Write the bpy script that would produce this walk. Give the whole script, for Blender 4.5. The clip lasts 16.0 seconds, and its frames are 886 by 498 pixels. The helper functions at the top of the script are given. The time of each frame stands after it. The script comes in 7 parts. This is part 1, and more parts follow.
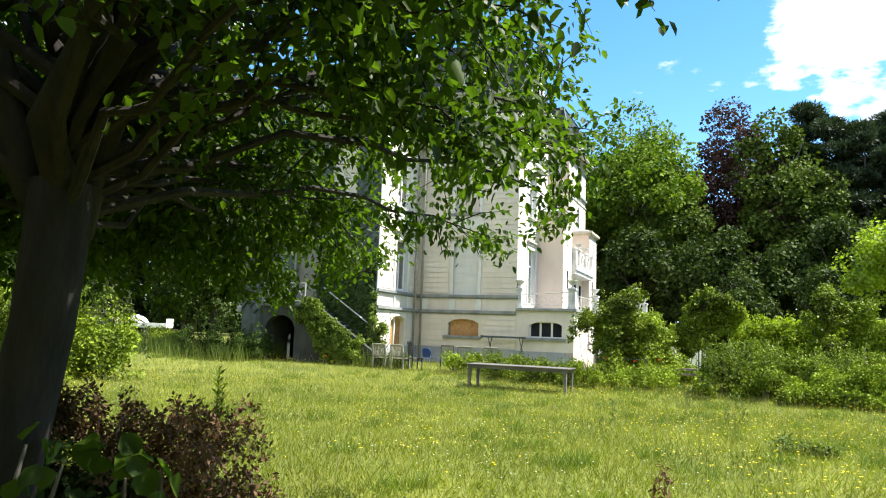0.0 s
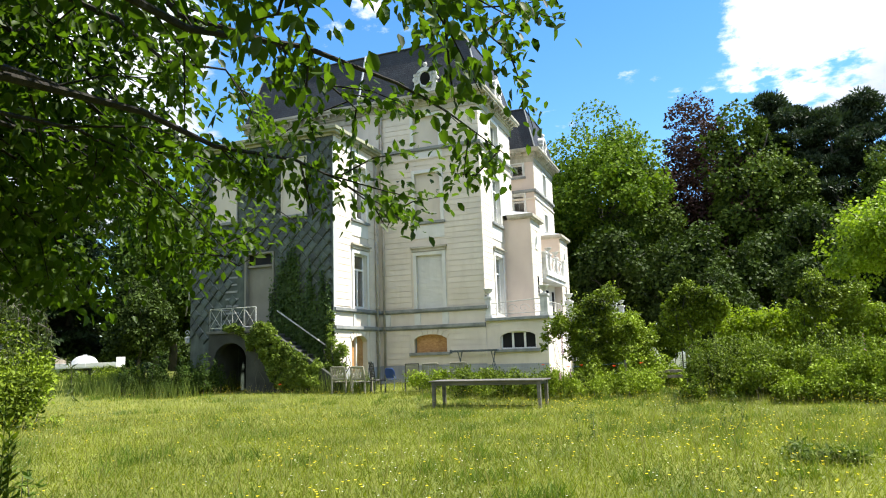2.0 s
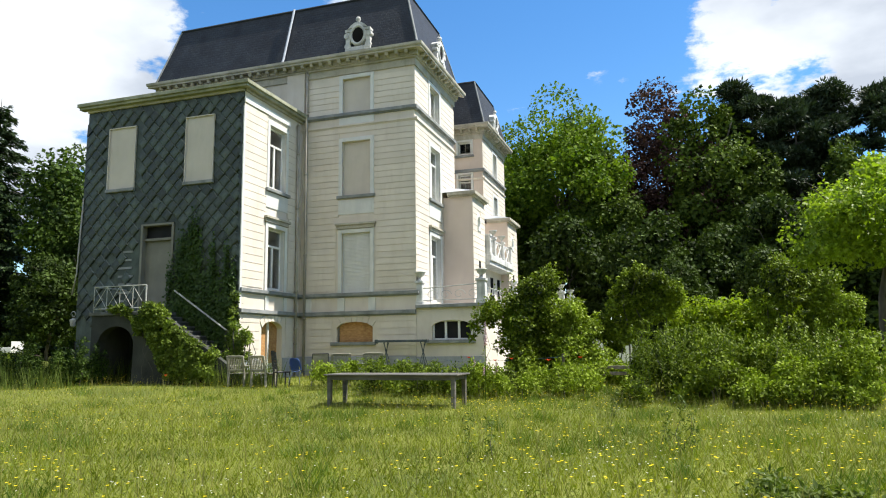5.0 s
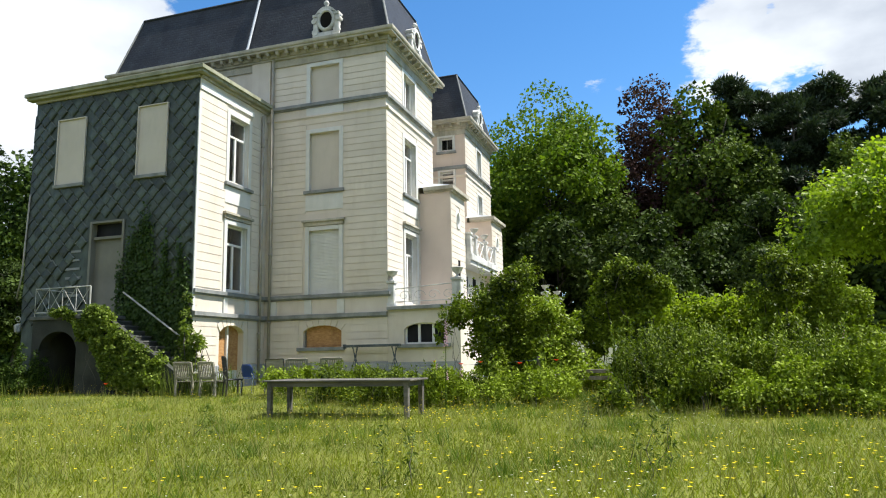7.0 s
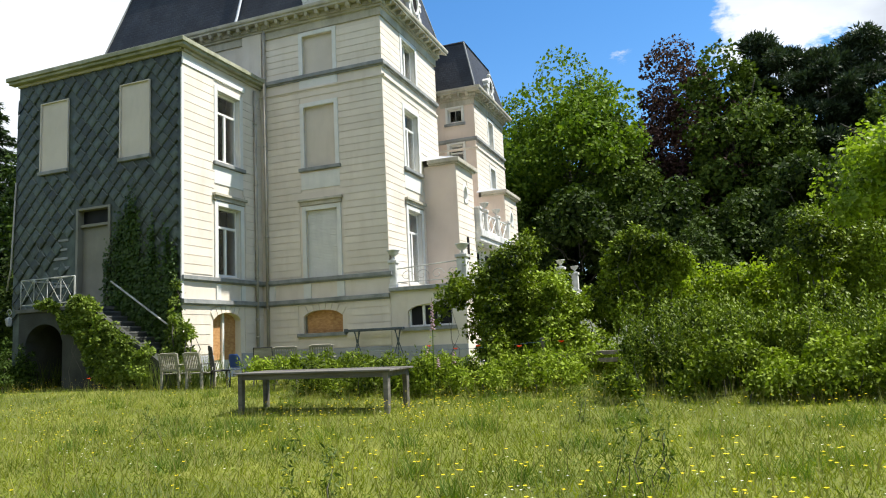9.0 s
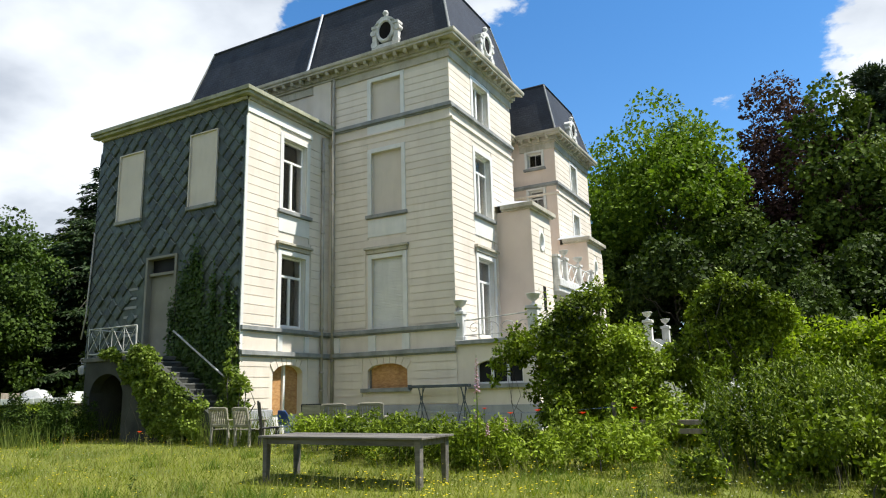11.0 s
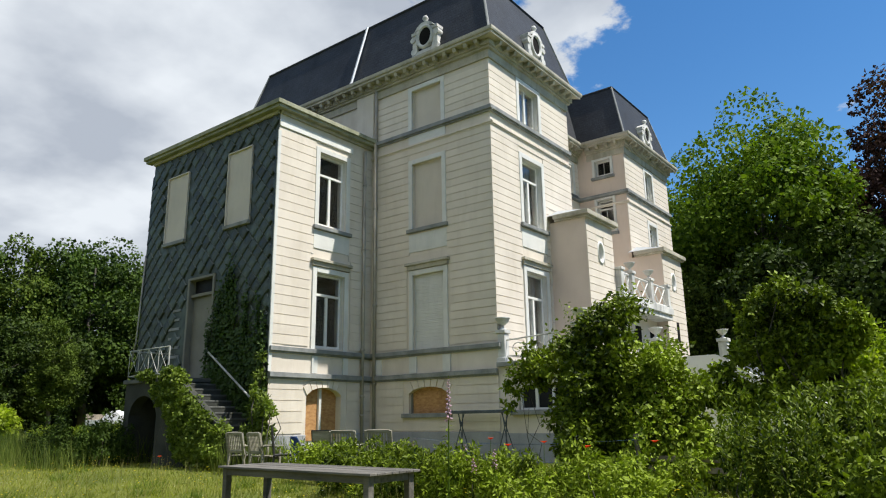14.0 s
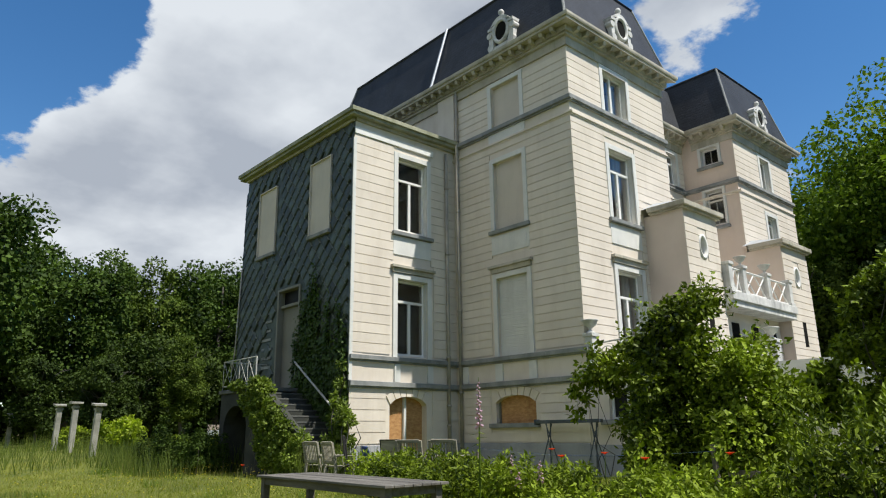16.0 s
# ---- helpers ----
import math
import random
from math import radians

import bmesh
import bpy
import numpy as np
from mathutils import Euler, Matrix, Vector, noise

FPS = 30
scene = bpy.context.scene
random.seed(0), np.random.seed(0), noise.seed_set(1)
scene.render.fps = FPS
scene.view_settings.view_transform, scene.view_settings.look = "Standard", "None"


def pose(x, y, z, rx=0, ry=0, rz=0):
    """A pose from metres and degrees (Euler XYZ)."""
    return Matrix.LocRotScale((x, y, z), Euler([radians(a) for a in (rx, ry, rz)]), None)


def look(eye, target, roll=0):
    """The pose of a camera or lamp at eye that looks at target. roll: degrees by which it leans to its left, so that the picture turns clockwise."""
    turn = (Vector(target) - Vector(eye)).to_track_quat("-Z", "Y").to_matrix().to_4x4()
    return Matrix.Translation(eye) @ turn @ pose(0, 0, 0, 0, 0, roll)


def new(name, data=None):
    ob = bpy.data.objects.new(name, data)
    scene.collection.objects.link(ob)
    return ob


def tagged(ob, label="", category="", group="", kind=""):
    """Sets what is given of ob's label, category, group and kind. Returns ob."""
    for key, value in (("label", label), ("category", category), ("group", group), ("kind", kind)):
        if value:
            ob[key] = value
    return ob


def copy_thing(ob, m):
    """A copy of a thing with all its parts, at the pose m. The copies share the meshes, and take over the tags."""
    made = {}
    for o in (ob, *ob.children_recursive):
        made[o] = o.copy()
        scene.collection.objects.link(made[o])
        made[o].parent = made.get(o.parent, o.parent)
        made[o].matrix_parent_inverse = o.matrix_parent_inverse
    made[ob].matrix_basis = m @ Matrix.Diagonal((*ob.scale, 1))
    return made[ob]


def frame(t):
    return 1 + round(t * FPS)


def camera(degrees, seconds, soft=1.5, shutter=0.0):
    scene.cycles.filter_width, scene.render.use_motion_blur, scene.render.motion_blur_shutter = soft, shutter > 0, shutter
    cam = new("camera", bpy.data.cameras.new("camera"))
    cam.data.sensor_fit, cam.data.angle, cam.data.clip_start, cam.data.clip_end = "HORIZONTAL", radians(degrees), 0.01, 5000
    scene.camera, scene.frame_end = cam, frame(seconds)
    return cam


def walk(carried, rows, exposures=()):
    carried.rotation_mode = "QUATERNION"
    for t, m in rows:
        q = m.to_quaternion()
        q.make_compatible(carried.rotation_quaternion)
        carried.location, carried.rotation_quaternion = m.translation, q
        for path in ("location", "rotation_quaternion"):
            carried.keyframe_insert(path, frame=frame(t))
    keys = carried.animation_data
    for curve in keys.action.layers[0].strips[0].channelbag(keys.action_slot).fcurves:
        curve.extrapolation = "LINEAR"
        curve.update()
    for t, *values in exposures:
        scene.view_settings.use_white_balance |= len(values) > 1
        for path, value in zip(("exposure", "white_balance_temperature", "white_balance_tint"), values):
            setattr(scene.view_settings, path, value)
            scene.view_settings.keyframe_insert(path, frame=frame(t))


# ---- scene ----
cam = camera(66.0, 16.0, soft=1.1)
PATH = [
    (0, (0.085, -0.017, 1.584), (-0.693, 1.809, 1.827), 2.1),
    (0.5, (-0.086, 0.544, 1.579), (-0.866, 2.377, 1.756), 1.2),
    (1, (-0.263, 1.081, 1.577), (-1.002, 2.934, 1.722), 0.4),
    (1.5, (-0.252, 1.651, 1.523), (-1.005, 3.488, 1.767), -2.4),
    (2, (-0.142, 2.155, 1.442), (-0.849, 4.001, 1.742), -1.9),
    (2.5, (-0.126, 2.798, 1.37), (-1.021, 4.562, 1.666), -0.8),
    (3, (-0.166, 3.444, 1.352), (-1.069, 5.204, 1.645), 1.5),
    (3.5, (-0.241, 4.027, 1.342), (-1.029, 5.851, 1.571), -1.1),
    (4, (-0.241, 4.701, 1.325), (-1.035, 6.522, 1.556), -1.0),
    (4.5, (-0.125, 5.326, 1.263), (-0.861, 7.161, 1.563), -1.5),
    (5, (0.054, 5.82, 1.275), (-0.561, 7.703, 1.556), -0.8),
    (5.2, (0.107, 6.03, 1.272), (-0.473, 7.928, 1.522), -1.3),
    (7.3, (0.375, 8.193, 1.084), (-0.247, 10.068, 1.396), -1.5),
    (7.5, (0.402, 8.38, 1.081), (-0.252, 10.244, 1.391), -2.7),
    (8, (0.548, 8.812, 1.073), (-0.068, 10.706, 1.247), -1.6),
    (8.5, (0.574, 9.184, 1.129), (-0.106, 11.057, 1.294), -2.7),
    (9, (0.665, 9.663, 1.174), (-0.031, 11.521, 1.425), -2.8),
    (9.5, (0.764, 10.161, 1.243), (-0.043, 11.971, 1.516), -2.8),
    (10, (0.713, 10.65, 1.341), (-0.18, 12.409, 1.667), -2.4),
    (10.2, (0.715, 10.787, 1.334), (-0.185, 12.526, 1.74), -1.5),
    (12.3, (1.418, 12.596, 1.256), (0.419, 14.28, 1.663), -1.8),
    (12.5, (1.482, 12.759, 1.247), (0.473, 14.439, 1.649), -1.0),
    (13, (1.579, 13.085, 1.295), (0.596, 14.783, 1.684), -1.1),
    (13.5, (1.632, 13.493, 1.327), (0.619, 15.156, 1.785), -2.5),
    (14, (1.759, 13.894, 1.299), (0.574, 15.431, 1.782), -0.9),
    (14.5, (1.806, 14.313, 1.296), (0.566, 15.804, 1.787), -0.4),
    (15, (1.845, 14.745, 1.298), (0.644, 16.242, 1.86), -2.8),
    (15.5, (1.96, 15.077, 1.299), (0.628, 16.456, 1.868), -0.4),
    (16, (2.107, 15.455, 1.216), (0.665, 16.739, 1.737), -0.7),
]
walk(cam, [(t, look(eye, target, roll)) for t, eye, target, roll in PATH],
     exposures=[(0, 1.58), (2.5, 1.25), (5, 0.93), (9, 0.90), (12.5, 0.68), (16, 0.34)])
# ---- light ----
SUN_EL, SUN_AZ = radians(60), radians(70)      # height above the horizon; from +y towards +x
sun_way = Vector((math.sin(SUN_AZ) * math.cos(SUN_EL), math.cos(SUN_AZ) * math.cos(SUN_EL), math.sin(SUN_EL)))
sun = new("sun", bpy.data.lights.new("sun", "SUN"))
sun.data.energy, sun.data.angle, sun.data.color = 5.0, radians(0.53), (1.0, 0.955, 0.885)
sun.matrix_world = look(sun_way * 60, (0, 0, 0))


def build_world():
    """Blue sky with fair-weather cumulus."""
    w = bpy.data.worlds.new("sky")
    scene.world = w
    w.use_nodes = True
    nt = w.node_tree
    nt.nodes.clear()
    N, L = nt.nodes.new, nt.links.new
    out, bg = N("ShaderNodeOutputWorld"), N("ShaderNodeBackground")
    sky = N("ShaderNodeTexSky")
    sky.sky_type, sky.sun_disc = "NISHITA", False
    sky.sun_elevation, sky.sun_rotation = SUN_EL, SUN_AZ
    sky.air_density, sky.dust_density, sky.ozone_density = 1.0, 0.05, 2.5
    tc, sep = N("ShaderNodeTexCoord"), N("ShaderNodeSeparateXYZ")
    L(tc.outputs["Generated"], sep.inputs[0])

    def m(op, a, b=None, c=None, clamp=False):
        n = N("ShaderNodeMath")
        n.operation, n.use_clamp = op, clamp
        for k, v in enumerate((a, b, c)):
            if v is None:
                continue
            if isinstance(v, (int, float)):
                n.inputs[k].default_value = v
            else:
                L(v, n.inputs[k])
        return n.outputs[0]

    zz = m("ADD", m("MAXIMUM", sep.outputs[2], 0.0), 0.22)
    comb = N("ShaderNodeCombineXYZ")
    L(m("DIVIDE", sep.outputs[0], zz), comb.inputs[0])
    L(m("DIVIDE", sep.outputs[1], zz), comb.inputs[1])
    big, fine = N("ShaderNodeTexNoise"), N("ShaderNodeTexNoise")
    for n, sc, det, rough in ((big, 2.3, 10, 0.60), (fine, 1.7, 6, 0.5)):
        n.inputs["Scale"].default_value, n.inputs["Detail"].default_value, n.inputs["Roughness"].default_value = sc, det, rough
        L(comb.outputs[0], n.inputs["Vector"])

    def bank(bearing, height, wide, amount):
        """A bank of cloud about a bearing (degrees left of +y) and height."""
        b, h = radians(bearing), radians(height)
        d = N("ShaderNodeVectorMath")
        d.operation = "DOT_PRODUCT"
        L(tc.outputs["Generated"], d.inputs[0])
        d.inputs[1].default_value = (-math.sin(b) * math.cos(h), math.cos(b) * math.cos(h), math.sin(h))
        r = N("ShaderNodeMapRange")
        r.interpolation_type = "SMOOTHSTEP"
        r.inputs[1].default_value, r.inputs[2].default_value = math.cos(radians(wide)), math.cos(radians(wide * 0.2))
        r.inputs[3].default_value, r.inputs[4].default_value = 0.0, amount
        L(d.outputs["Value"], r.inputs[0])
        return r.outputs[0]

    cover = m("MULTIPLY_ADD", big.outputs[0], 1.7, -0.49)
    # the bank at bearing 180 is unseen, added to brighten the south walls
    for args in ((63, 27, 28, 0.52), (88, 32, 15, -0.55), (-10, 22.5, 8.5, 0.36), (-19, 24, 9, 0.28), (-15, 31, 8, 0.2), (26, 35, 6, 0.20), (180, 38, 70, 0.30)):
        cover = m("ADD", cover, bank(*args))
    mask = N("ShaderNodeMapRange")
    mask.interpolation_type = "SMOOTHSTEP"
    mask.inputs[1].default_value, mask.inputs[2].default_value = 0.50, 0.60
    L(cover, mask.inputs[0])
    shade = N("ShaderNodeValToRGB")
    shade.color_ramp.elements[0].position, shade.color_ramp.elements[0].color = 0.38, (3.7, 4.1, 4.75, 1)
    shade.color_ramp.elements[1].position, shade.color_ramp.elements[1].color = 0.56, (6.6, 7.0, 7.45, 1)
    # cloud bases are greyer
    low = m("MAXIMUM", m("SUBTRACT", 0.36, sep.outputs[2]), 0.0)
    L(m("MULTIPLY_ADD", low, -0.6, fine.outputs[0]), shade.inputs[0])
    mix = N("ShaderNodeMixRGB")
    L(mask.outputs[0], mix.inputs[0])
    deep = N("ShaderNodeHueSaturation")
    deep.inputs["Saturation"].default_value, deep.inputs["Value"].default_value = 1.27, 1.24
    L(sky.outputs[0], deep.inputs["Color"])
    L(deep.outputs[0], mix.inputs[1])
    L(shade.outputs[0], mix.inputs[2])
    L(mix.outputs[0], bg.inputs[0])
    bg.inputs[1].default_value = 0.09
    L(bg.outputs[0], out.inputs[0])


build_world()


# ---- materials ----
def surface(name, a, b, scale=3.0, rough=0.8, bump=0.1, fine=40.0, metal=0.0, stretch=(1, 1, 1), dirt=None, dirt_amount=0.5, per_piece=0.0, spec=0.4):
    """Two colours mixed by a coarse and a fine noise, with relief, and an optional dirt in streaks."""
    mat = bpy.data.materials.new(name)
    mat.use_nodes = True
    nt = mat.node_tree
    N, L = nt.nodes.new, nt.links.new
    p = nt.nodes["Principled BSDF"]
    p.inputs["Roughness"].default_value, p.inputs["Metallic"].default_value = rough, metal
    p.inputs["Specular IOR Level"].default_value = spec
    tc, mp = N("ShaderNodeTexCoord"), N("ShaderNodeMapping")
    mp.inputs["Scale"].default_value = stretch
    L(tc.outputs["Object"], mp.inputs[0])
    n1, n2 = N("ShaderNodeTexNoise"), N("ShaderNodeTexNoise")
    n1.inputs["Scale"].default_value, n1.inputs["Detail"].default_value = scale, 6
    n2.inputs["Scale"].default_value, n2.inputs["Detail"].default_value = fine, 4
    L(mp.outputs[0], n1.inputs[0])
    L(mp.outputs[0], n2.inputs[0])
    add = N("ShaderNodeMath")
    add.operation = "MULTIPLY_ADD"
    L(n2.outputs[0], add.inputs[0])
    add.inputs[1].default_value = 0.35
    L(n1.outputs[0], add.inputs[2])
    ramp = N("ShaderNodeValToRGB")
    ramp.color_ramp.elements[0].position, ramp.color_ramp.elements[0].color = 0.45, (*a, 1)
    ramp.color_ramp.elements[1].position, ramp.color_ramp.elements[1].color = 0.90, (*b, 1)
    L(add.outputs[0], ramp.inputs[0])
    col = ramp.outputs[0]
    if dirt:
        n3, m3 = N("ShaderNodeTexNoise"), N("ShaderNodeMapping")
        m3.inputs["Scale"].default_value = (1.6, 1.6, 0.35)
        L(tc.outputs["Object"], m3.inputs[0])
        L(m3.outputs[0], n3.inputs[0])
        n3.inputs["Scale"].default_value, n3.inputs["Detail"].default_value, n3.inputs["Roughness"].default_value = 1.7, 8, 0.65
        r3 = N("ShaderNodeMapRange")
        r3.inputs[1].default_value, r3.inputs[2].default_value, r3.inputs[4].default_value = 0.5, 0.75, dirt_amount
        L(n3.outputs[0], r3.inputs[0])
        mx = N("ShaderNodeMixRGB")
        L(r3.outputs[0], mx.inputs[0])
        L(col, mx.inputs[1])
        mx.inputs[2].default_value = (*dirt, 1)
        col = mx.outputs[0]
    if per_piece:
        oi, hsv, mr = N("ShaderNodeObjectInfo"), N("ShaderNodeHueSaturation"), N("ShaderNodeMapRange")
        L(oi.outputs["Random"], mr.inputs[0])
        mr.inputs[3].default_value, mr.inputs[4].default_value = 1 - per_piece, 1 + per_piece
        L(mr.outputs[0], hsv.inputs["Value"])
        L(col, hsv.inputs["Color"])
        col = hsv.outputs[0]
    L(col, p.inputs["Base Color"])
    bp = N("ShaderNodeBump")
    bp.inputs["Strength"].default_value, bp.inputs["Distance"].default_value = bump, 0.02
    L(add.outputs[0], bp.inputs["Height"])
    L(bp.outputs[0], p.inputs["Normal"])
    return mat


def leaf_material(name, dark, light, through_share=0.35, rough=0.5, gloss=0.25):
    """Leaves: each one its own green, gloss on top, light through the blade."""
    mat = bpy.data.materials.new(name)
    mat.use_nodes = True
    nt = mat.node_tree
    N, L = nt.nodes.new, nt.links.new
    p, out = nt.nodes["Principled BSDF"], nt.nodes["Material Output"]
    p.inputs["Roughness"].default_value = rough
    p.inputs["Specular IOR Level"].default_value = gloss
    geo, ramp = N("ShaderNodeNewGeometry"), N("ShaderNodeValToRGB")
    ramp.color_ramp.elements[0].color, ramp.color_ramp.elements[1].color = (*dark, 1), (*light, 1)
    tc, noi = N("ShaderNodeTexCoord"), N("ShaderNodeTexNoise")
    noi.inputs["Scale"].default_value = 0.5
    L(tc.outputs["Object"], noi.inputs[0])
    ma = N("ShaderNodeMath")
    ma.operation = "MULTIPLY_ADD"
    L(geo.outputs["Random Per Island"], ma.inputs[0])
    ma.inputs[1].default_value = 0.6
    mr = N("ShaderNodeMapRange")
    mr.inputs[1].default_value, mr.inputs[2].default_value, mr.inputs[3].default_value, mr.inputs[4].default_value = 0.3, 0.7, -0.1, 0.5
    L(noi.outputs[0], mr.inputs[0])
    L(mr.outputs[0], ma.inputs[2])
    L(ma.outputs[0], ramp.inputs[0])
    L(ramp.outputs[0], p.inputs["Base Color"])
    tr, bright, mix = N("ShaderNodeBsdfTranslucent"), N("ShaderNodeMixRGB"), N("ShaderNodeMixShader")
    bright.blend_type = "MULTIPLY"
    bright.inputs[0].default_value = 1.0
    bright.inputs[2].default_value = (1.5, 1.7, 0.7, 1)
    L(ramp.outputs[0], bright.inputs[1])
    L(bright.outputs[0], tr.inputs[0])
    mix.inputs[0].default_value = through_share
    L(p.outputs[0], mix.inputs[1])
    L(tr.outputs[0], mix.inputs[2])
    L(mix.outputs[0], out.inputs[0])
    return mat


def glass_material():
    mat = bpy.data.materials.new("window_glass")
    mat.use_nodes = True
    nt = mat.node_tree
    p = nt.nodes["Principled BSDF"]
    p.inputs["Base Color"].default_value = (0.75, 0.8, 0.8, 1)
    p.inputs["Roughness"].default_value, p.inputs["Transmission Weight"].default_value, p.inputs["IOR"].default_value = 0.03, 1.0, 1.5
    n, b = nt.nodes.new("ShaderNodeTexNoise"), nt.nodes.new("ShaderNodeBump")
    n.inputs["Scale"].default_value = 1.3
    b.inputs["Strength"].default_value, b.inputs["Distance"].default_value = 0.06, 0.05
    nt.links.new(n.outputs[0], b.inputs["Height"])
    nt.links.new(b.outputs[0], p.inputs["Normal"])
    return mat


def roof_material():
    """Small natural slates in courses."""
    mat = surface("roof_slate", (0.015, 0.018, 0.023), (0.036, 0.042, 0.053), 1.2, 0.58, 0.15, 25, dirt=(0.055, 0.062, 0.06), dirt_amount=0.35, spec=0.3)
    nt = mat.node_tree
    N, L = nt.nodes.new, nt.links.new
    tc, sep, com = N("ShaderNodeTexCoord"), N("ShaderNodeSeparateXYZ"), N("ShaderNodeCombineXYZ")
    L(tc.outputs["Object"], sep.inputs[0])
    a = N("ShaderNodeMath")
    a.operation = "ADD"
    L(sep.outputs[0], a.inputs[0])
    L(sep.outputs[1], a.inputs[1])
    L(a.outputs[0], com.inputs[0])
    L(sep.outputs[2], com.inputs[1])
    br = N("ShaderNodeTexBrick")
    br.inputs["Scale"].default_value = 1.0
    br.inputs["Brick Width"].default_value, br.inputs["Row Height"].default_value, br.inputs["Mortar Size"].default_value = 0.22, 0.13, 0.012
    br.inputs["Color1"].default_value, br.inputs["Color2"].default_value, br.inputs["Mortar"].default_value = (1, 1, 1, 1), (0.55, 0.55, 0.55, 1), (0.1, 0.1, 0.1, 1)
    L(com.outputs[0], br.inputs[0])
    p = nt.nodes["Principled BSDF"]
    old = p.inputs["Base Color"].links[0].from_socket
    mx = N("ShaderNodeMixRGB")
    mx.blend_type = "MULTIPLY"
    mx.inputs[0].default_value = 0.55
    L(old, mx.inputs[1])
    L(br.outputs[0], mx.inputs[2])
    L(mx.outputs[0], p.inputs["Base Color"])
    bp = N("ShaderNodeBump")
    bp.inputs["Strength"].default_value, bp.inputs["Distance"].default_value = 0.55, 0.02
    L(br.outputs[0], bp.inputs["Height"])
    L(bp.outputs[0], p.inputs["Normal"])
    return mat


def ground_material():
    """Turf seen between the blades: green, straw and bare patches."""
    mat = surface("meadow_turf", (0.056, 0.077, 0.007), (0.168, 0.182, 0.021), 0.55, 0.95, 0.8, 22, dirt=(0.165, 0.155, 0.036), dirt_amount=0.45)
    return mat


M_STUCCO = surface("cream_stucco", (0.605, 0.543, 0.458), (0.705, 0.640, 0.547), 1.1, 0.85, 0.12, 60, dirt=(0.50, 0.43, 0.34), dirt_amount=0.45)
M_COURSE = surface("cream_stucco_course", (0.605, 0.543, 0.458), (0.715, 0.650, 0.557), 1.0, 0.85, 0.12, 60, dirt=(0.50, 0.44, 0.35), dirt_amount=0.45, per_piece=0.03)
M_PINK = surface("rose_stucco", (0.59, 0.49, 0.41), (0.67, 0.565, 0.48), 1.0, 0.85, 0.12, 60, dirt=(0.48, 0.40, 0.34), dirt_amount=0.45)
M_TRIM = surface("pale_grey_white_paint", (0.59, 0.59, 0.555), (0.70, 0.695, 0.655), 2.2, 0.6, 0.1, 50, dirt=(0.45, 0.48, 0.47), dirt_amount=0.5)
M_FRAME = surface("white_window_paint", (0.66, 0.655, 0.625), (0.77, 0.765, 0.73), 3.0, 0.45, 0.06, 60)
M_LEDGE = surface("bluestone_ledge", (0.165, 0.175, 0.172), (0.31, 0.32, 0.31), 2.0, 0.8, 0.2, 40, dirt=(0.10, 0.11, 0.105), dirt_amount=0.65)
M_PLINTH = surface("grey_plinth", (0.27, 0.28, 0.30), (0.40, 0.41, 0.43), 1.4, 0.85, 0.25, 40, dirt=(0.17, 0.18, 0.16), dirt_amount=0.6)
# Opaque black pane: the dark of the room behind is put into its colour.
M_DARKPANE = surface("dark_room_pane", (0.008, 0.009, 0.010), (0.02, 0.02, 0.02), 2.0, 0.6, 0.02, spec=0.15)
M_CORNICE = surface("weathered_cornice", (0.31, 0.285, 0.225), (0.52, 0.485, 0.40), 1.4, 0.8, 0.2, 40, dirt=(0.17, 0.19, 0.12), dirt_amount=0.75)
M_MOSS = surface("mossy_gutter_board", (0.20, 0.21, 0.135), (0.38, 0.375, 0.275), 1.6, 0.85, 0.2, 40, dirt=(0.10, 0.115, 0.065), dirt_amount=0.75)
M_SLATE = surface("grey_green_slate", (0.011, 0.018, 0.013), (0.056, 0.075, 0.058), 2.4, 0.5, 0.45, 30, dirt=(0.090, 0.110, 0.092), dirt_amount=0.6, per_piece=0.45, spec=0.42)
# Lighter slate copy: sky light on the upper bevels, put into the colour.
M_SLATE_EDGE = surface("slate_edge_skylight", (0.055, 0.070, 0.058), (0.150, 0.172, 0.146), 6.0, 0.7, 0.1)
# Base colour deepened to stand in for shade round the cellar steps.
M_RENDER = surface("shaded_grey_render", (0.018, 0.021, 0.016), (0.058, 0.060, 0.050), 1.2, 0.9, 0.5, 25, dirt=(0.028, 0.036, 0.022), dirt_amount=0.7)
M_ROOF = roof_material()
M_ZINC = surface("weathered_zinc", (0.33, 0.36, 0.39), (0.50, 0.53, 0.56), 2.0, 0.45, 0.08, 40, metal=0.35)
M_STONE = surface("white_stone_ornament", (0.44, 0.44, 0.42), (0.70, 0.695, 0.66), 3.0, 0.8, 0.3, 40, dirt=(0.17, 0.175, 0.16), dirt_amount=0.75)
M_OLDSTONE = surface("mossy_pillar_stone", (0.20, 0.20, 0.17), (0.40, 0.39, 0.34), 3.0, 0.85, 0.3, 40, dirt=(0.10, 0.12, 0.08), dirt_amount=0.8)
M_PANEL = surface("cream_blind_panel", (0.52, 0.47, 0.40), (0.60, 0.545, 0.465), 1.2, 0.7, 0.05, 60, dirt=(0.40, 0.38, 0.31), dirt_amount=0.4)
M_SHUTTER = surface("white_roller_shutter", (0.60, 0.60, 0.57), (0.70, 0.70, 0.66), 2.0, 0.55, 0.05, 60, dirt=(0.44, 0.45, 0.42), dirt_amount=0.5)
M_DOOR = surface("grey_beige_door_board", (0.16, 0.155, 0.125), (0.22, 0.215, 0.175), 1.4, 0.7, 0.1, 50, dirt=(0.16, 0.16, 0.13), dirt_amount=0.5)
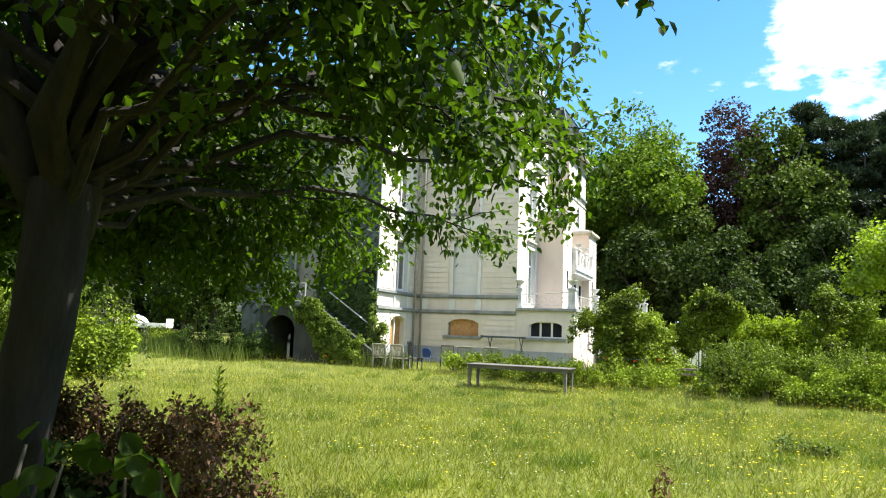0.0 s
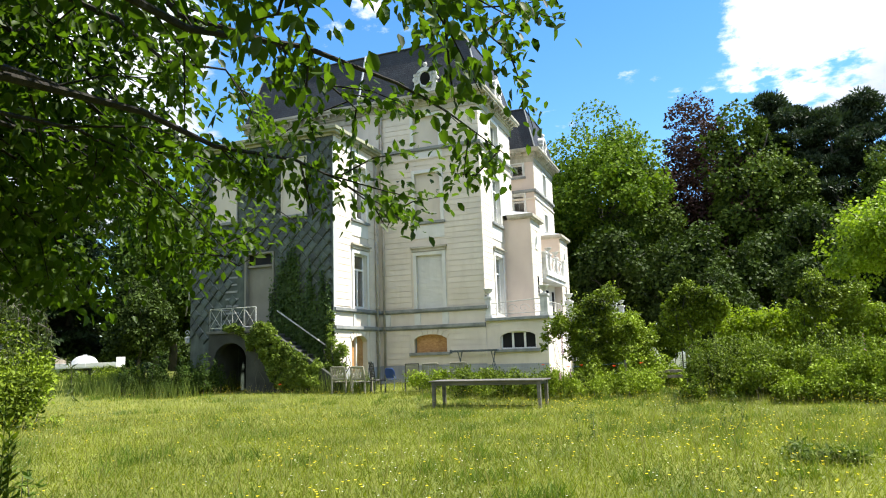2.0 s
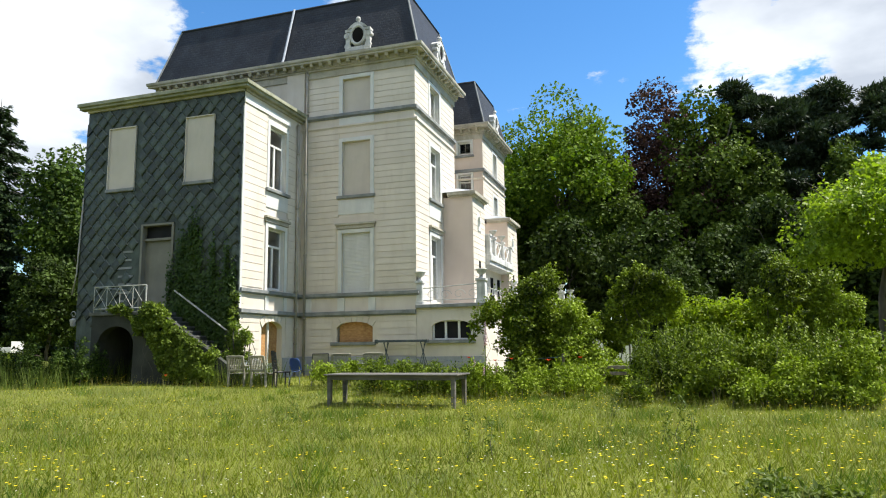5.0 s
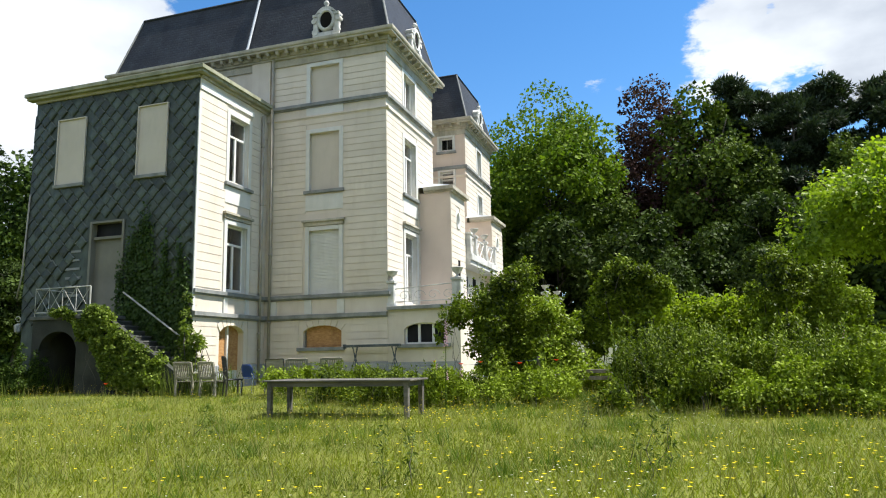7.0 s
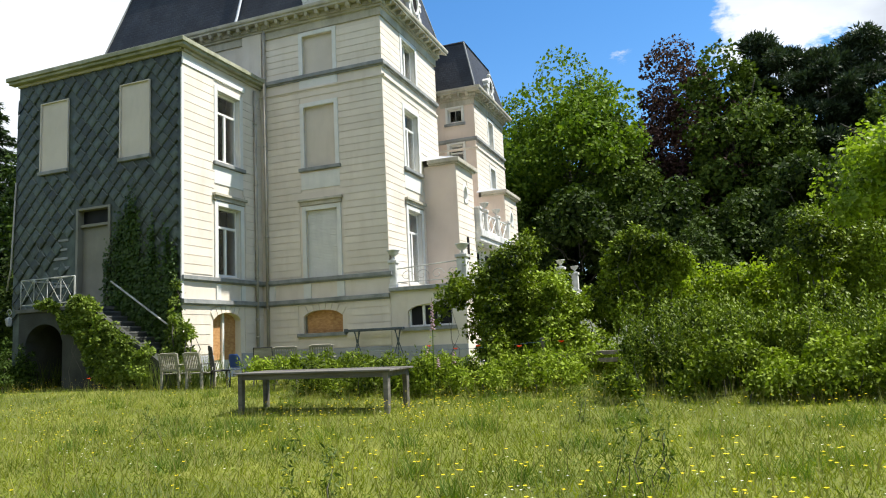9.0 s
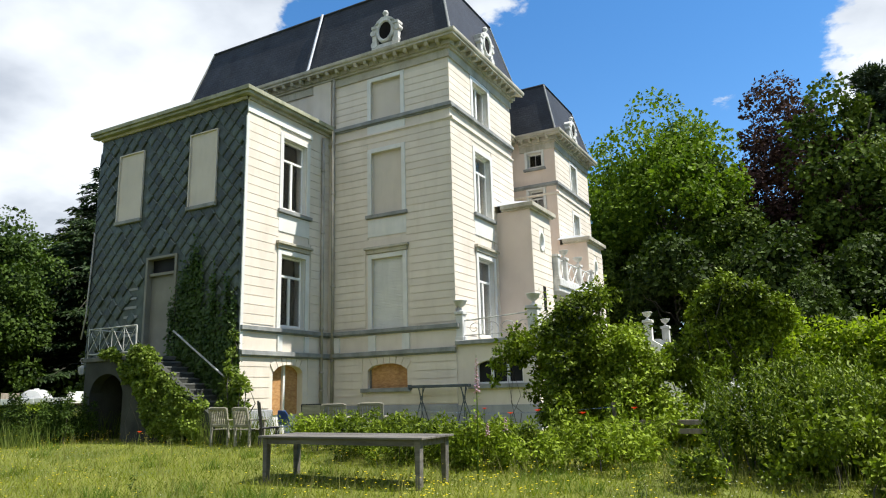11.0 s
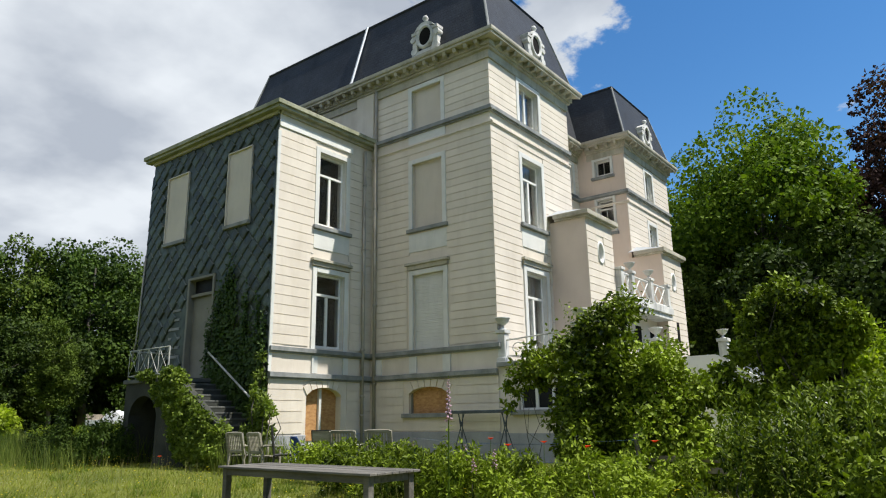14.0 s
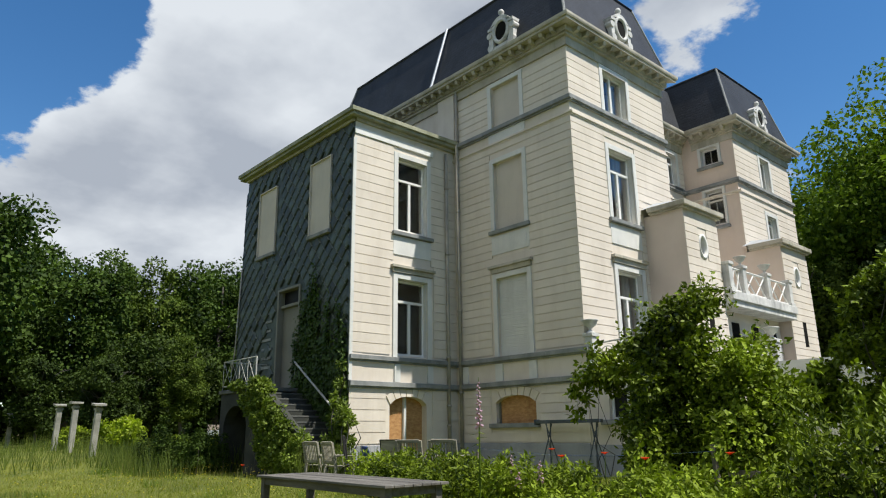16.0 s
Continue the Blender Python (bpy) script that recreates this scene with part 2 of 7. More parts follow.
M_OSB = surface("strand_board", (0.30, 0.145, 0.05), (0.50, 0.29, 0.12), 7.0, 0.75, 0.25, 26, stretch=(1, 1, 2.2), per_piece=0.18)
M_GLASS = glass_material()
# Near-black colour that stands in for the unlit dark inside openings.
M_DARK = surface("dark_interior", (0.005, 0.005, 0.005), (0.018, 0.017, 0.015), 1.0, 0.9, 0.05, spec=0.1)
M_CURTAIN = surface("grey_net_curtain", (0.38, 0.38, 0.37), (0.52, 0.52, 0.50), 2.0, 0.9, 0.1, 40, stretch=(6, 6, 0.6))
M_PIPE = surface("painted_downpipe", (0.26, 0.235, 0.19), (0.42, 0.39, 0.33), 1.6, 0.55, 0.08, 40, dirt=(0.20, 0.18, 0.15), dirt_amount=0.6)
M_IRON = surface("rusty_dark_iron", (0.03, 0.028, 0.027), (0.10, 0.07, 0.05), 6.0, 0.6, 0.2, 60, metal=0.4)
M_WHITEIRON = surface("flaking_white_iron", (0.26, 0.255, 0.225), (0.58, 0.58, 0.53), 5.0, 0.6, 0.2, 60)
M_STEP = surface("worn_bluestone_step", (0.048, 0.052, 0.044), (0.125, 0.127, 0.115), 3.0, 0.8, 0.3, 40, dirt=(0.055, 0.062, 0.042), dirt_amount=0.6)
M_TEAK = surface("silvered_teak", (0.17, 0.155, 0.115), (0.38, 0.355, 0.28), 3.0, 0.75, 0.25, 30, stretch=(1, 1, 6), dirt=(0.15, 0.155, 0.10), dirt_amount=0.5, per_piece=0.14)
M_BEAM = surface("blue_grey_steel", (0.045, 0.058, 0.068), (0.105, 0.125, 0.14), 3.0, 0.6, 0.15, 40, metal=0.3)
M_TABLE = surface("weathered_table_wood", (0.072, 0.066, 0.056), (0.185, 0.172, 0.148), 2.0, 0.7, 0.3, 30, stretch=(0.5, 6, 6), dirt=(0.08, 0.08, 0.07), dirt_amount=0.6, per_piece=0.16)
M_OLDWOOD = surface("old_fence_wood", (0.13, 0.11, 0.085), (0.30, 0.26, 0.20), 4.0, 0.85, 0.3, 40, stretch=(2, 2, 0.5))
M_BLACK = surface("black_lacquer", (0.012, 0.012, 0.013), (0.035, 0.034, 0.034), 4.0, 0.4, 0.05)
M_BLUE = surface("blue_plastic", (0.028, 0.060, 0.16), (0.05, 0.10, 0.24), 3.0, 0.4, 0.04)
M_CHROME = surface("dull_chrome", (0.45, 0.45, 0.46), (0.65, 0.65, 0.66), 4.0, 0.25, 0.03, metal=1.0)
M_WHITEPAINT = surface("white_vehicle_paint", (0.66, 0.67, 0.67), (0.78, 0.78, 0.77), 2.0, 0.4, 0.03, dirt=(0.45, 0.45, 0.42), dirt_amount=0.5)
M_RUBBER = surface("tyre_rubber", (0.015, 0.015, 0.015), (0.04, 0.04, 0.04), 6.0, 0.85, 0.1)
# Bark set darker than its own tone, to carry the shade under the trees.
M_BARK = surface("shaded_bark", (0.007, 0.006, 0.004), (0.024, 0.020, 0.014), 5.0, 0.95, 0.9, 24, stretch=(2.5, 2.5, 0.6), dirt=(0.018, 0.022, 0.011), dirt_amount=0.5)
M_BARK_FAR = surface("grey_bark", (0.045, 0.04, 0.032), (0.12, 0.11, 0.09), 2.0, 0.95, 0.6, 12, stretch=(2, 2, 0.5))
M_GROUND = ground_material()

L_NEAR = leaf_material("near_tree_leaf", (0.010, 0.025, 0.003), (0.080, 0.134, 0.010), 0.52)
L_LIME = leaf_material("lime_tree_leaf", (0.022, 0.054, 0.005), (0.180, 0.262, 0.018), 0.24, 0.65, 0.12)
L_WOOD = leaf_material("wood_leaf", (0.011, 0.026, 0.004), (0.135, 0.192, 0.026), 0.15, 0.65, 0.12)
L_COPPER = leaf_material("copper_beech_leaf", (0.020, 0.010, 0.011), (0.088, 0.044, 0.037), 0.18, 0.65, 0.12)
L_PINE = leaf_material("pine_needle", (0.009, 0.018, 0.010), (0.062, 0.092, 0.040), 0.10, 0.6)
L_FIR = leaf_material("fir_needle", (0.006, 0.016, 0.006), (0.046, 0.080, 0.020), 0.10, 0.55)
L_YELLOW = leaf_material("yellow_green_leaf", (0.095, 0.145, 0.008), (0.34, 0.41, 0.028), 0.42)
L_ROBINIA = leaf_material("robinia_leaf", (0.075, 0.125, 0.008), (0.300, 0.385, 0.028), 0.40)
L_LARCH = leaf_material("pale_larch_needle", (0.030, 0.048, 0.010), (0.090, 0.112, 0.026), 0.30)
L_BUSH = leaf_material("creeper_leaf", (0.005, 0.014, 0.002), (0.300, 0.400, 0.026), 0.15, 0.52, 0.16)
L_IVY = leaf_material("ivy_leaf", (0.018, 0.040, 0.006), (0.235, 0.305, 0.048), 0.30, 0.55, 0.18)
# Darker copy of the ivy leaf: the wall's shade is in the colour.
L_IVY_SHADED = leaf_material("shaded_ivy_leaf", (0.016, 0.036, 0.006), (0.066, 0.116, 0.018), 0.15)
# Leaf green darkened to paint in the shade under taller trees.
L_SHADE = leaf_material("shaded_understorey_leaf", (0.005, 0.012, 0.003), (0.068, 0.106, 0.018), 0.15, 0.65, 0.12)
L_ASH = leaf_material("ash_leaf", (0.006, 0.016, 0.003), (0.080, 0.132, 0.018), 0.13, 0.65, 0.12)
L_WEED = leaf_material("weed_leaf", (0.006, 0.018, 0.002), (0.245, 0.325, 0.024), 0.18, 0.55, 0.12)
L_GRASS = leaf_material("grass_blade", (0.064, 0.095, 0.006), (0.250, 0.266, 0.025), 0.35, 0.6)
L_RANK = leaf_material("rank_grass_blade", (0.040, 0.072, 0.009), (0.150, 0.185, 0.034), 0.3, 0.6)
L_STRAW = leaf_material("straw_stalk", (0.16, 0.155, 0.045), (0.29, 0.275, 0.090), 0.25, 0.7)
L_TUFT = leaf_material("dark_tuft_blade", (0.050, 0.098, 0.009), (0.135, 0.195, 0.020), 0.3, 0.6)
L_DEAD = leaf_material("brown_shrub_leaf", (0.055, 0.030, 0.016), (0.230, 0.128, 0.066), 0.2, 0.7)
L_CLOVER = leaf_material("clover_leaf", (0.068, 0.100, 0.008), (0.210, 0.240, 0.024), 0.3, 0.6)
L_BUTTER = leaf_material("buttercup_petal", (0.65, 0.48, 0.01), (0.85, 0.68, 0.02), 0.2, 0.5)
L_DAISY = leaf_material("white_petal", (0.60, 0.60, 0.55), (0.8, 0.8, 0.76), 0.2, 0.6)
L_POPPY = leaf_material("red_petal", (0.60, 0.045, 0.02), (0.80, 0.11, 0.035), 0.3, 0.6)
L_FOXGLOVE = leaf_material("pink_purple_bell", (0.40, 0.20, 0.38), (0.75, 0.62, 0.70), 0.3, 0.6)


# ---- mesh tools ----
def part(name, bm, material, parent=None, label="", smooth=False):
    """Links a bmesh as one mesh object under a thing or a part."""
    me = bpy.data.meshes.new(name)
    bm.to_mesh(me)
    bm.free()
    me.materials.append(material)
    if smooth:
        me.polygons.foreach_set("use_smooth", [True] * len(me.polygons))
    ob = new(name, me)
    if parent is not None:
        ob.parent = parent
    if label:
        ob["label"] = label
    return ob


def thing(name, label, category, at=(0, 0, 0), rz=0.0, group="", kind=""):
    ob = new(name)
    ob.empty_display_size = 0.2
    ob.matrix_basis = pose(*at, 0, 0, rz)
    return tagged(ob, label, category, group, kind)


def box(bm, x0, x1, y0, y1, z0, z1, m=None):
    v = [bm.verts.new((x, y, z)) for z in (z0, z1) for x, y in ((x0, y0), (x1, y0), (x1, y1), (x0, y1))]
    for f in ((3, 2, 1, 0), (4, 5, 6, 7), (0, 1, 5, 4), (1, 2, 6, 5), (2, 3, 7, 6), (3, 0, 4, 7)):
        bm.faces.new([v[i] for i in f])
    if m is not None:
        for q in v:
            q.co = m @ q.co
    return v


def bevelled(bm, width=0.01, segments=1):
    bmesh.ops.bevel(bm, geom=list(bm.edges), offset=width, segments=segments, affect="EDGES", profile=0.6)
    return bm


def S_face(y):
    """A wall that looks towards -y: along x, out of the wall, up."""
    return lambda u, d, z: Vector((u, y - d, z))


def E_face(x):
    """A wall that looks towards +x: along y, out of the wall, up."""
    return lambda u, d, z: Vector((x + d, u, z))


def fbox(bm, face, u0, u1, d0, d1, z0, z1):
    a, b = face(u0, d0, z0), face(u1, d1, z1)
    return box(bm, min(a.x, b.x), max(a.x, b.x), min(a.y, b.y), max(a.y, b.y), min(a.z, b.z), max(a.z, b.z))


def fprism(bm, face, outline, d0, d1):
    """An outline of (u, z) on a wall, from d0 to d1 out of it."""
    front, back = [bm.verts.new(face(u, d1, z)) for u, z in outline], [bm.verts.new(face(u, d0, z)) for u, z in outline]
    n = len(outline)
    bm.faces.new(front)
    bm.faces.new(back[::-1])
    for i in range(n):
        bm.faces.new((front[i], back[i], back[(i + 1) % n], front[(i + 1) % n]))


def fix(bm):
    bmesh.ops.recalc_face_normals(bm, faces=list(bm.faces))
    return bm


def tube(bm, pts, radii, sides=8):
    """A round tube along points, tapered."""
    rings, pts = [], [Vector(p) for p in pts]
    for i, p in enumerate(pts):
        way = (pts[min(i + 1, len(pts) - 1)] - pts[max(i - 1, 0)]).normalized()
        side = way.cross(Vector((0, 0, 1)) if abs(way.z) < 0.9 else Vector((1, 0, 0))).normalized()
        up = side.cross(way)
        r = radii[i] if isinstance(radii, (list, tuple)) else radii
        rings.append([bm.verts.new(p + (side * math.cos(a) + up * math.sin(a)) * r) for a in (2 * math.pi * k / sides for k in range(sides))])
    for a, b in zip(rings, rings[1:]):
        for k in range(sides):
            bm.faces.new((a[k], a[(k + 1) % sides], b[(k + 1) % sides], b[k]))
    bm.faces.new(rings[0][::-1])
    bm.faces.new(rings[-1])


def lathe(bm, profile, at=(0, 0, 0), sides=18):
    """A turned body from (radius, height) pairs."""
    rings = [[bm.verts.new((at[0] + r * math.cos(2 * math.pi * k / sides), at[1] + r * math.sin(2 * math.pi * k / sides), at[2] + z)) for k in range(sides)] for r, z in profile]
    for a, b in zip(rings, rings[1:]):
        for k in range(sides):
            bm.faces.new((a[k], a[(k + 1) % sides], b[(k + 1) % sides], b[k]))
    bm.faces.new(rings[0][::-1])
    bm.faces.new(rings[-1])


def free_runs(u0, u1, z0, z1, holes):
    """The stretches of a strip that no hole (u0, u1, z0, z1) cuts."""
    runs = [(u0, u1)]
    for a, b, c, d in holes:
        if c < z1 - 1e-4 and d > z0 + 1e-4:
            runs = [r for p, q in runs for r in ((p, min(q, a)), (max(p, b), q)) if r[1] - r[0] > 0.015]
    return runs


def wall_core(face, u0, u1, z0, z1, holes, thick=0.4):
    """A thick wall, one closed body, with rectangular openings through it."""
    us = sorted({u0, u1, *(u for h in holes for u in h[:2] if u0 < u < u1)})
    zs = sorted({z0, z1, *(z for h in holes for z in h[2:] if z0 < z < z1)})
    solid = {(i, j) for i in range(len(us) - 1) for j in range(len(zs) - 1)
             if not any(a < (us[i] + us[i + 1]) / 2 < b and c < (zs[j] + zs[j + 1]) / 2 < d for a, b, c, d in holes)}
    bm, made = bmesh.new(), {}

    def v(i, k, j):
        if (i, k, j) not in made:
            made[i, k, j] = bm.verts.new(face(us[i], (-thick, 0.0)[k], zs[j]))
        return made[i, k, j]

    for i, j in solid:
        bm.faces.new((v(i, 1, j), v(i + 1, 1, j), v(i + 1, 1, j + 1), v(i, 1, j + 1)))
        bm.faces.new((v(i, 0, j), v(i, 0, j + 1), v(i + 1, 0, j + 1), v(i + 1, 0, j)))
        for di, dj, p, q in ((-1, 0, (i, j), (i, j + 1)), (1, 0, (i + 1, j), (i + 1, j + 1)), (0, -1, (i, j), (i + 1, j)), (0, 1, (i, j + 1), (i + 1, j + 1))):
            if (i + di, j + dj) not in solid:
                bm.faces.new((v(p[0], 1, p[1]), v(q[0], 1, q[1]), v(q[0], 0, q[1]), v(p[0], 0, p[1])))
    return fix(bm)


def fast_mesh(name, verts, faces):
    """A mesh from arrays: n x 3 places and k x m corners."""
    me = bpy.data.meshes.new(name)
    me.vertices.add(len(verts))
    me.vertices.foreach_set("co", np.ascontiguousarray(verts, dtype=np.float32).ravel())
    k, m = faces.shape
    me.loops.add(k * m)
    me.loops.foreach_set("vertex_index", np.ascontiguousarray(faces, dtype=np.int32).ravel())
    me.polygons.add(k)
    me.polygons.foreach_set("loop_start", np.arange(0, k * m, m, dtype=np.int32))
    me.update(calc_edges=True)
    return me


def unit(a):
    return a / np.maximum(np.linalg.norm(a, axis=1, keepdims=True), 1e-9)


def leaves(name, places, along, normal, length, width, material, parent=None, label="", near=False):
    """Many folded leaves as one mesh."""
    along = unit(along)
    side = unit(np.cross(along, normal))
    up = np.cross(side, along)
    length, width = np.asarray(length)[:, None], np.asarray(width)[:, None]
    n = len(places)
    if near:
        rows = [places, places + along * length * 0.3 + side * width * 0.46 + up * width * 0.16, places + along * length * 0.68 + side * width * 0.40 + up * width * 0.10,
                places + along * length - up * length * 0.10, places + along * length * 0.68 - side * width * 0.40 + up * width * 0.10, places + along * length * 0.3 - side * width * 0.46 + up * width * 0.16]
        idx = np.arange(n)[:, None] * 6
        faces = np.concatenate([idx + np.array([0, 1, 2, 3]), idx + np.array([0, 3, 4, 5])])
    else:
        rows = [places, places + along * length * 0.45 + side * width * 0.5 + up * width * 0.15, places + along * length, places + along * length * 0.45 - side * width * 0.5 + up * width * 0.15]
        idx = np.arange(n)[:, None] * 4
        faces = np.concatenate([idx + np.array([0, 1, 2]), idx + np.array([0, 2, 3])])
    verts = np.stack(rows, axis=1).reshape(-1, 3)
    me = fast_mesh(name, verts, faces)
    me.materials.append(material)
    ob = new(name, me)
    if parent is not None:
        ob.parent = parent
    if label:
        ob["label"] = label
    return ob


def puffs(rng, n, centres, radii, shell=0.55, flat=0.8):
    """Points in the outer part of clumps, with the way out of each clump."""
    k = rng.integers(0, len(centres), n)
    d = unit(rng.normal(size=(n, 3)))
    r = radii[k] * (shell + (1 - shell) * rng.random(n) ** 0.6)
    p = centres[k] + d * r[:, None] * np.array([1, 1, flat])
    return p, d


def crown_clumps(rng, n, centre, radii, inner=0.45, lumps=0.30):
    """Clump centres spread through an uneven crown."""
    d = unit(rng.normal(size=(n, 3)))
    wob = 1 + 0.22 * np.sin(3 * d[:, 0] + 2 * d[:, 2] + centre[0]) + 0.16 * np.sin(5 * d[:, 1] - 4 * d[:, 2] + centre[1])
    t = inner + (1 - inner) * rng.random(n) ** 0.5
    c = np.array(centre) + d * np.array(radii) * (t * wob)[:, None]
    return c, np.mean(radii) * lumps * (0.6 + 0.8 * rng.random(n))


# ---- ground ----
def ground_z(x, y):
    """The lawn: level where one walks, rising a little towards the villa and the west."""
    def ease(v, a, b):
        t = np.clip((v - a) / (b - a), 0, 1)
        return t * t * (3 - 2 * t)
    return -0.17 + 0.15 * ease(-np.asarray(y, float), -8.0, 0.0) + 0.30 * ease(y, 18.0, 26.5) + 0.62 * ease(-np.asarray(x, float), 16.0, 45.0) + 0.03 * np.sin(x * 0.7 + 1) * np.sin(y * 0.6)


def build_ground():
    near = np.linspace(-40, 24, 129)
    xs = np.concatenate([[-1500, -600, -250, -120, -70], near, [40, 80, 160, 500, 1500]])
    ys = np.concatenate([[-1500, -500, -150, -60, -25], np.linspace(-12, 60, 145), [80, 120, 250, 600, 1500]])
    gx, gy = np.meshgrid(xs, ys)
    v = np.stack([gx, gy, ground_z(gx, gy)], axis=2).reshape(-1, 3)
    w = len(xs)
    i = (np.arange(len(ys) - 1)[:, None] * w + np.arange(w - 1)[None, :]).reshape(-1, 1)
    me = fast_mesh("ground", v, np.concatenate([i, i + 1, i + w + 1, i + w], axis=1))
    me.materials.append(M_GROUND)
    me.polygons.foreach_set("use_smooth", [True] * len(me.polygons))
    tagged(new("ground", me), "rough summer meadow of green grass and straw", "ground", kind="structure")


build_ground()

# ---- villa ----
YB, XB = 30.57, -9.15          # south and east walls of the main block
YC, XC, XA = 26.43, -21.50, -14.25   # south wall of the annex, its west and east ends
B_END, T_Y, T_END = 35.85, 41.2, 46.4   # the two pavilions along the east front
X_IN = -11.4                   # the wall set back between them
EAVE, ROOF = 12.87, 16.15
villa = thing("villa", "abandoned cream stucco villa with mansard roof and slate annex", "house", (0, 0, 0))
course_jobs = []


def box_part(name, material, parent, face, *boxes, bevel=0.0, label=""):
    bm = bmesh.new()
    for b in boxes:
        fbox(bm, face, *b)
    if bevel:
        bevelled(bm, bevel)
    return part(name, bm, material, parent, label)


def window(face, u0, u1, z0, z1, sill=True, lintel=False, curtain=False, trim=0.17, transom=0.30, bar=0.05):
    """A tall casement window with a transom light in a moulded surround. Returns the opening in the wall."""
    a, b, c, d = u0 + trim, u1 - trim, z0 + 0.06, z1 - trim
    w = new("window")
    w.parent = villa
    w["label"] = "tall white casement window with dark panes"
    box_part("surround", M_TRIM, w, face, (u0, a, -0.02, 0.05, z0, z1), (b, u1, -0.02, 0.05, z0, z1), (a, b, -0.02, 0.05, d, z1), bevel=0.008)
    box_part("reveal", M_TRIM, w, face, (a, a + 0.015, -0.30, -0.021, c, d), (b - 0.015, b, -0.30, -0.021, c, d), (a + 0.015, b - 0.015, -0.30, -0.021, d - 0.015, d))
    if sill:
        box_part("sill", M_LEDGE, w, face, (u0 - 0.06, u1 + 0.06, -0.26, 0.13, z0 - 0.12, z0), bevel=0.01)
    if lintel:
        box_part("lintel", M_CORNICE, w, face, (u0 - 0.10, u1 + 0.10, 0.0, 0.16, z1 + 0.16, z1 + 0.25), (u0 - 0.04, u1 + 0.04, 0.0, 0.09, z1 + 0.02, z1 + 0.16), bevel=0.008)
    a, b, d = a + 0.015, b - 0.015, d - 0.015
    f, mid, zt = 0.065, (a + b) / 2, d - (d - c) * transom
    box_part("frame", M_FRAME, w, face, (a, a + f, -0.22, -0.15, c, d), (b - f, b, -0.22, -0.15, c, d), (a + f, b - f, -0.22, -0.15, c, c + 0.09), (a + f, b - f, -0.22, -0.15, d - f, d),
             (a + f, b - f, -0.22, -0.14, zt, zt + 0.08), (mid - bar, mid + bar, -0.22, -0.145, c + 0.09, zt), bevel=0.006)
    for p, q, r, s in ((a + f, mid - bar, c + 0.09, zt), (mid + bar, b - f, c + 0.09, zt), (a + f, b - f, zt + 0.08, d - f)):
        pane = box_part("pane", M_GLASS, w, face, (p, q, -0.192, -0.182, r, s))
        pane.visible_shadow = False
    if curtain:
        bm = bmesh.new()
        n = 26
        for lo, hi in ((a + 0.05, mid - 0.12), (mid + 0.16, b - 0.05)):
            row = [[bm.verts.new(face(lo + (hi - lo) * k / n, -0.42 + 0.035 * math.sin(k * 1.7), z)) for k in range(n + 1)] for z in (c + 0.1, d)]
            for k in range(n):
                bm.faces.new((row[0][k], row[0][k + 1], row[1][k + 1], row[1][k]))
        part("curtain", bm, M_CURTAIN, w)
    return (a - 0.015, b + 0.015, c, d + 0.015)


def blind_window(face, u0, u1, z0, z1, sill=True, trim=0.16, material=None, slats=False, lintel=False, name="blind_window"):
    """A walled-up window: a plain recessed panel in its surround."""
    a, b, d = u0 + trim, u1 - trim, z1 - trim
    w = new(name)
    w.parent = villa
    if trim > 0.02:
        box_part("surround", M_TRIM, w, face, (u0, a, -0.02, 0.05, z0, z1), (b, u1, -0.02, 0.05, z0, z1), (a, b, -0.02, 0.05, d, z1), bevel=0.008)
    if slats:
        n = int((d - z0) / 0.055)
        for k in range(n):
            z = z0 + (d - z0) * k / n
            box_part("slat", M_SHUTTER, w, face, (a, b, -0.13, -0.09 + 0.006 * (k % 2), z, z + 0.049))
        box_part("backing", M_SHUTTER, w, face, (a, b, -0.16, -0.131, z0, d))
    else:
        box_part("panel", material or M_PANEL, w, face, (a, b, -0.16, -0.10 if trim > 0.02 else 0.012, z0, d))
    if sill:
        box_part("sill", M_LEDGE, w, face, (u0 - 0.06, u1 + 0.06, -0.16, 0.12, z0 - 0.12, z0), bevel=0.01)
    if lintel:
        box_part("lintel", M_CORNICE, w, face, (u0 - 0.10, u1 + 0.10, 0.0, 0.16, z1 + 0.16, z1 + 0.25), (u0 - 0.04, u1 + 0.04, 0.0, 0.09, z1 + 0.02, z1 + 0.16), bevel=0.008)
    return (a, b, z0, d)


def arch_z(u, u0, u1, spring, top):
    t = (2 * u - u0 - u1) / (u1 - u0)
    return spring + (top - spring) * math.sqrt(max(0.0, 1 - t * t * 0.98))


def arched_head(face, w, u0, u1, spring, top, upto, depth=0.35, stones=7):
    """Fills the corners over a segmental arch and lays its voussoirs."""
    bm, n = bmesh.new(), 16
    us = [u0 + (u1 - u0) * k / n for k in range(n + 1)]
    fprism(bm, face, [(u, arch_z(u, u0, u1, spring, top)) for u in us] + [(u1, upto), (u0, upto)], -depth, 0.0)
    part("arch_head", fix(bm), M_STUCCO, w)
    for k in range(stones):
        a0, a1 = (k + 0.06) / stones, (k + 0.94) / stones
        p, q = u0 + (u1 - u0) * a0, u0 + (u1 - u0) * a1
        mid = (u0 + u1) / 2
        outline = ((p, arch_z(p, u0, u1, spring, top)), (q, arch_z(q, u0, u1, spring, top)),
                   (mid + (q - mid) * 1.22, arch_z(q, u0, u1, spring, top) + 0.24), (mid + (p - mid) * 1.22, arch_z(p, u0, u1, spring, top) + 0.24))
        bm = bmesh.new()
        fprism(bm, face, outline, -0.02, 0.032)
        part("voussoir", fix(bm), M_COURSE, w)


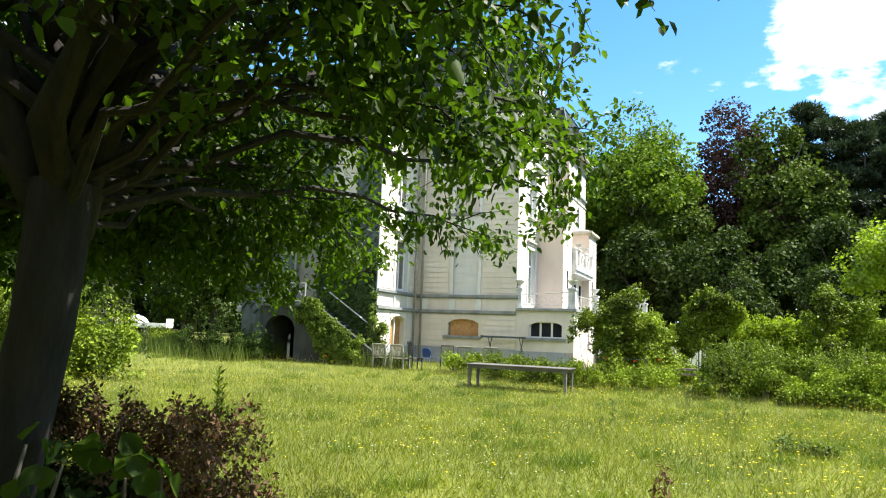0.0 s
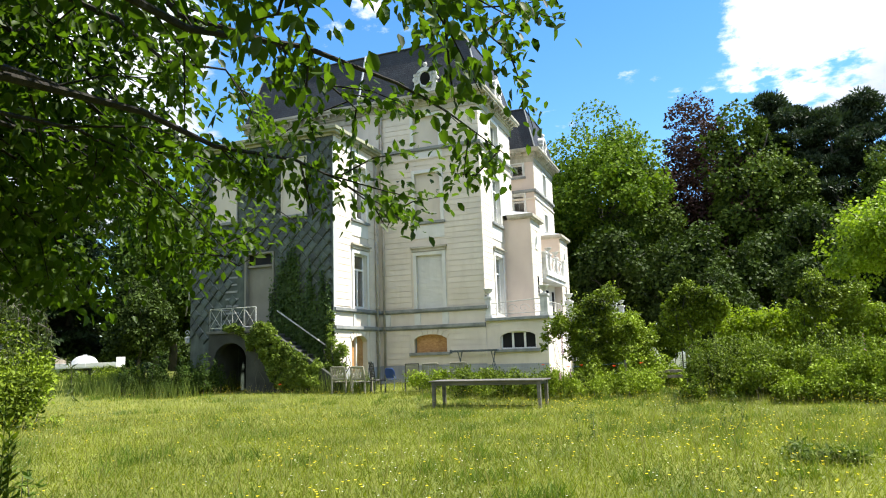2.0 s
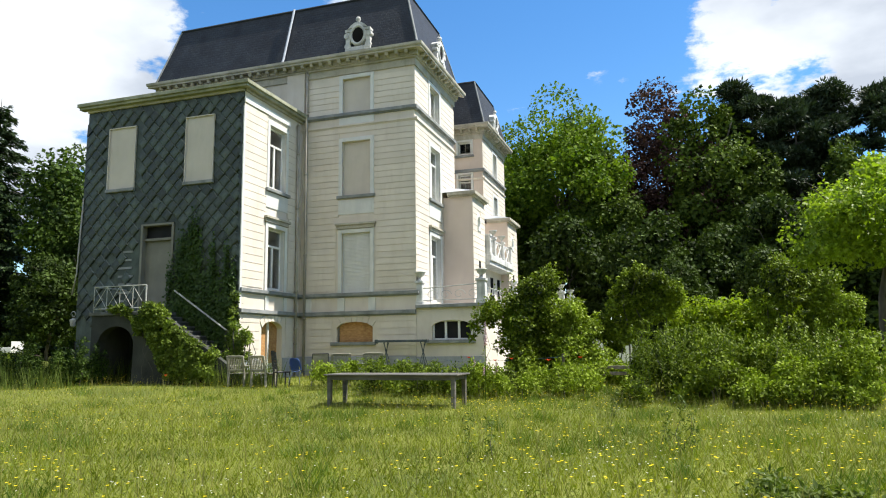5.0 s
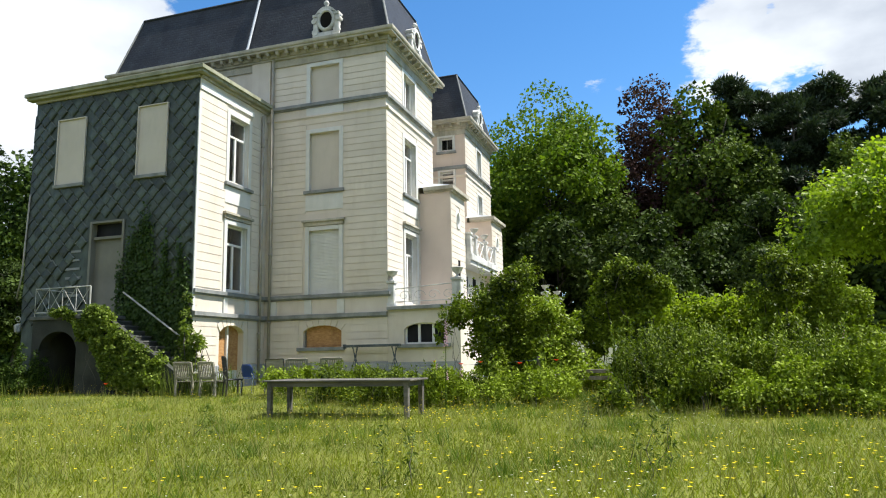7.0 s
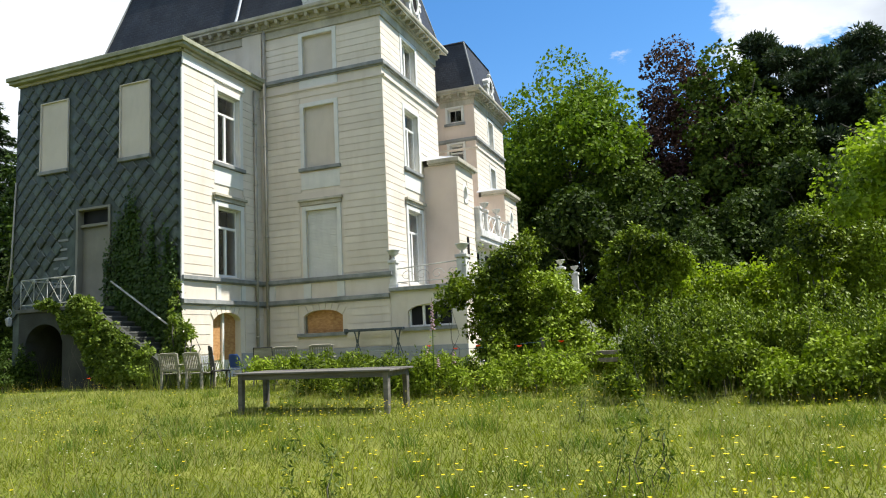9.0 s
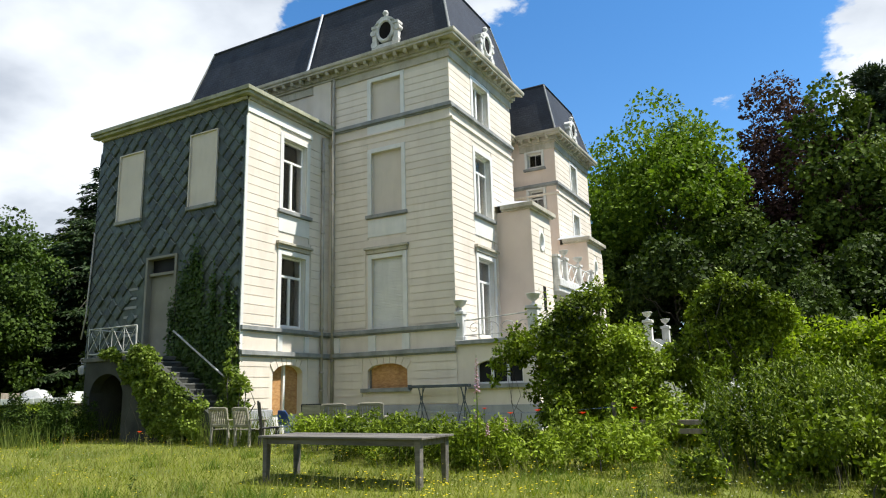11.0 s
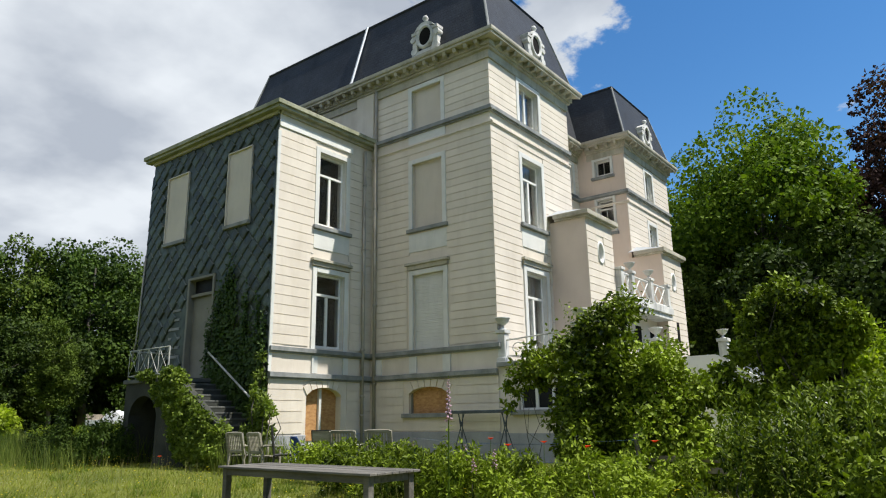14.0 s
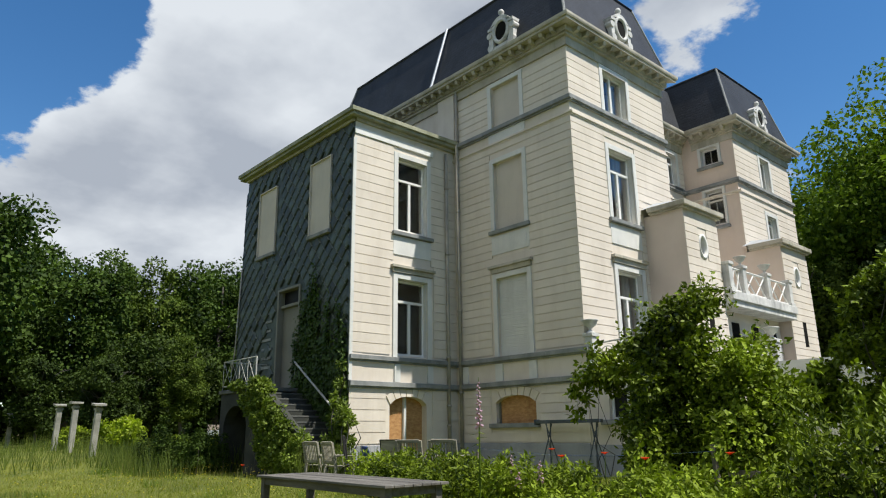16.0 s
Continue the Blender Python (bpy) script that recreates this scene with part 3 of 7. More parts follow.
def cellar_window(face, u0, u1, z0, top, boards):
    """A low arched cellar light, boarded up or in three lights."""
    spring = top - 0.26
    w = new("cellar_window")
    w.parent = villa
    w["label"] = "arched cellar window closed with strand board" if boards else "arched cellar window with white mullions"
    arched_head(face, w, u0, u1, spring, top, top + 0.02, stones=7 if boards else 0)
    box_part("sill", M_LEDGE, w, face, (u0 - 0.22, u1 + 0.14, -0.2, 0.12, z0 - 0.13, z0), bevel=0.01)
    if boards:
        mid = u0 + (u1 - u0) * 0.68
        box_part("board", M_OSB, w, face, (u0 + 0.05, mid - 0.004, -0.20, -0.17, z0, top))
        box_part("board", M_OSB, w, face, (mid + 0.004, u1 - 0.02, -0.19, -0.16, z0, top))
        box_part("post", M_DOOR, w, face, (u0, u0 + 0.05, -0.2, -0.12, z0, spring + 0.1))
    else:
        third = (u1 - u0) / 3
        bars = [(u0 + 0.0, u0 + 0.07), (u0 + third - 0.045, u0 + third + 0.045), (u1 - third - 0.045, u1 - third + 0.045), (u1 - 0.07, u1)]
        box_part("frame", M_FRAME, w, face, *[(p, q, -0.22, -0.10, z0, top) for p, q in bars], (u0, u1, -0.215, -0.105, z0, z0 + 0.06), (u0, u1, -0.215, -0.105, top - 0.05, top), bevel=0.008)
        for (_, p), (q, _) in zip(bars, bars[1:]):
            box_part("pane", M_DARKPANE, w, face, (p, q, -0.17, -0.16, z0 + 0.06, top - 0.05))
    return (u0, u1, z0, top + 0.02)


def storey_wall(face, u0, u1, z0, z1, holes, course_zones, keep_out=(), material=None, pitch=0.25, thick=0.4, name="wall", course_material=None, butt=(0.0, 0.0)):
    """A stucco wall with its openings; its grooved courses are laid at the end of the file."""
    w = part(name, wall_core(face, u0 + butt[0], u1 - butt[1], z0, z1, holes, thick), material or M_STUCCO, villa)
    course_jobs.append((w, face, u0 - (0.024 if butt[0] else 0), u1, course_zones, list(holes) + list(keep_out), pitch, course_material or M_COURSE))
    return w


def ledge(face, u0, u1, z, high=0.13, out=0.12, material=None, name="ledge"):
    return box_part(name, material or M_LEDGE, villa, face, (u0, u1, 0.0, out, z - high, z), (u0, u1, 0.0, out * 0.55, z - high - 0.05, z - high), bevel=0.006)


def cornice(face, u0, u1, z, out=0.50, material=None, brackets=True, pitch=0.42, returns=(True, True)):
    """A bracketed eaves cornice with its gutter board, mitred where it returns round a corner."""
    bm = bmesh.new()
    prof = ((0.0, z - 0.28), (0.06, z - 0.28), (0.06, z), (0.14, z + 0.02), (0.14, z + 0.10), (0.20, z + 0.10), (0.20, z + 0.28), (out - 0.06, z + 0.28), (out - 0.06, z + 0.36), (out - 0.02, z + 0.37), (out, z + 0.42), (out, z + 0.50), (0.0, z + 0.50))
    ends = [[bm.verts.new(face(u + way * d, d, h)) for d, h in prof] for u, way in ((u0, -returns[0]), (u1, returns[1]))]
    bm.faces.new(ends[0])
    bm.faces.new(ends[1][::-1])
    for i in range(len(prof)):
        j = (i + 1) % len(prof)
        bm.faces.new((ends[0][i], ends[1][i], ends[1][j], ends[0][j]))
    c = part("cornice", fix(bm), material or M_CORNICE, villa)
    if brackets:
        n = max(2, int((u1 - u0) / pitch))
        for k in range(n):
            u = u0 + (k + 0.5) * (u1 - u0) / n
            bm = bmesh.new()
            prof = ((0.0, z + 0.02), (0.12, z + 0.05), (0.18, z + 0.12), (out - 0.14, z + 0.15), (out - 0.09, z + 0.28), (0.0, z + 0.28))
            left, right = [bm.verts.new(face(u - 0.065, d, h)) for d, h in prof], [bm.verts.new(face(u + 0.065, d, h)) for d, h in prof]
            bm.faces.new(left)
            bm.faces.new(right[::-1])
            for i in range(len(prof)):
                j = (i + 1) % len(prof)
                bm.faces.new((left[i], right[i], right[j], left[j]))
            part("bracket", fix(bm), M_CORNICE, c)
    return c


def mansard(x0, x1, y0, y1, z0, z1, inset, name="roof", hips=True):
    bm = bmesh.new()
    low = [bm.verts.new((x, y, z0)) for x, y in ((x0, y0), (x1, y0), (x1, y1), (x0, y1))]
    top = [bm.verts.new((x, y, z1)) for x, y in ((x0 + inset, y0 + inset), (x1 - inset, y0 + inset), (x1 - inset, y1 - inset), (x0 + inset, y1 - inset))]
    for i in range(4):
        bm.faces.new((low[i], low[(i + 1) % 4], top[(i + 1) % 4], top[i]))
    bm.faces.new(top)
    bm.faces.new(low[::-1])
    ends = [(l.co.copy(), t.co.copy()) for l, t in zip(low, top)]
    r = part(name, bm, M_ROOF, villa)
    if hips:
        for l, t in ends[:3]:
            bm = bmesh.new()
            tube(bm, (l, t), 0.045, 6)
            part("hip_roll", bm, M_LEDGE, r)
        bm = bmesh.new()
        for k in range(4):
            tube(bm, (ends[k][1], ends[(k + 1) % 4][1]), 0.06, 6)
        part("curb_roll", bm, M_ROOF, r)
    return r


def build_main_block():
    s, e, t, mid = S_face(YB), E_face(XB), S_face(T_Y), E_face(X_IN)
    # south front
    u = (-12.50, -10.92)
    holes = [blind_window(s, *u, 10.88, 12.56, sill=False), blind_window(s, *u, 7.40, 9.84), blind_window(s, *u, 3.42, 6.00, sill=False, slats=True, lintel=True),
             cellar_window(s, -12.55, -10.98, 1.47, 2.27, True)]
    panels = [(u[0], u[1], 10.42, 10.74), (u[0], u[1], 6.62, 7.22)]
    for p in panels:
        box_part("apron_panel", M_TRIM, villa, s, (p[0], p[1], 0, 0.03, p[2], p[3]), (p[0] + 0.1, p[1] - 0.1, 0.03, 0.036, p[2] + 0.09, p[3] - 0.09))
    keep = [(u[0], u[1], 10.88, 12.56), (u[0], u[1], 7.2, 9.84), (u[0] - 0.1, u[1] + 0.1, 3.42, 6.26), (-12.75, -10.80, 1.3, 2.50)] + panels
    storey_wall(s, -21.6, XB, 0.0, EAVE + 0.5, holes, ((0.95, 2.52), (3.5, 10.32), (10.92, 12.42)), keep + [(-21.6, -14.1, 0, 13), (-14.95, -14.08, 10.9, 13)])
    box_part("pilaster", M_STUCCO, villa, s, (-14.95, -14.10, 0.0, 0.10, 10.95, 13.25))
    # east front of the south pavilion
    v = (32.18, 33.80)
    holes = [window(e, *v, 10.90, 12.58, sill=False, curtain=True, transom=0.0001), window(e, *v, 7.40, 9.86, curtain=True), window(e, *v, 3.05, 6.00, sill=False, lintel=True, curtain=True)]
    keep = [(v[0], v[1], 10.9, 12.58), (v[0], v[1], 6.5, 9.86), (v[0] - 0.1, v[1] + 0.1, 3.0, 6.26)]
    box_part("apron_panel", M_TRIM, villa, e, (v[0], v[1], 0, 0.03, 6.62, 7.22))
    storey_wall(e, YB, B_END, 0.0, EAVE + 0.5, holes, ((3.1, 10.32), (10.92, 12.42)), keep + [(34.05, B_END, 0, 8.1)], butt=(0.4, 0.4))
    # set-back wall between the pavilions
    holes = [window(mid, 39.7, 40.8, 10.95, 12.55)]
    storey_wall(mid, B_END, T_Y, 0.0, EAVE + 0.5, holes, ((5.5, 10.32), (10.92, 12.42)), [(39.7, 40.8, 10.95, 12.55)])
    part("wall", wall_core(lambda a, d, z: Vector((a, B_END + d, z)), X_IN - 0.4, XB, 0, EAVE + 0.5, []), M_PINK, villa)
    # north pavilion
    holes = [window(t, -10.66, -9.68, 11.72, 12.62, trim=0.12, transom=0.0001, bar=0.008), window(t, -10.66, -9.68, 9.1, 10.76, trim=0.12, bar=0.008)]
    storey_wall(t, X_IN - 0.4, XB, 0.0, EAVE + 0.5, holes, (), material=M_PINK)
    v = (43.30, 44.50)
    et = E_face(XB)
    holes = [window(et, *v, 10.90, 12.52, sill=False, transom=0.0001, curtain=True), window(et, *v, 8.6, 9.95, curtain=True)]
    storey_wall(et, T_Y, T_END, 0.0, EAVE + 0.5, holes, ((3.1, 10.32), (10.92, 12.42)), [(v[0], v[1], 10.9, 12.52), (v[0], v[1], 8.5, 9.95)], butt=(0.4, 0.4))
    # the sides that face away
    part("wall", wall_core(lambda a, d, z: Vector((a, T_END + d, z)), -21.6, XB, 0, EAVE + 0.5, []), M_STUCCO, villa)
    part("wall", wall_core(lambda a, d, z: Vector((-21.6 - d, a, z)), YB + 0.4, T_END - 0.4, 0, EAVE + 0.5, []), M_STUCCO, villa)
    # ledges round the pavilions
    for f, a, b in ((s, XA, XB + 0.13), (e, YB, B_END), (et, T_Y, T_END), (t, X_IN, XB + 0.13), (mid, B_END, T_Y)):
        ledge(f, a, b, 10.90, 0.13, 0.13)
        ledge(f, a, b, 10.40, 0.07, 0.08, M_STUCCO)
    ledge(s, XA, XB + 0.13, 3.42)
    ledge(s, XA, XB, 2.68, 0.14, 0.13)
    box_part("plinth", M_PLINTH, villa, s, (-14.2, XB, 0.0, 0.06, -0.1, 0.92), bevel=0.01)
    for p, q in ((-14.0, -13.7), (-12.5, -12.2), (-11.15, -10.86)):
        box_part("band_pier", M_TRIM, villa, s, (p, q, 0.0, 0.045, 2.70, 3.22))
    cornice(s, -21.6, XB, EAVE, returns=(True, True))
    cornice(e, YB, B_END, EAVE)
    cornice(mid, B_END, T_Y, EAVE, returns=(False, False))
    cornice(t, X_IN + 0.5, XB, EAVE, returns=(False, True))
    cornice(et, T_Y, T_END, EAVE)
    z = EAVE + 0.47
    mansard(-21.80, XB + 0.25, YB - 0.25, B_END + 0.25, z, ROOF, 0.76)
    mansard(-21.75, XB + 0.22, T_Y - 0.25, T_END + 0.25, z, ROOF - 0.05, 0.70)
    mansard(-21.75, X_IN + 0.25, B_END - 1.5, T_Y + 1.5, z, ROOF - 0.25, 0.76, hips=False)
    # standing pipe up the south slope
    bm = bmesh.new()
    tube(bm, ((-15.05, YB - 0.42, 13.30), (-15.03, YB - 0.32, 13.55), (-15.0, YB + 0.46, 16.2)), 0.05, 8)
    part("roof_pipe", bm, M_ZINC, villa)


def downpipe(path, r=0.055, collars=(), name="downpipe"):
    bm = bmesh.new()
    tube(bm, path, r, 8)
    for z in collars:
        tube(bm, ((path[-1][0], path[-1][1], z), (path[-1][0], path[-1][1], z + 0.07)), r * 1.35, 8)
    part(name, bm, M_PIPE, villa, smooth=True)


def build_annex():
    s, e = S_face(YC), E_face(XA)
    TOP = 10.74
    # slate-hung south front: openings
    holes = [blind_window(s, -20.34, -19.11, 7.43, 9.85, trim=0.0), blind_window(s, -16.74, -15.54, 7.43, 9.90, trim=0.0)]
    d = new("door")
    d.parent = villa
    d["label"] = "closed grey-beige garden door under a dark transom light"
    box_part("frame", M_DOOR, d, s, (-18.64, -18.54, -0.25, 0.05, 2.62, 5.96), (-17.24, -17.14, -0.25, 0.05, 2.62, 5.96), (-18.54, -17.24, -0.25, 0.05, 5.88, 5.96), (-18.54, -17.24, -0.25, -0.05, 5.32, 5.42), bevel=0.008)
    box_part("leaf", M_DOOR, d, s, (-18.54, -17.24, -0.22, -0.16, 2.64, 5.32), bevel=0.006)
    box_part("pane", M_DARKPANE, d, s, (-18.54, -17.24, -0.20, -0.19, 5.42, 5.88))
    holes.append((-18.64, -17.14, 2.62, 5.96))
    holes.append((-18.9, -17.35, 0.0, 2.1))
    w = part("slate_wall", wall_core(s, XC, XA, 0.0, TOP, holes), M_SLATE, villa, "annex wall hung with large grey-green lozenge slates")
    for name, hole in (("trim", holes[0]), ("trim", holes[1])):
        a, b, c, dd = hole
        box_part(name, M_PANEL, villa, s, (a - 0.035, a, 0.0, 0.07, c, dd + 0.035), (b, b + 0.035, 0.0, 0.07, c, dd + 0.035), (a, b, 0.0, 0.07, dd, dd + 0.035))
    # east front, stucco
    v = (27.93, 29.47)
    holes = [window(e, *v, 7.36, 10.05), window(e, *v, 3.42, 6.02, sill=False, lintel=True)]
    c = new("cellar_door")
    c.parent = villa
    c["label"] = "arched cellar doorway boarded with strand board"
    arched_head(e, c, 27.85, 29.27, 1.98, 2.28, 2.30, stones=7)
    box_part("post", M_TRIM, c, e, (28.50, 28.60, -0.26, -0.15, 0.1, 2.27), bevel=0.008)
    for p, q in ((27.85, 28.50), (28.60, 29.27)):
        box_part("board", M_OSB, c, e, (p, q, -0.26, -0.23, 0.72, 2.28))
        box_part("door_leaf", M_TRIM, c, e, (p, q, -0.30, -0.262, 0.1, 2.28))
    holes.append((27.85, 29.27, 0.1, 2.30))
    keep = [(v[0], v[1], 6.5, 10.05), (v[0] - 0.1, v[1] + 0.1, 3.42, 6.28), (27.70, 29.5, 0.1, 2.52)]
    storey_wall(e, YC, YB, 0.0, TOP, holes, ((0.95, 2.52), (3.5, 10.22)), keep, butt=(0.4, 0.0), pitch=0.29)
    box_part("apron_panel", M_TRIM, villa, e, (v[0], v[1], 0, 0.03, 6.62, 7.22))
    box_part("frieze", M_FRAME, villa, e, (YC - 0.02, 29.58, 0.0, 0.06, 10.24, 10.46), bevel=0.01)
    box_part("corner_board", M_TRIM, villa, e, (YC - 0.06, YC + 0.05, 0.0, 0.04, 2.7, 10.1))
    box_part("corner_return", M_STUCCO, villa, e, (YC + 0.004, YC + 0.42, -0.004, 0.010, 0.0, TOP))
    ledge(e, YC - 0.05, YB, 3.42)
    ledge(e, YC - 0.05, YB, 2.68, 0.14, 0.13)
    for p, q in ((28.0, 28.22), (29.3, 29.52)):
        box_part("band_pier", M_TRIM, villa, e, (p, q, 0.0, 0.045, 2.70, 3.22))
    box_part("plinth", M_PLINTH, villa, e, (YC, 27.83, 0.0, 0.06, -0.1, 0.90), bevel=0.01)
    box_part("plinth", M_PLINTH, villa, e, (29.29, YB, 0.0, 0.06, -0.1, 0.90), bevel=0.01)
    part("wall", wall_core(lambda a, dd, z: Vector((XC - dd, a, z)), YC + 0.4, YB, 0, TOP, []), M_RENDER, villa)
    # flat roof behind a mossy gutter board
    for f, p0, p1, k in ((s, XC - 0.32, XA + 0.32, 0), (e, YC, YB, 1)):
        box_part("gutter_board", M_MOSS, villa, f, (p0, p1, 0.0, 0.32, TOP + 0.12, TOP + 0.26), (p0 + 0.06 * (1 - k), p1 - 0.06 * (1 - k), 0.0, 0.25, TOP + 0.02, TOP + 0.12), bevel=0.008)
        box_part("bed_mould", M_CORNICE, villa, f, (p0 + 0.32 * (1 - k), p1 - 0.32 * (1 - k), 0.0, 0.09, TOP - 0.08, TOP + 0.02), bevel=0.008)
    bm = bmesh.new()
    box(bm, XC - 0.1, XA + 0.1, YC - 0.1, YB, TOP + 0.22, TOP + 0.30)
    part("flat_roof", bm, M_ROOF, villa)
    # pipes in the corner
    downpipe(((XA + 0.10, 30.12, 10.5), (XA + 0.10, 30.12, 0.2)), collars=(9.2, 6.9, 3.5, 2.0, 1.4))
    downpipe(((-13.97, YB - 0.10, 13.0), (-13.97, YB - 0.10, 0.2)), collars=(11.0, 8.4, 5.0, 2.4))
    downpipe(((XC + 0.05, YC - 0.08, 7.2), (XC - 0.05, YC - 0.10, 4.2), (XC - 0.20, YC - 0.12, 3.4)), 0.03, name="loose_cable")


def dormer(m):
    """A round stone dormer window with scrolled sides and a ball on top."""
    d = new("dormer")
    d.parent = villa
    d["label"] = "white stone bull's-eye dormer, scrolled, with ball finial"
    n = 28
    bm = bmesh.new()   # local: x across, y into the roof, z up
    def ring(rx, rz, y):
        return [bm.verts.new((rx * math.cos(2 * math.pi * k / n), y, 0.62 + rz * math.sin(2 * math.pi * k / n))) for k in range(n)]
    rings = [ring(0.27, 0.36, 0.35), ring(0.27, 0.36, 0.0), ring(0.31, 0.40, -0.08), ring(0.38, 0.47, -0.08), ring(0.43, 0.52, 0.0), ring(0.43, 0.52, 0.9)]
    for a, b in zip(rings, rings[1:]):
        for k in range(n):
            bm.faces.new((a[k], a[(k + 1) % n], b[(k + 1) % n], b[k]))
    for q in bm.verts:
        q.co = m @ q.co
    part("surround", fix(bm), M_STONE, d, smooth=True)
    bm = bmesh.new()
    for sx in (-1, 1):
        box(bm, sx * 0.50 - 0.10, sx * 0.50 + 0.10, -0.02, 0.7, 0.0, 0.80)
        box(bm, sx * 0.46 - 0.16, sx * 0.46 + 0.16, -0.06, 0.7, 0.80, 0.92)
        tube(bm, ((sx * 0.56, -0.06, 0.62), (sx * 0.56, 0.5, 0.62)), 0.12, 10)
        tube(bm, ((sx * 0.50, -0.06, 0.10), (sx * 0.50, 0.5, 0.10)), 0.15, 10)
    box(bm, -0.62, 0.62, -0.04, 0.7, -0.12, 0.06)
    outline = ((-0.50, 0.92), (-0.34, 1.10), (-0.14, 1.22), (0.14, 1.22), (0.34, 1.10), (0.50, 0.92), (0.34, 0.98), (0.0, 1.10), (-0.34, 0.98))
    front = [bm.verts.new((x, -0.06, z)) for x, z in outline]
    back = [bm.verts.new((x, 0.5, z)) for x, z in outline]
    for i in range(len(outline)):
        j = (i + 1) % len(outline)
        bm.faces.new((front[i], front[j], back[j], back[i]))
    bm.faces.new(front)
    bm.faces.new(back[::-1])
    for q in bm.verts:
        q.co = m @ q.co
    part("scroll_frame", fix(bm), M_STONE, d)
    bm = bmesh.new()
    lathe(bm, ((0.05, 0), (0.09, 0.03), (0.05, 0.08), (0.11, 0.16), (0.12, 0.22), (0.08, 0.30), (0.01, 0.33)), (0, 0.04, 1.20), 12)
    for q in bm.verts:
        q.co = m @ q.co
    part("finial", fix(bm), M_STONE, d, smooth=True)
    # Near-black plate just inside the ring paints the dark behind it.
    bm = bmesh.new()
    box(bm, -0.30, 0.30, -0.015, 0.02, 0.24, 1.0, m)
    part("dark_light", bm, M_DARK, d)


def urn(at, name_parent=None, s=1.0):
    """A shallow garden urn on its foot."""
    bm = bmesh.new()
    prof = [(0.13, 0), (0.13, 0.04), (0.06, 0.07), (0.05, 0.14), (0.10, 0.18), (0.20, 0.26), (0.23, 0.36), (0.27, 0.39), (0.27, 0.42), (0.21, 0.42), (0.17, 0.34), (0.02, 0.30)]
    lathe(bm, [(r * s, z * s) for r, z in prof], at, 18)
    return part("urn", fix(bm), M_STONE, name_parent, smooth=True)


def pier(parent, x, y, z0, z1, w=0.30):
    bm = bmesh.new()
    box(bm, x - w / 2, x + w / 2, y - w / 2, y + w / 2, z0, z1 - 0.10)
    box(bm, x - w / 2 - 0.04, x + w / 2 + 0.04, y - w / 2 - 0.04, y + w / 2 + 0.04, z1 - 0.10, z1)
    box(bm, x - w / 2 - 0.03, x + w / 2 + 0.03, y - w / 2 - 0.03, y + w / 2 + 0.03, z0, z0 + 0.12)
    return part("pier", bevelled(bm, 0.008), M_STONE, parent)


def lattice_rail(parent, a, b, z0, z1, bays=3, material=None):
    """A rail of crossed bars between two points."""
    a, b = Vector(a), Vector(b)
    bm = bmesh.new()
    for z in (z0 + 0.08, z1):
        tube(bm, (a + Vector((0, 0, z)), b + Vector((0, 0, z))), 0.035, 6)
    for k in range(bays):
        p, q = a.lerp(b, k / bays), a.lerp(b, (k + 1) / bays)
        tube(bm, (p + Vector((0, 0, z0 + 0.08)), q + Vector((0, 0, z1))), 0.025, 6)
        tube(bm, (p + Vector((0, 0, z1)), q + Vector((0, 0, z0 + 0.08))), 0.025, 6)
    return part("lattice_rail", bm, material or M_FRAME, parent)


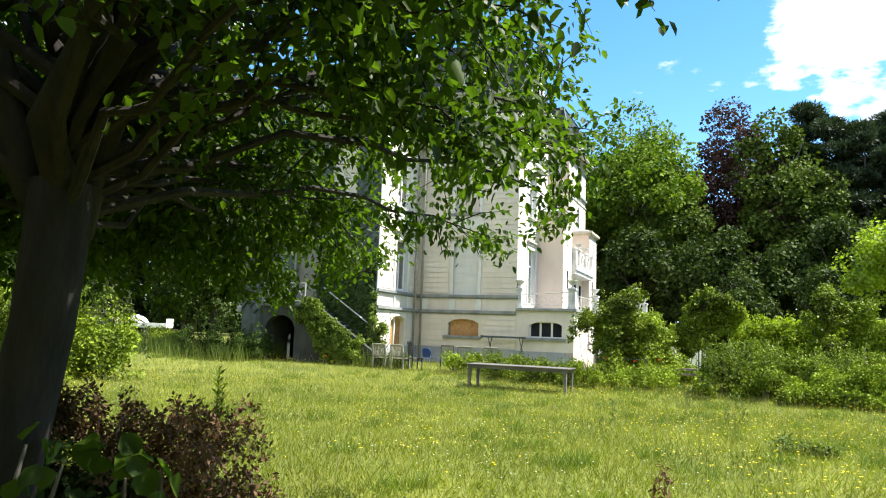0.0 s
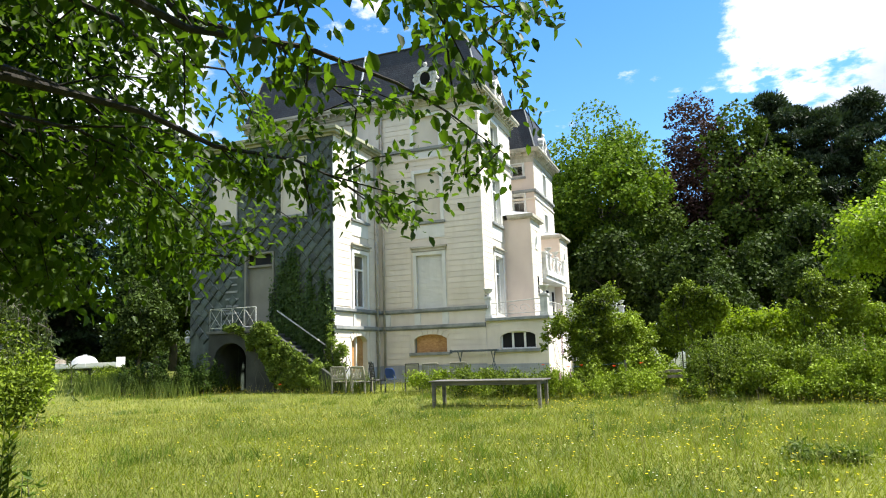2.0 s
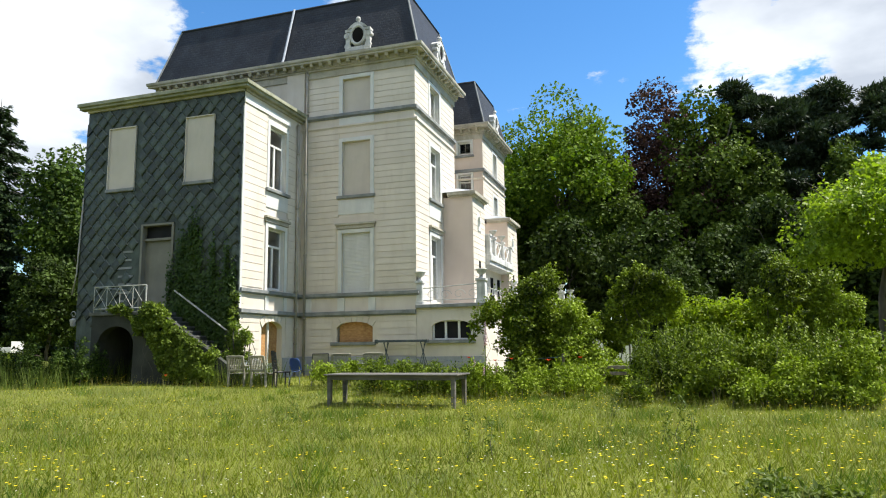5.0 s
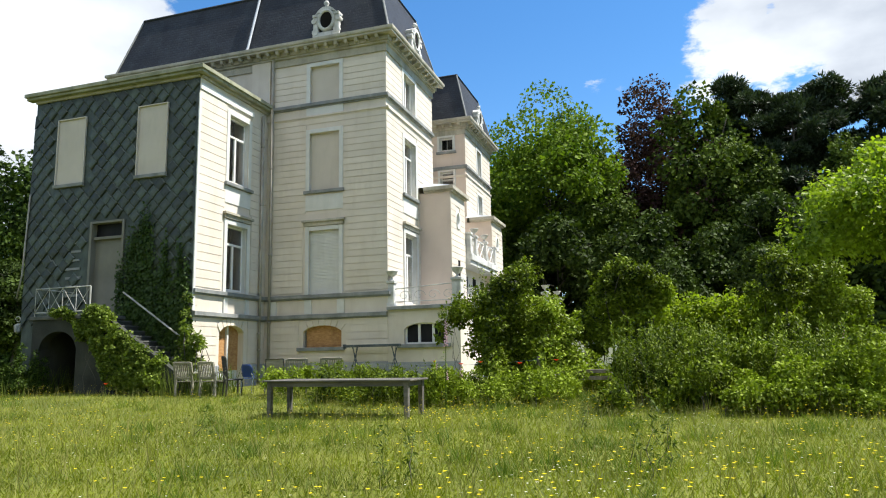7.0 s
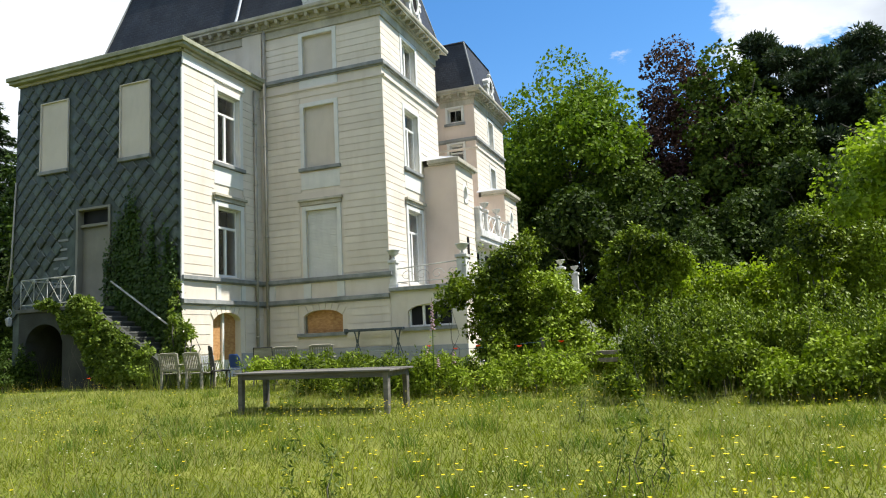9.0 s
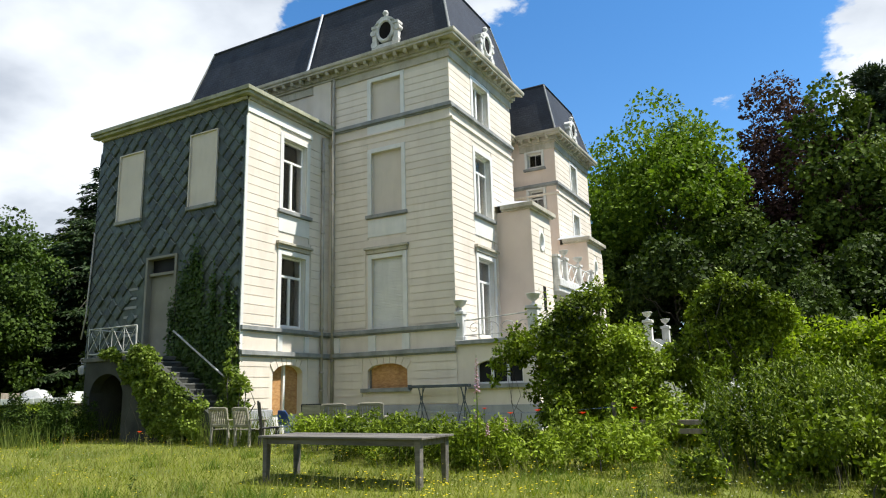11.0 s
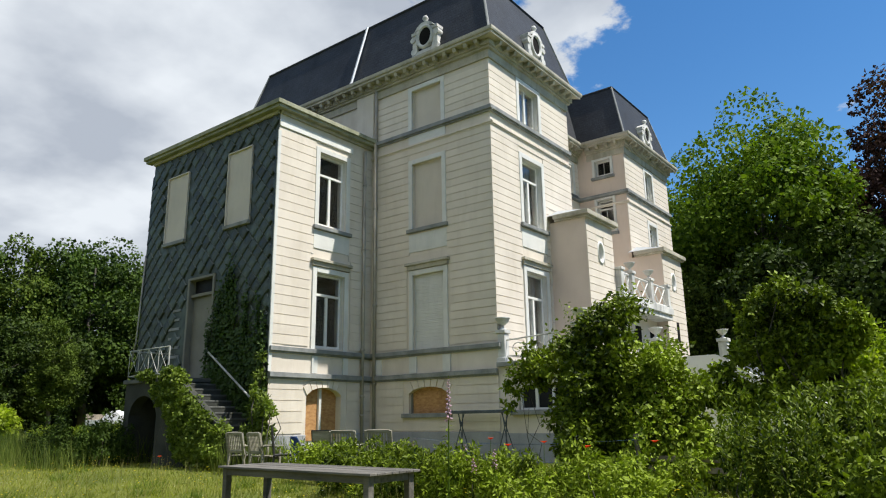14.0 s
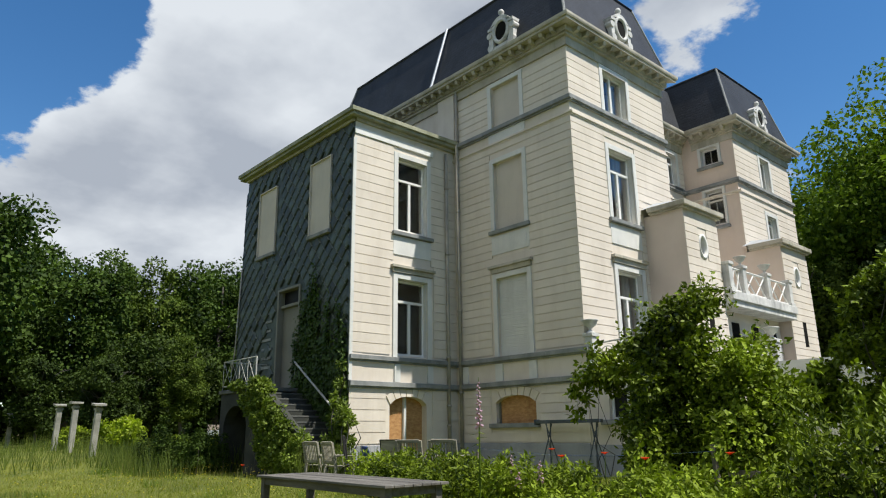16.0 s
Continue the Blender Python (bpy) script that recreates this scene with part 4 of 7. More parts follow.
def bay(y0, y1):
    """A shallow stair bay with a niche and a low zinc hipped roof."""
    x1, top = -7.80, 7.76
    b = new("bay")
    b.parent = villa
    s, e = S_face(y0), E_face(x1)
    mid = (y0 + y1) / 2
    part("wall", wall_core(s, XB, x1, 2.6, top, [], 0.3), M_PINK, b)
    w = part("wall", wall_core(e, y0 + 0.3, y1 - 0.3, 2.6, top, [(mid - 0.2, mid + 0.2, 6.35, 7.05)], 0.3), M_STUCCO, b)
    course_jobs.append((w, e, y0, y1, ((3.0, 7.55),), [(mid - 0.26, mid + 0.26, 6.28, 7.12)], 0.25, M_COURSE))
    part("wall", wall_core(lambda a, d, z: Vector((a, y1 + d, z)), X_IN, x1, 2.6, top, [], 0.3), M_PINK, b)
    # oval niche
    bm, n = bmesh.new(), 24
    rings = [[bm.verts.new(e(mid + r * 0.62 * math.cos(2 * math.pi * k / n), d, 6.7 + r * math.sin(2 * math.pi * k / n))) for k in range(n)] for r, d in ((0.30, -0.2), (0.30, 0.03), (0.40, 0.05), (0.40, -0.05))]
    for p, q in zip(rings, rings[1:]):
        for k in range(n):
            bm.faces.new((p[k], p[(k + 1) % n], q[(k + 1) % n], q[k]))
    part("oval_surround", fix(bm), M_TRIM, b, smooth=True)
    box_part("oval_light", M_DARK, b, e, (mid - 0.26, mid + 0.26, -0.22, -0.18, 6.3, 7.1))
    bm = bmesh.new()
    fbox(bm, e, y0 - 0.20, y1 + 0.20, -1.1, 0.20, top + 0.06, top + 0.22)
    fbox(bm, e, y0 - 0.12, y1 + 0.12, -1.1, 0.12, top, top + 0.06)
    part("eave_board", bevelled(bm, 0.01), M_CORNICE, b)
    bm = bmesh.new()
    low = [bm.verts.new(p) for p in ((XB, y0 - 0.15, top + 0.22), (x1 + 0.15, y0 - 0.15, top + 0.22), (x1 + 0.15, y1 + 0.15, top + 0.22), (XB, y1 + 0.15, top + 0.22))]
    hi = [bm.verts.new((XB, mid - 0.35, top + 0.62)), bm.verts.new((XB, mid + 0.35, top + 0.62))]
    bm.faces.new((low[0], low[1], hi[0]))
    bm.faces.new((low[1], low[2], hi[1], hi[0]))
    bm.faces.new((low[2], low[3], hi[1]))
    part("bay_roof", bm, M_ZINC, b, "low zinc hipped roof")
    for z0, z1 in ((4.1, 5.0),):
        box_part("slit_window", M_DARK, b, e, (mid - 0.15, mid + 0.15, 0.0, 0.03, z0, z1))


def build_east_front():
    bay(34.05, 36.10)
    bay(40.95, 43.20)
    bal = new("balcony")
    bal.parent = villa
    bm = bmesh.new()
    box(bm, X_IN, -7.50, 36.1, 40.95, 5.15, 5.42)
    box(bm, X_IN, -7.57, 36.1, 40.95, 4.95, 5.15)
    part("slab", bevelled(bm, 0.015), M_STONE, bal)
    posts = (36.25, 37.2, 39.0, 40.75)
    for y in posts:
        pier(bal, -7.68, y, 5.42, 6.38, 0.24)
    for y in posts[1:3]:
        urn((-7.68, y, 6.38), bal, 0.75)
    for p, q in zip(posts, posts[1:]):
        lattice_rail(bal, (-7.68, p + 0.12, 0), (-7.68, q - 0.12, 0), 5.42, 6.22, 2)
    bm = bmesh.new()
    box(bm, -8.4, -8.2, 36.15, 40.9, 2.85, 4.95)
    w = part("loggia_wall", bm, M_STUCCO, bal)
    # Near-black plates on the wall paint the dark of the openings.
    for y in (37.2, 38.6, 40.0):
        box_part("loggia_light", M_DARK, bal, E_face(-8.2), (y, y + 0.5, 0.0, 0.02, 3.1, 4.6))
    # terrace over the cellar
    ter = new("terrace")
    ter.parent = villa
    ter["label"] = "raised terrace with urns over the cellar"
    s, e = S_face(YB + 0.02), E_face(-6.45)
    hole = cellar_window(s, -8.53, -6.95, 1.50, 2.24, False)
    part("wall", wall_core(s, XB, -6.45, 0, 2.72, [hole], 0.3), M_STUCCO, ter)
    part("wall", wall_core(e, YB + 0.32, 46.0, 0, 2.72, [], 0.3), M_STUCCO, ter)
    box_part("plinth", M_PLINTH, ter, s, (XB, -6.45, 0.0, 0.05, -0.1, 0.88))
    bm = bmesh.new()
    box(bm, XB, -6.32, YB - 0.12, 46.0, 2.72, 2.86)
    part("deck", bevelled(bm, 0.015), M_LEDGE, ter)
    for x, y in ((-9.02, YB + 0.10), (-6.55, YB + 0.12), (-6.55, 36.2)):
        pier(ter, x, y, 2.86, 3.78, 0.24 if x < -9 else 0.32)
        urn((x, y, 3.78), ter, 0.85)
    bm = bmesh.new()
    tube(bm, ((-8.9, YB + 0.1, 3.48), (-6.7, YB + 0.1, 3.60)), 0.022, 6)
    tube(bm, ((-8.9, YB + 0.1, 3.02), (-6.7, YB + 0.1, 3.02)), 0.016, 6)
    for k in range(4):
        x = -8.8 + k * 0.55
        pts = [(x + 0.26 + 0.25 * math.cos(a) * (1 - a / 9), YB + 0.1, 3.22 + 0.20 * math.sin(a) * (1 - a / 9)) for a in np.linspace(0, 7.5, 22)]
        tube(bm, pts, 0.012, 5)
    part("iron_railing", bm, M_WHITEIRON, ter, "flaking scrolled iron railing")
    bm = bmesh.new()
    tube(bm, ((-6.55, YB + 0.3, 3.5), (-6.55, 36.0, 3.5)), 0.022, 6)
    tube(bm, ((-6.55, YB + 0.3, 3.02), (-6.55, 36.0, 3.02)), 0.016, 6)
    for k in range(14):
        tube(bm, ((-6.55, YB + 0.5 + k * 0.38, 3.02), (-6.55, YB + 0.7 + k * 0.38, 3.5)), 0.012, 5)
    part("iron_railing", bm, M_WHITEIRON, ter)
    # garden stair down from the terrace
    st = new("garden_stair")
    st.parent = villa
    st["label"] = "white garden stair with urn piers"
    bm = bmesh.new()
    n = 15
    for k in range(n):
        x = -5.0 + k * 0.28
        box(bm, x, x + 0.30, 36.1, 38.9, -0.1, 2.72 - k * 0.18)
    box(bm, -6.4, -5.0, 36.1, 38.9, 0.0, 2.74)
    part("steps", bm, M_STEP, st)
    for y in (35.95, 39.05):
        bm = bmesh.new()
        f = S_face(y)
        fprism(bm, f, ((-6.3, -0.1), (-0.9, -0.1), (-0.9, 0.75), (-4.6, 3.1), (-6.3, 3.1)), -0.14, 0.14)
        part("stair_wall", fix(bm), M_FRAME, st)
        for x, zt in ((-4.35, 3.58),):
            pier(st, x, y, 2.6, zt, 0.26)
            urn((x, y, zt), st, 0.66)


def build_garden_steps():
    """Stone steps up to the annex door, over an arched cellar way."""
    st = new("entrance_steps")
    st.parent = villa
    st["label"] = "mossy bluestone steps with landing and cellar arch"
    y0, y1, land = 24.92, YC, 2.60
    f = S_face(y0)
    bm = bmesh.new()
    box(bm, -19.35, -16.75, y0 - 0.06, y1, land - 0.12, land)
    part("landing", bevelled(bm, 0.012), M_STEP, st)
    holes = [(-18.95, -17.40, -0.2, 2.12)]
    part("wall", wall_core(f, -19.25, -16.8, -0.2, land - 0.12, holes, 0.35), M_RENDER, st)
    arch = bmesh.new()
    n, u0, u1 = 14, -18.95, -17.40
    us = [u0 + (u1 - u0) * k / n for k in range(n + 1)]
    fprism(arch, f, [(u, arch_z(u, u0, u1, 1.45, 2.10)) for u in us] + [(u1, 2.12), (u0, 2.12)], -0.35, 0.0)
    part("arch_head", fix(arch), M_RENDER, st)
    for p, q in ((-19.25, -18.95), (-17.40, -16.8)):
        bm = bmesh.new()
        box(bm, p, q, y0 + 0.35, y1, -0.2, land - 0.12)
        part("side_wall", bm, M_RENDER, st)
    # Near-black sheet that paints the darkness inside the cellar way.
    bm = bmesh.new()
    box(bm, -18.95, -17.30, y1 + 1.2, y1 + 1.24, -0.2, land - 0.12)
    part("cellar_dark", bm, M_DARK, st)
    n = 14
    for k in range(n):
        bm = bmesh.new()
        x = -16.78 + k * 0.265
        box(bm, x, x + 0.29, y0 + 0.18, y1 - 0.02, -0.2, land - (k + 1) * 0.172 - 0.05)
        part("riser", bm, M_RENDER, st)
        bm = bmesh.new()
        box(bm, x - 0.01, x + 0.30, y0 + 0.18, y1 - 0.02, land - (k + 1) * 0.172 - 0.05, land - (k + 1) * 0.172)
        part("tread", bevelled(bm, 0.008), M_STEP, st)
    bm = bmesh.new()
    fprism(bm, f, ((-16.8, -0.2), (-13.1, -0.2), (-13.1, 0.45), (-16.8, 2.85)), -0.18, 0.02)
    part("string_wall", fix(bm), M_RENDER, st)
    bm = bmesh.new()
    tube(bm, ((-16.75, 26.08, 3.38), (-14.2, 26.08, 1.72)), 0.03, 8)
    for x, z in ((-16.5, 3.2), (-14.4, 1.85)):
        tube(bm, ((x, 26.08, z), (x, 26.44, z - 0.05)), 0.015, 6)
    part("handrail", bm, M_WHITEIRON, st)
    def bar(name, p0, p1, r):
        bm = bmesh.new()
        tube(bm, (p0, p1), r, 6)
        part(name, bm, M_WHITEIRON, st)
    for z in (3.50, 2.72):
        bar("rail", (-19.2, y0, z), (-16.95, y0, z), 0.018)
        bar("rail", (-19.2, y0, z), (-19.2, y1, z), 0.022)
    for k in range(4):
        a, b = -19.2 + k * 0.5625, -19.2 + (k + 1) * 0.5625
        bar("cross_bar", (a, y0, 2.72), (b, y0, 3.50), 0.010)
        bar("cross_bar", (a, y0, 3.50), (b, y0, 2.72), 0.008)
        bar("upright", (a, y0, 2.60), (a, y0, 3.50), 0.012)
    bar("upright", (-16.95, y0, 2.60), (-16.95, y0, 3.50), 0.026)


def build_dark_room_blocks():
    """Solid near-black blocks behind the windows that paint the dark of unlit rooms."""
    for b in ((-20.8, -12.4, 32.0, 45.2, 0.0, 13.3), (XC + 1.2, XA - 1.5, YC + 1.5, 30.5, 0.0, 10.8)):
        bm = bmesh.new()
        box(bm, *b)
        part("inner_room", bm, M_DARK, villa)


build_dark_room_blocks()
build_main_block()
build_annex()
build_east_front()
build_garden_steps()
for m in (pose(-11.55, YB - 0.24, 13.60), pose(XB + 0.22, 33.35, 13.62, 0, 0, 90), pose(XB + 0.20, 43.7, 13.62, 0, 0, 90), pose(X_IN + 0.22, 38.6, 13.62, 0, 0, 90)):
    dormer(m @ Matrix.Diagonal((0.92, 0.92, 0.90, 1)))


# ---- trees ----
def limb_path(rng, a, b, n=7, sag=0.0, wob=0.06):
    a, b = np.array(a, float), np.array(b, float)
    ln = np.linalg.norm(b - a)
    pts = []
    for k in range(n):
        t = k / (n - 1)
        p = a + (b - a) * t + np.array([0, 0, 1]) * sag * ln * math.sin(math.pi * t)
        if 0 < k < n - 1:
            p = p + rng.normal(size=3) * wob * ln
        pts.append(tuple(p))
    return pts


def broadleaf(name, label, at, high, radius, material, seed, n_leaves=14000, leaf=0.34, bare=0.25, clumps=70, group="", bark=None):
    """A woodland tree: trunk, limbs, and a crown of small leaves in uneven clumps."""
    rng = np.random.default_rng(seed)
    t = thing(name, label, "tree", at, group=group)
    bm = bmesh.new()
    fork = high * (bare + 0.12)
    r0 = 0.022 * high
    tube(bm, limb_path(rng, (0, 0, -0.2), (0, 0, high * 0.85), 8, 0, 0.008), [r0 * (1 - 0.85 * k / 7) for k in range(8)], 8)
    for k in range(11):
        a = 2 * math.pi * k / 11 + rng.normal() * 0.2
        z = fork + (high * 0.75 - fork) * rng.random()
        tip = (radius * 0.75 * math.cos(a), radius * 0.75 * math.sin(a), min(high * 0.95, z + radius * (0.4 + 0.5 * rng.random())))
        tube(bm, limb_path(rng, (0, 0, z), tip, 6, 0.05, 0.03), [r0 * 0.36 * (1 - 0.8 * i / 5) for i in range(6)], 5)
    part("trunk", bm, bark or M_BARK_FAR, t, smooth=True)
    zc, zr = high * (1 + bare) / 2, high * (1 - bare) / 2
    c, r = crown_clumps(rng, clumps, (0, 0, zc), (radius * 0.86, radius * 0.86, zr * 0.88))
    p, d = puffs(rng, n_leaves, c, r)
    along = unit(d * 0.5 + rng.normal(size=(n_leaves, 3)) * 0.7 + np.array([0, 0, -0.25]))
    normal = unit(d + rng.normal(size=(n_leaves, 3)) * 0.38 + np.array([0, 0, 0.3]))
    size = leaf * (0.6 + 0.8 * rng.random(n_leaves))
    leaves("crown", p, along, normal, size, size * 0.75, material, t)
    return t


def fir(name, label, at, high, radius, material, seed, n_leaves=16000, group=""):
    """A spruce: tiers of drooping boughs hung with needle sprays."""
    rng = np.random.default_rng(seed)
    t = thing(name, label, "tree", at, group=group)
    bm = bmesh.new()
    tube(bm, ((0, 0, -0.2), (0, 0, high * 0.5), (0, 0, high)), [0.018 * high, 0.011 * high, 0.01], 8)
    boughs = []
    tiers = int(high * 1.5)
    for i in range(tiers):
        z = high * (0.06 + 0.92 * i / tiers)
        reach = radius * (1 - i / tiers) ** 0.85 + 0.25
        for k in range(7):
            a = rng.random() * 2 * math.pi
            r = reach * (0.65 + 0.45 * rng.random())
            tip = (r * math.cos(a), r * math.sin(a), z - r * 0.22 + 0.25 * rng.normal())
            boughs.append(((0, 0, z), tip))
            if k < 4:
                tube(bm, ((0, 0, z), (tip[0] * 0.5, tip[1] * 0.5, z - r * 0.02), tip), [0.035, 0.025, 0.008], 4)
    part("trunk", bm, M_BARK_FAR, t)
    b = np.array(boughs)
    ln = np.linalg.norm(b[:, 1] - b[:, 0], axis=1)
    k = rng.choice(len(b), n_leaves, p=ln / ln.sum())
    s = rng.random(n_leaves) ** 0.75
    base = b[k, 0] + (b[k, 1] - b[k, 0]) * s[:, None]
    out = unit(b[k, 1] - b[k, 0])
    side = unit(np.cross(out, np.array([0, 0, 1.0])))
    off = rng.normal(size=n_leaves) * 0.22 * (1.15 - s) * np.minimum(ln[k], 4)
    p = base + side * off[:, None] + np.stack([np.zeros(n_leaves), np.zeros(n_leaves), rng.normal(size=n_leaves) * 0.10 - 0.08], axis=1)
    along = unit(out + side * np.sign(off)[:, None] * 0.7 + np.array([0, 0, -0.35]) + rng.normal(size=(n_leaves, 3)) * 0.25)
    normal = unit(np.array([0, 0, 1.0]) + rng.normal(size=(n_leaves, 3)) * 0.35)
    size = 0.55 * (0.6 + 0.7 * rng.random(n_leaves))
    leaves("crown", p, along, normal, size, size * 0.34, material, t)
    return t


def pine(name, label, at, high, radius, seed, n_leaves=16000, group=""):
    """A tall dark pine: bare trunk, whorled limbs, needle tufts in loose plates."""
    rng = np.random.default_rng(seed)
    t = thing(name, label, "tree", at, group=group)
    bm = bmesh.new()
    tube(bm, limb_path(rng, (0, 0, -0.2), (0, 0, high * 0.98), 8, 0, 0.006), [0.30 * (1 - 0.9 * k / 7) for k in range(8)], 8)
    centres, radii = [], []
    for k in range(46):
        f = (k + rng.random()) / 46
        z = high * (0.30 + 0.68 * f)
        a = rng.random() * 2 * math.pi
        reach = radius * (1.05 - 0.75 * f ** 1.6) * (0.55 + 0.5 * rng.random())
        tip = (reach * math.cos(a), reach * math.sin(a), z + reach * 0.16)
        tube(bm, limb_path(rng, (0, 0, z), tip, 5, -0.04, 0.02), [0.08, 0.06, 0.045, 0.03, 0.012], 5)
        for s in (0.55, 0.78, 1.0):
            centres.append((tip[0] * s + rng.normal() * 0.25, tip[1] * s + rng.normal() * 0.25, z + (tip[2] - z) * s + 0.2))
            radii.append(0.45 + 0.55 * rng.random())
    part("trunk", bm, M_BARK_FAR, t)
    p, d = puffs(rng, n_leaves, np.array(centres), np.array(radii), 0.2, 0.6)
    along = unit(d + rng.normal(size=(n_leaves, 3)) * 0.5 + np.array([0, 0, 0.35]))
    size = 0.36 * (0.6 + 0.8 * rng.random(n_leaves))
    leaves("crown", p, along, unit(rng.normal(size=(n_leaves, 3)) + np.array([0, 0, 0.5])), size, size * 0.30, L_PINE, t)
    return t


def on_ground(x, y, dz=0.0):
    return (x, y, float(ground_z(x, y)) + dz)


def scaled(x, y, s, turn, sz=None):
    return Matrix.LocRotScale(on_ground(x, y), Euler((0, 0, radians(turn))), (s, s, sz or s))


def build_woods():
    lime = broadleaf("lime_tree", "tall bright green lime tree at the wood's edge", on_ground(-8.2, 62), 19.8, 7.0, L_LIME, 11, 60000, 0.29, 0.22, 150, "woodland edge")
    copper = broadleaf("copper_beech", "purple-leaved copper beech among green trees", on_ground(0.5, 64), 20.0, 5.6, L_COPPER, 12, 42000, 0.27, 0.15, 100, "woodland edge")
    oak = broadleaf("oak_tree", "dark green broadleaf tree of the surrounding wood", on_ground(3.7, 60), 18.4, 4.0, L_WOOD, 13, 26000, 0.31, 0.16, 90, "woodland edge")
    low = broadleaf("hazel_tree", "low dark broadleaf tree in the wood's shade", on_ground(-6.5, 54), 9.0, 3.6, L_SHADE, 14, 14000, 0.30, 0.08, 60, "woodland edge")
    scot = pine("pine_tree", "tall dark pine with loose plates of needles", on_ground(7.0, 62), 21.2, 4.6, 15, 38000, "woodland edge")
    for x, y, s, turn in ((-15.5, 66, 0.95, 80), (-20, 60, 0.82, 200)):
        copy_thing(lime, scaled(x, y, s, turn))
    for x, y, s, turn in ((9.6, 60, 0.9, 300), (12.0, 62, 0.94, 130), (15.5, 60, 0.92, 250), (20.5, 64, 1.0, 20)):
        copy_thing(scot, scaled(x, y, s, turn))
    for x, y, s, turn in ((-4.4, 58, 0.78, 40), (6.5, 58, 0.72, 100), (12.5, 57, 0.75, 210), (-13, 56, 0.62, 300), (18, 56, 0.8, 150), (24, 52, 0.9, 10), (9, 70, 0.95, 60), (-28, 64, 1.0, 0), (-36, 60, 0.95, 120)):
        copy_thing(oak, scaled(x, y, s, turn))
    for x, y, s, turn in ((-1.2, 52, 0.95, 60), (3.2, 51, 0.85, 150), (7.4, 50, 1.0, 220), (12, 49, 0.95, 10), (17, 48, 1.05, 90), (0.8, 47, 0.6, 200), (5.4, 46, 0.62, 320)):
        copy_thing(low, scaled(x, y, s, turn))
    # west wood
    spruce = fir("spruce_tree", "large dark spruce with drooping boughs", on_ground(-59, 52), 24.6, 9.6, L_FIR, 16, 44000, "west wood")
    ash = broadleaf("ash_tree", "full green broadleaf tree of the west wood", on_ground(-41, 46.5), 15.8, 5.0, L_ASH, 17, 32000, 0.30, 0.05, 90, "west wood")
    for x, y, s, turn in ((-58, 41.5, 1.03, 30), (-68, 48, 1.2, 200), (-55.5, 29, 0.92, 300), (-64, 24, 1.2, 10), (-50, 19.5, 1.08, 150)):
        copy_thing(ash, scaled(x, y, s, turn))
    for x, y, s, turn in ((-57, 35.5, 0.76, 60), (-60, 20, 0.8, 260), (-72, 36, 0.95, 80), (-66, 56, 1.0, 45), (-50, 54, 0.95, 15), (-74, 58, 1.05, 140), (-45, 33.5, 0.36, 90)):
        copy_thing(oak, scaled(x, y, s, turn))
    for x, y, s, turn in ((-41, 27.5, 0.5, 30), (-46, 30, 0.7, 120), (-51, 33, 0.8, 210), (-47, 25.5, 0.55, 10), (-53, 37, 0.8, 320), (-38, 40, 0.7, 250)):
        copy_thing(low, scaled(x, y, s, turn))
    # close the wood round the meadow, behind the walker
    far = broadleaf("park_tree", "unseen broadleaf tree closing the park behind the meadow", on_ground(30, -22), 17.0, 6.5, L_WOOD, 20, 5000, 0.8, 0.1, 60, "park trees")
    for k in range(13):
        a = radians(-150 + k * 25)
        if not (-155 < math.degrees(a) < 40):
            continue
        copy_thing(far, scaled(6 + 38 * math.cos(a), 5 + 34 * math.sin(a), 0.85 + 0.2 * (k % 3), 50 * k))
    # four nearer unseen copies, added to block sky light on trunk and foreground
    for x, y, z, turn in ((-8.5, -1.5, 0.55, 20), (-4.5, -7.5, 0.62, 140), (2.5, -10.5, 0.66, 250), (-12.5, 3.5, 0.42, 60)):
        copy_thing(far, scaled(x, y, z, turn))
    g = broadleaf("robinia_tree", "young yellow-green tree in full sun", on_ground(6.9, 32.0), 7.2, 2.7, L_ROBINIA, 18, 15000, 0.15, 0.46, 80)
    copy_thing(g, scaled(9.5, 29.5, 0.9, 120))
    larch(on_ground(-20.2, 16.4))


def larch(at):
    """A weeping pale conifer at the lawn's west edge."""
    rng = np.random.default_rng(19)
    t = thing("weeping_larch", "pale green weeping larch at the lawn's edge", "tree", at)
    bm = bmesh.new()
    tube(bm, ((0, 0, -0.2), (0.1, 0, 3), (0, 0.1, 6.6)), [0.14, 0.09, 0.02], 8)
    pts = []
    for k in range(70):
        a, z = rng.random() * 2 * math.pi, 1.6 + 5.0 * rng.random()
        r = (7.2 - z) * 0.38 * (0.6 + 0.5 * rng.random())
        x, y = r * math.cos(a), r * math.sin(a)
        drop = min(z - 0.4, 0.8 + 1.6 * rng.random())
        line = [(0, 0, z), (x * 0.6, y * 0.6, z + 0.15), (x, y, z - 0.2), (x * 1.05, y * 1.05, z - drop)]
        tube(bm, line, [0.03, 0.02, 0.012, 0.004], 4)
        pts += [np.array(line[2]) + (np.array(line[3]) - np.array(line[2])) * s for s in rng.random(60)] + [np.array(line[1]) + (np.array(line[2]) - np.array(line[1])) * s for s in rng.random(20)]
    part("trunk", bm, M_BARK_FAR, t)
    p = np.array(pts) + rng.normal(size=(len(pts), 3)) * 0.05
    along = unit(rng.normal(size=p.shape) * 0.6 + np.array([0, 0, -0.8]))
    leaves("crown", p, along, rng.normal(size=p.shape), 0.16 + 0.1 * rng.random(len(p)), 0.045 + 0 * p[:, 0], L_LARCH, t)


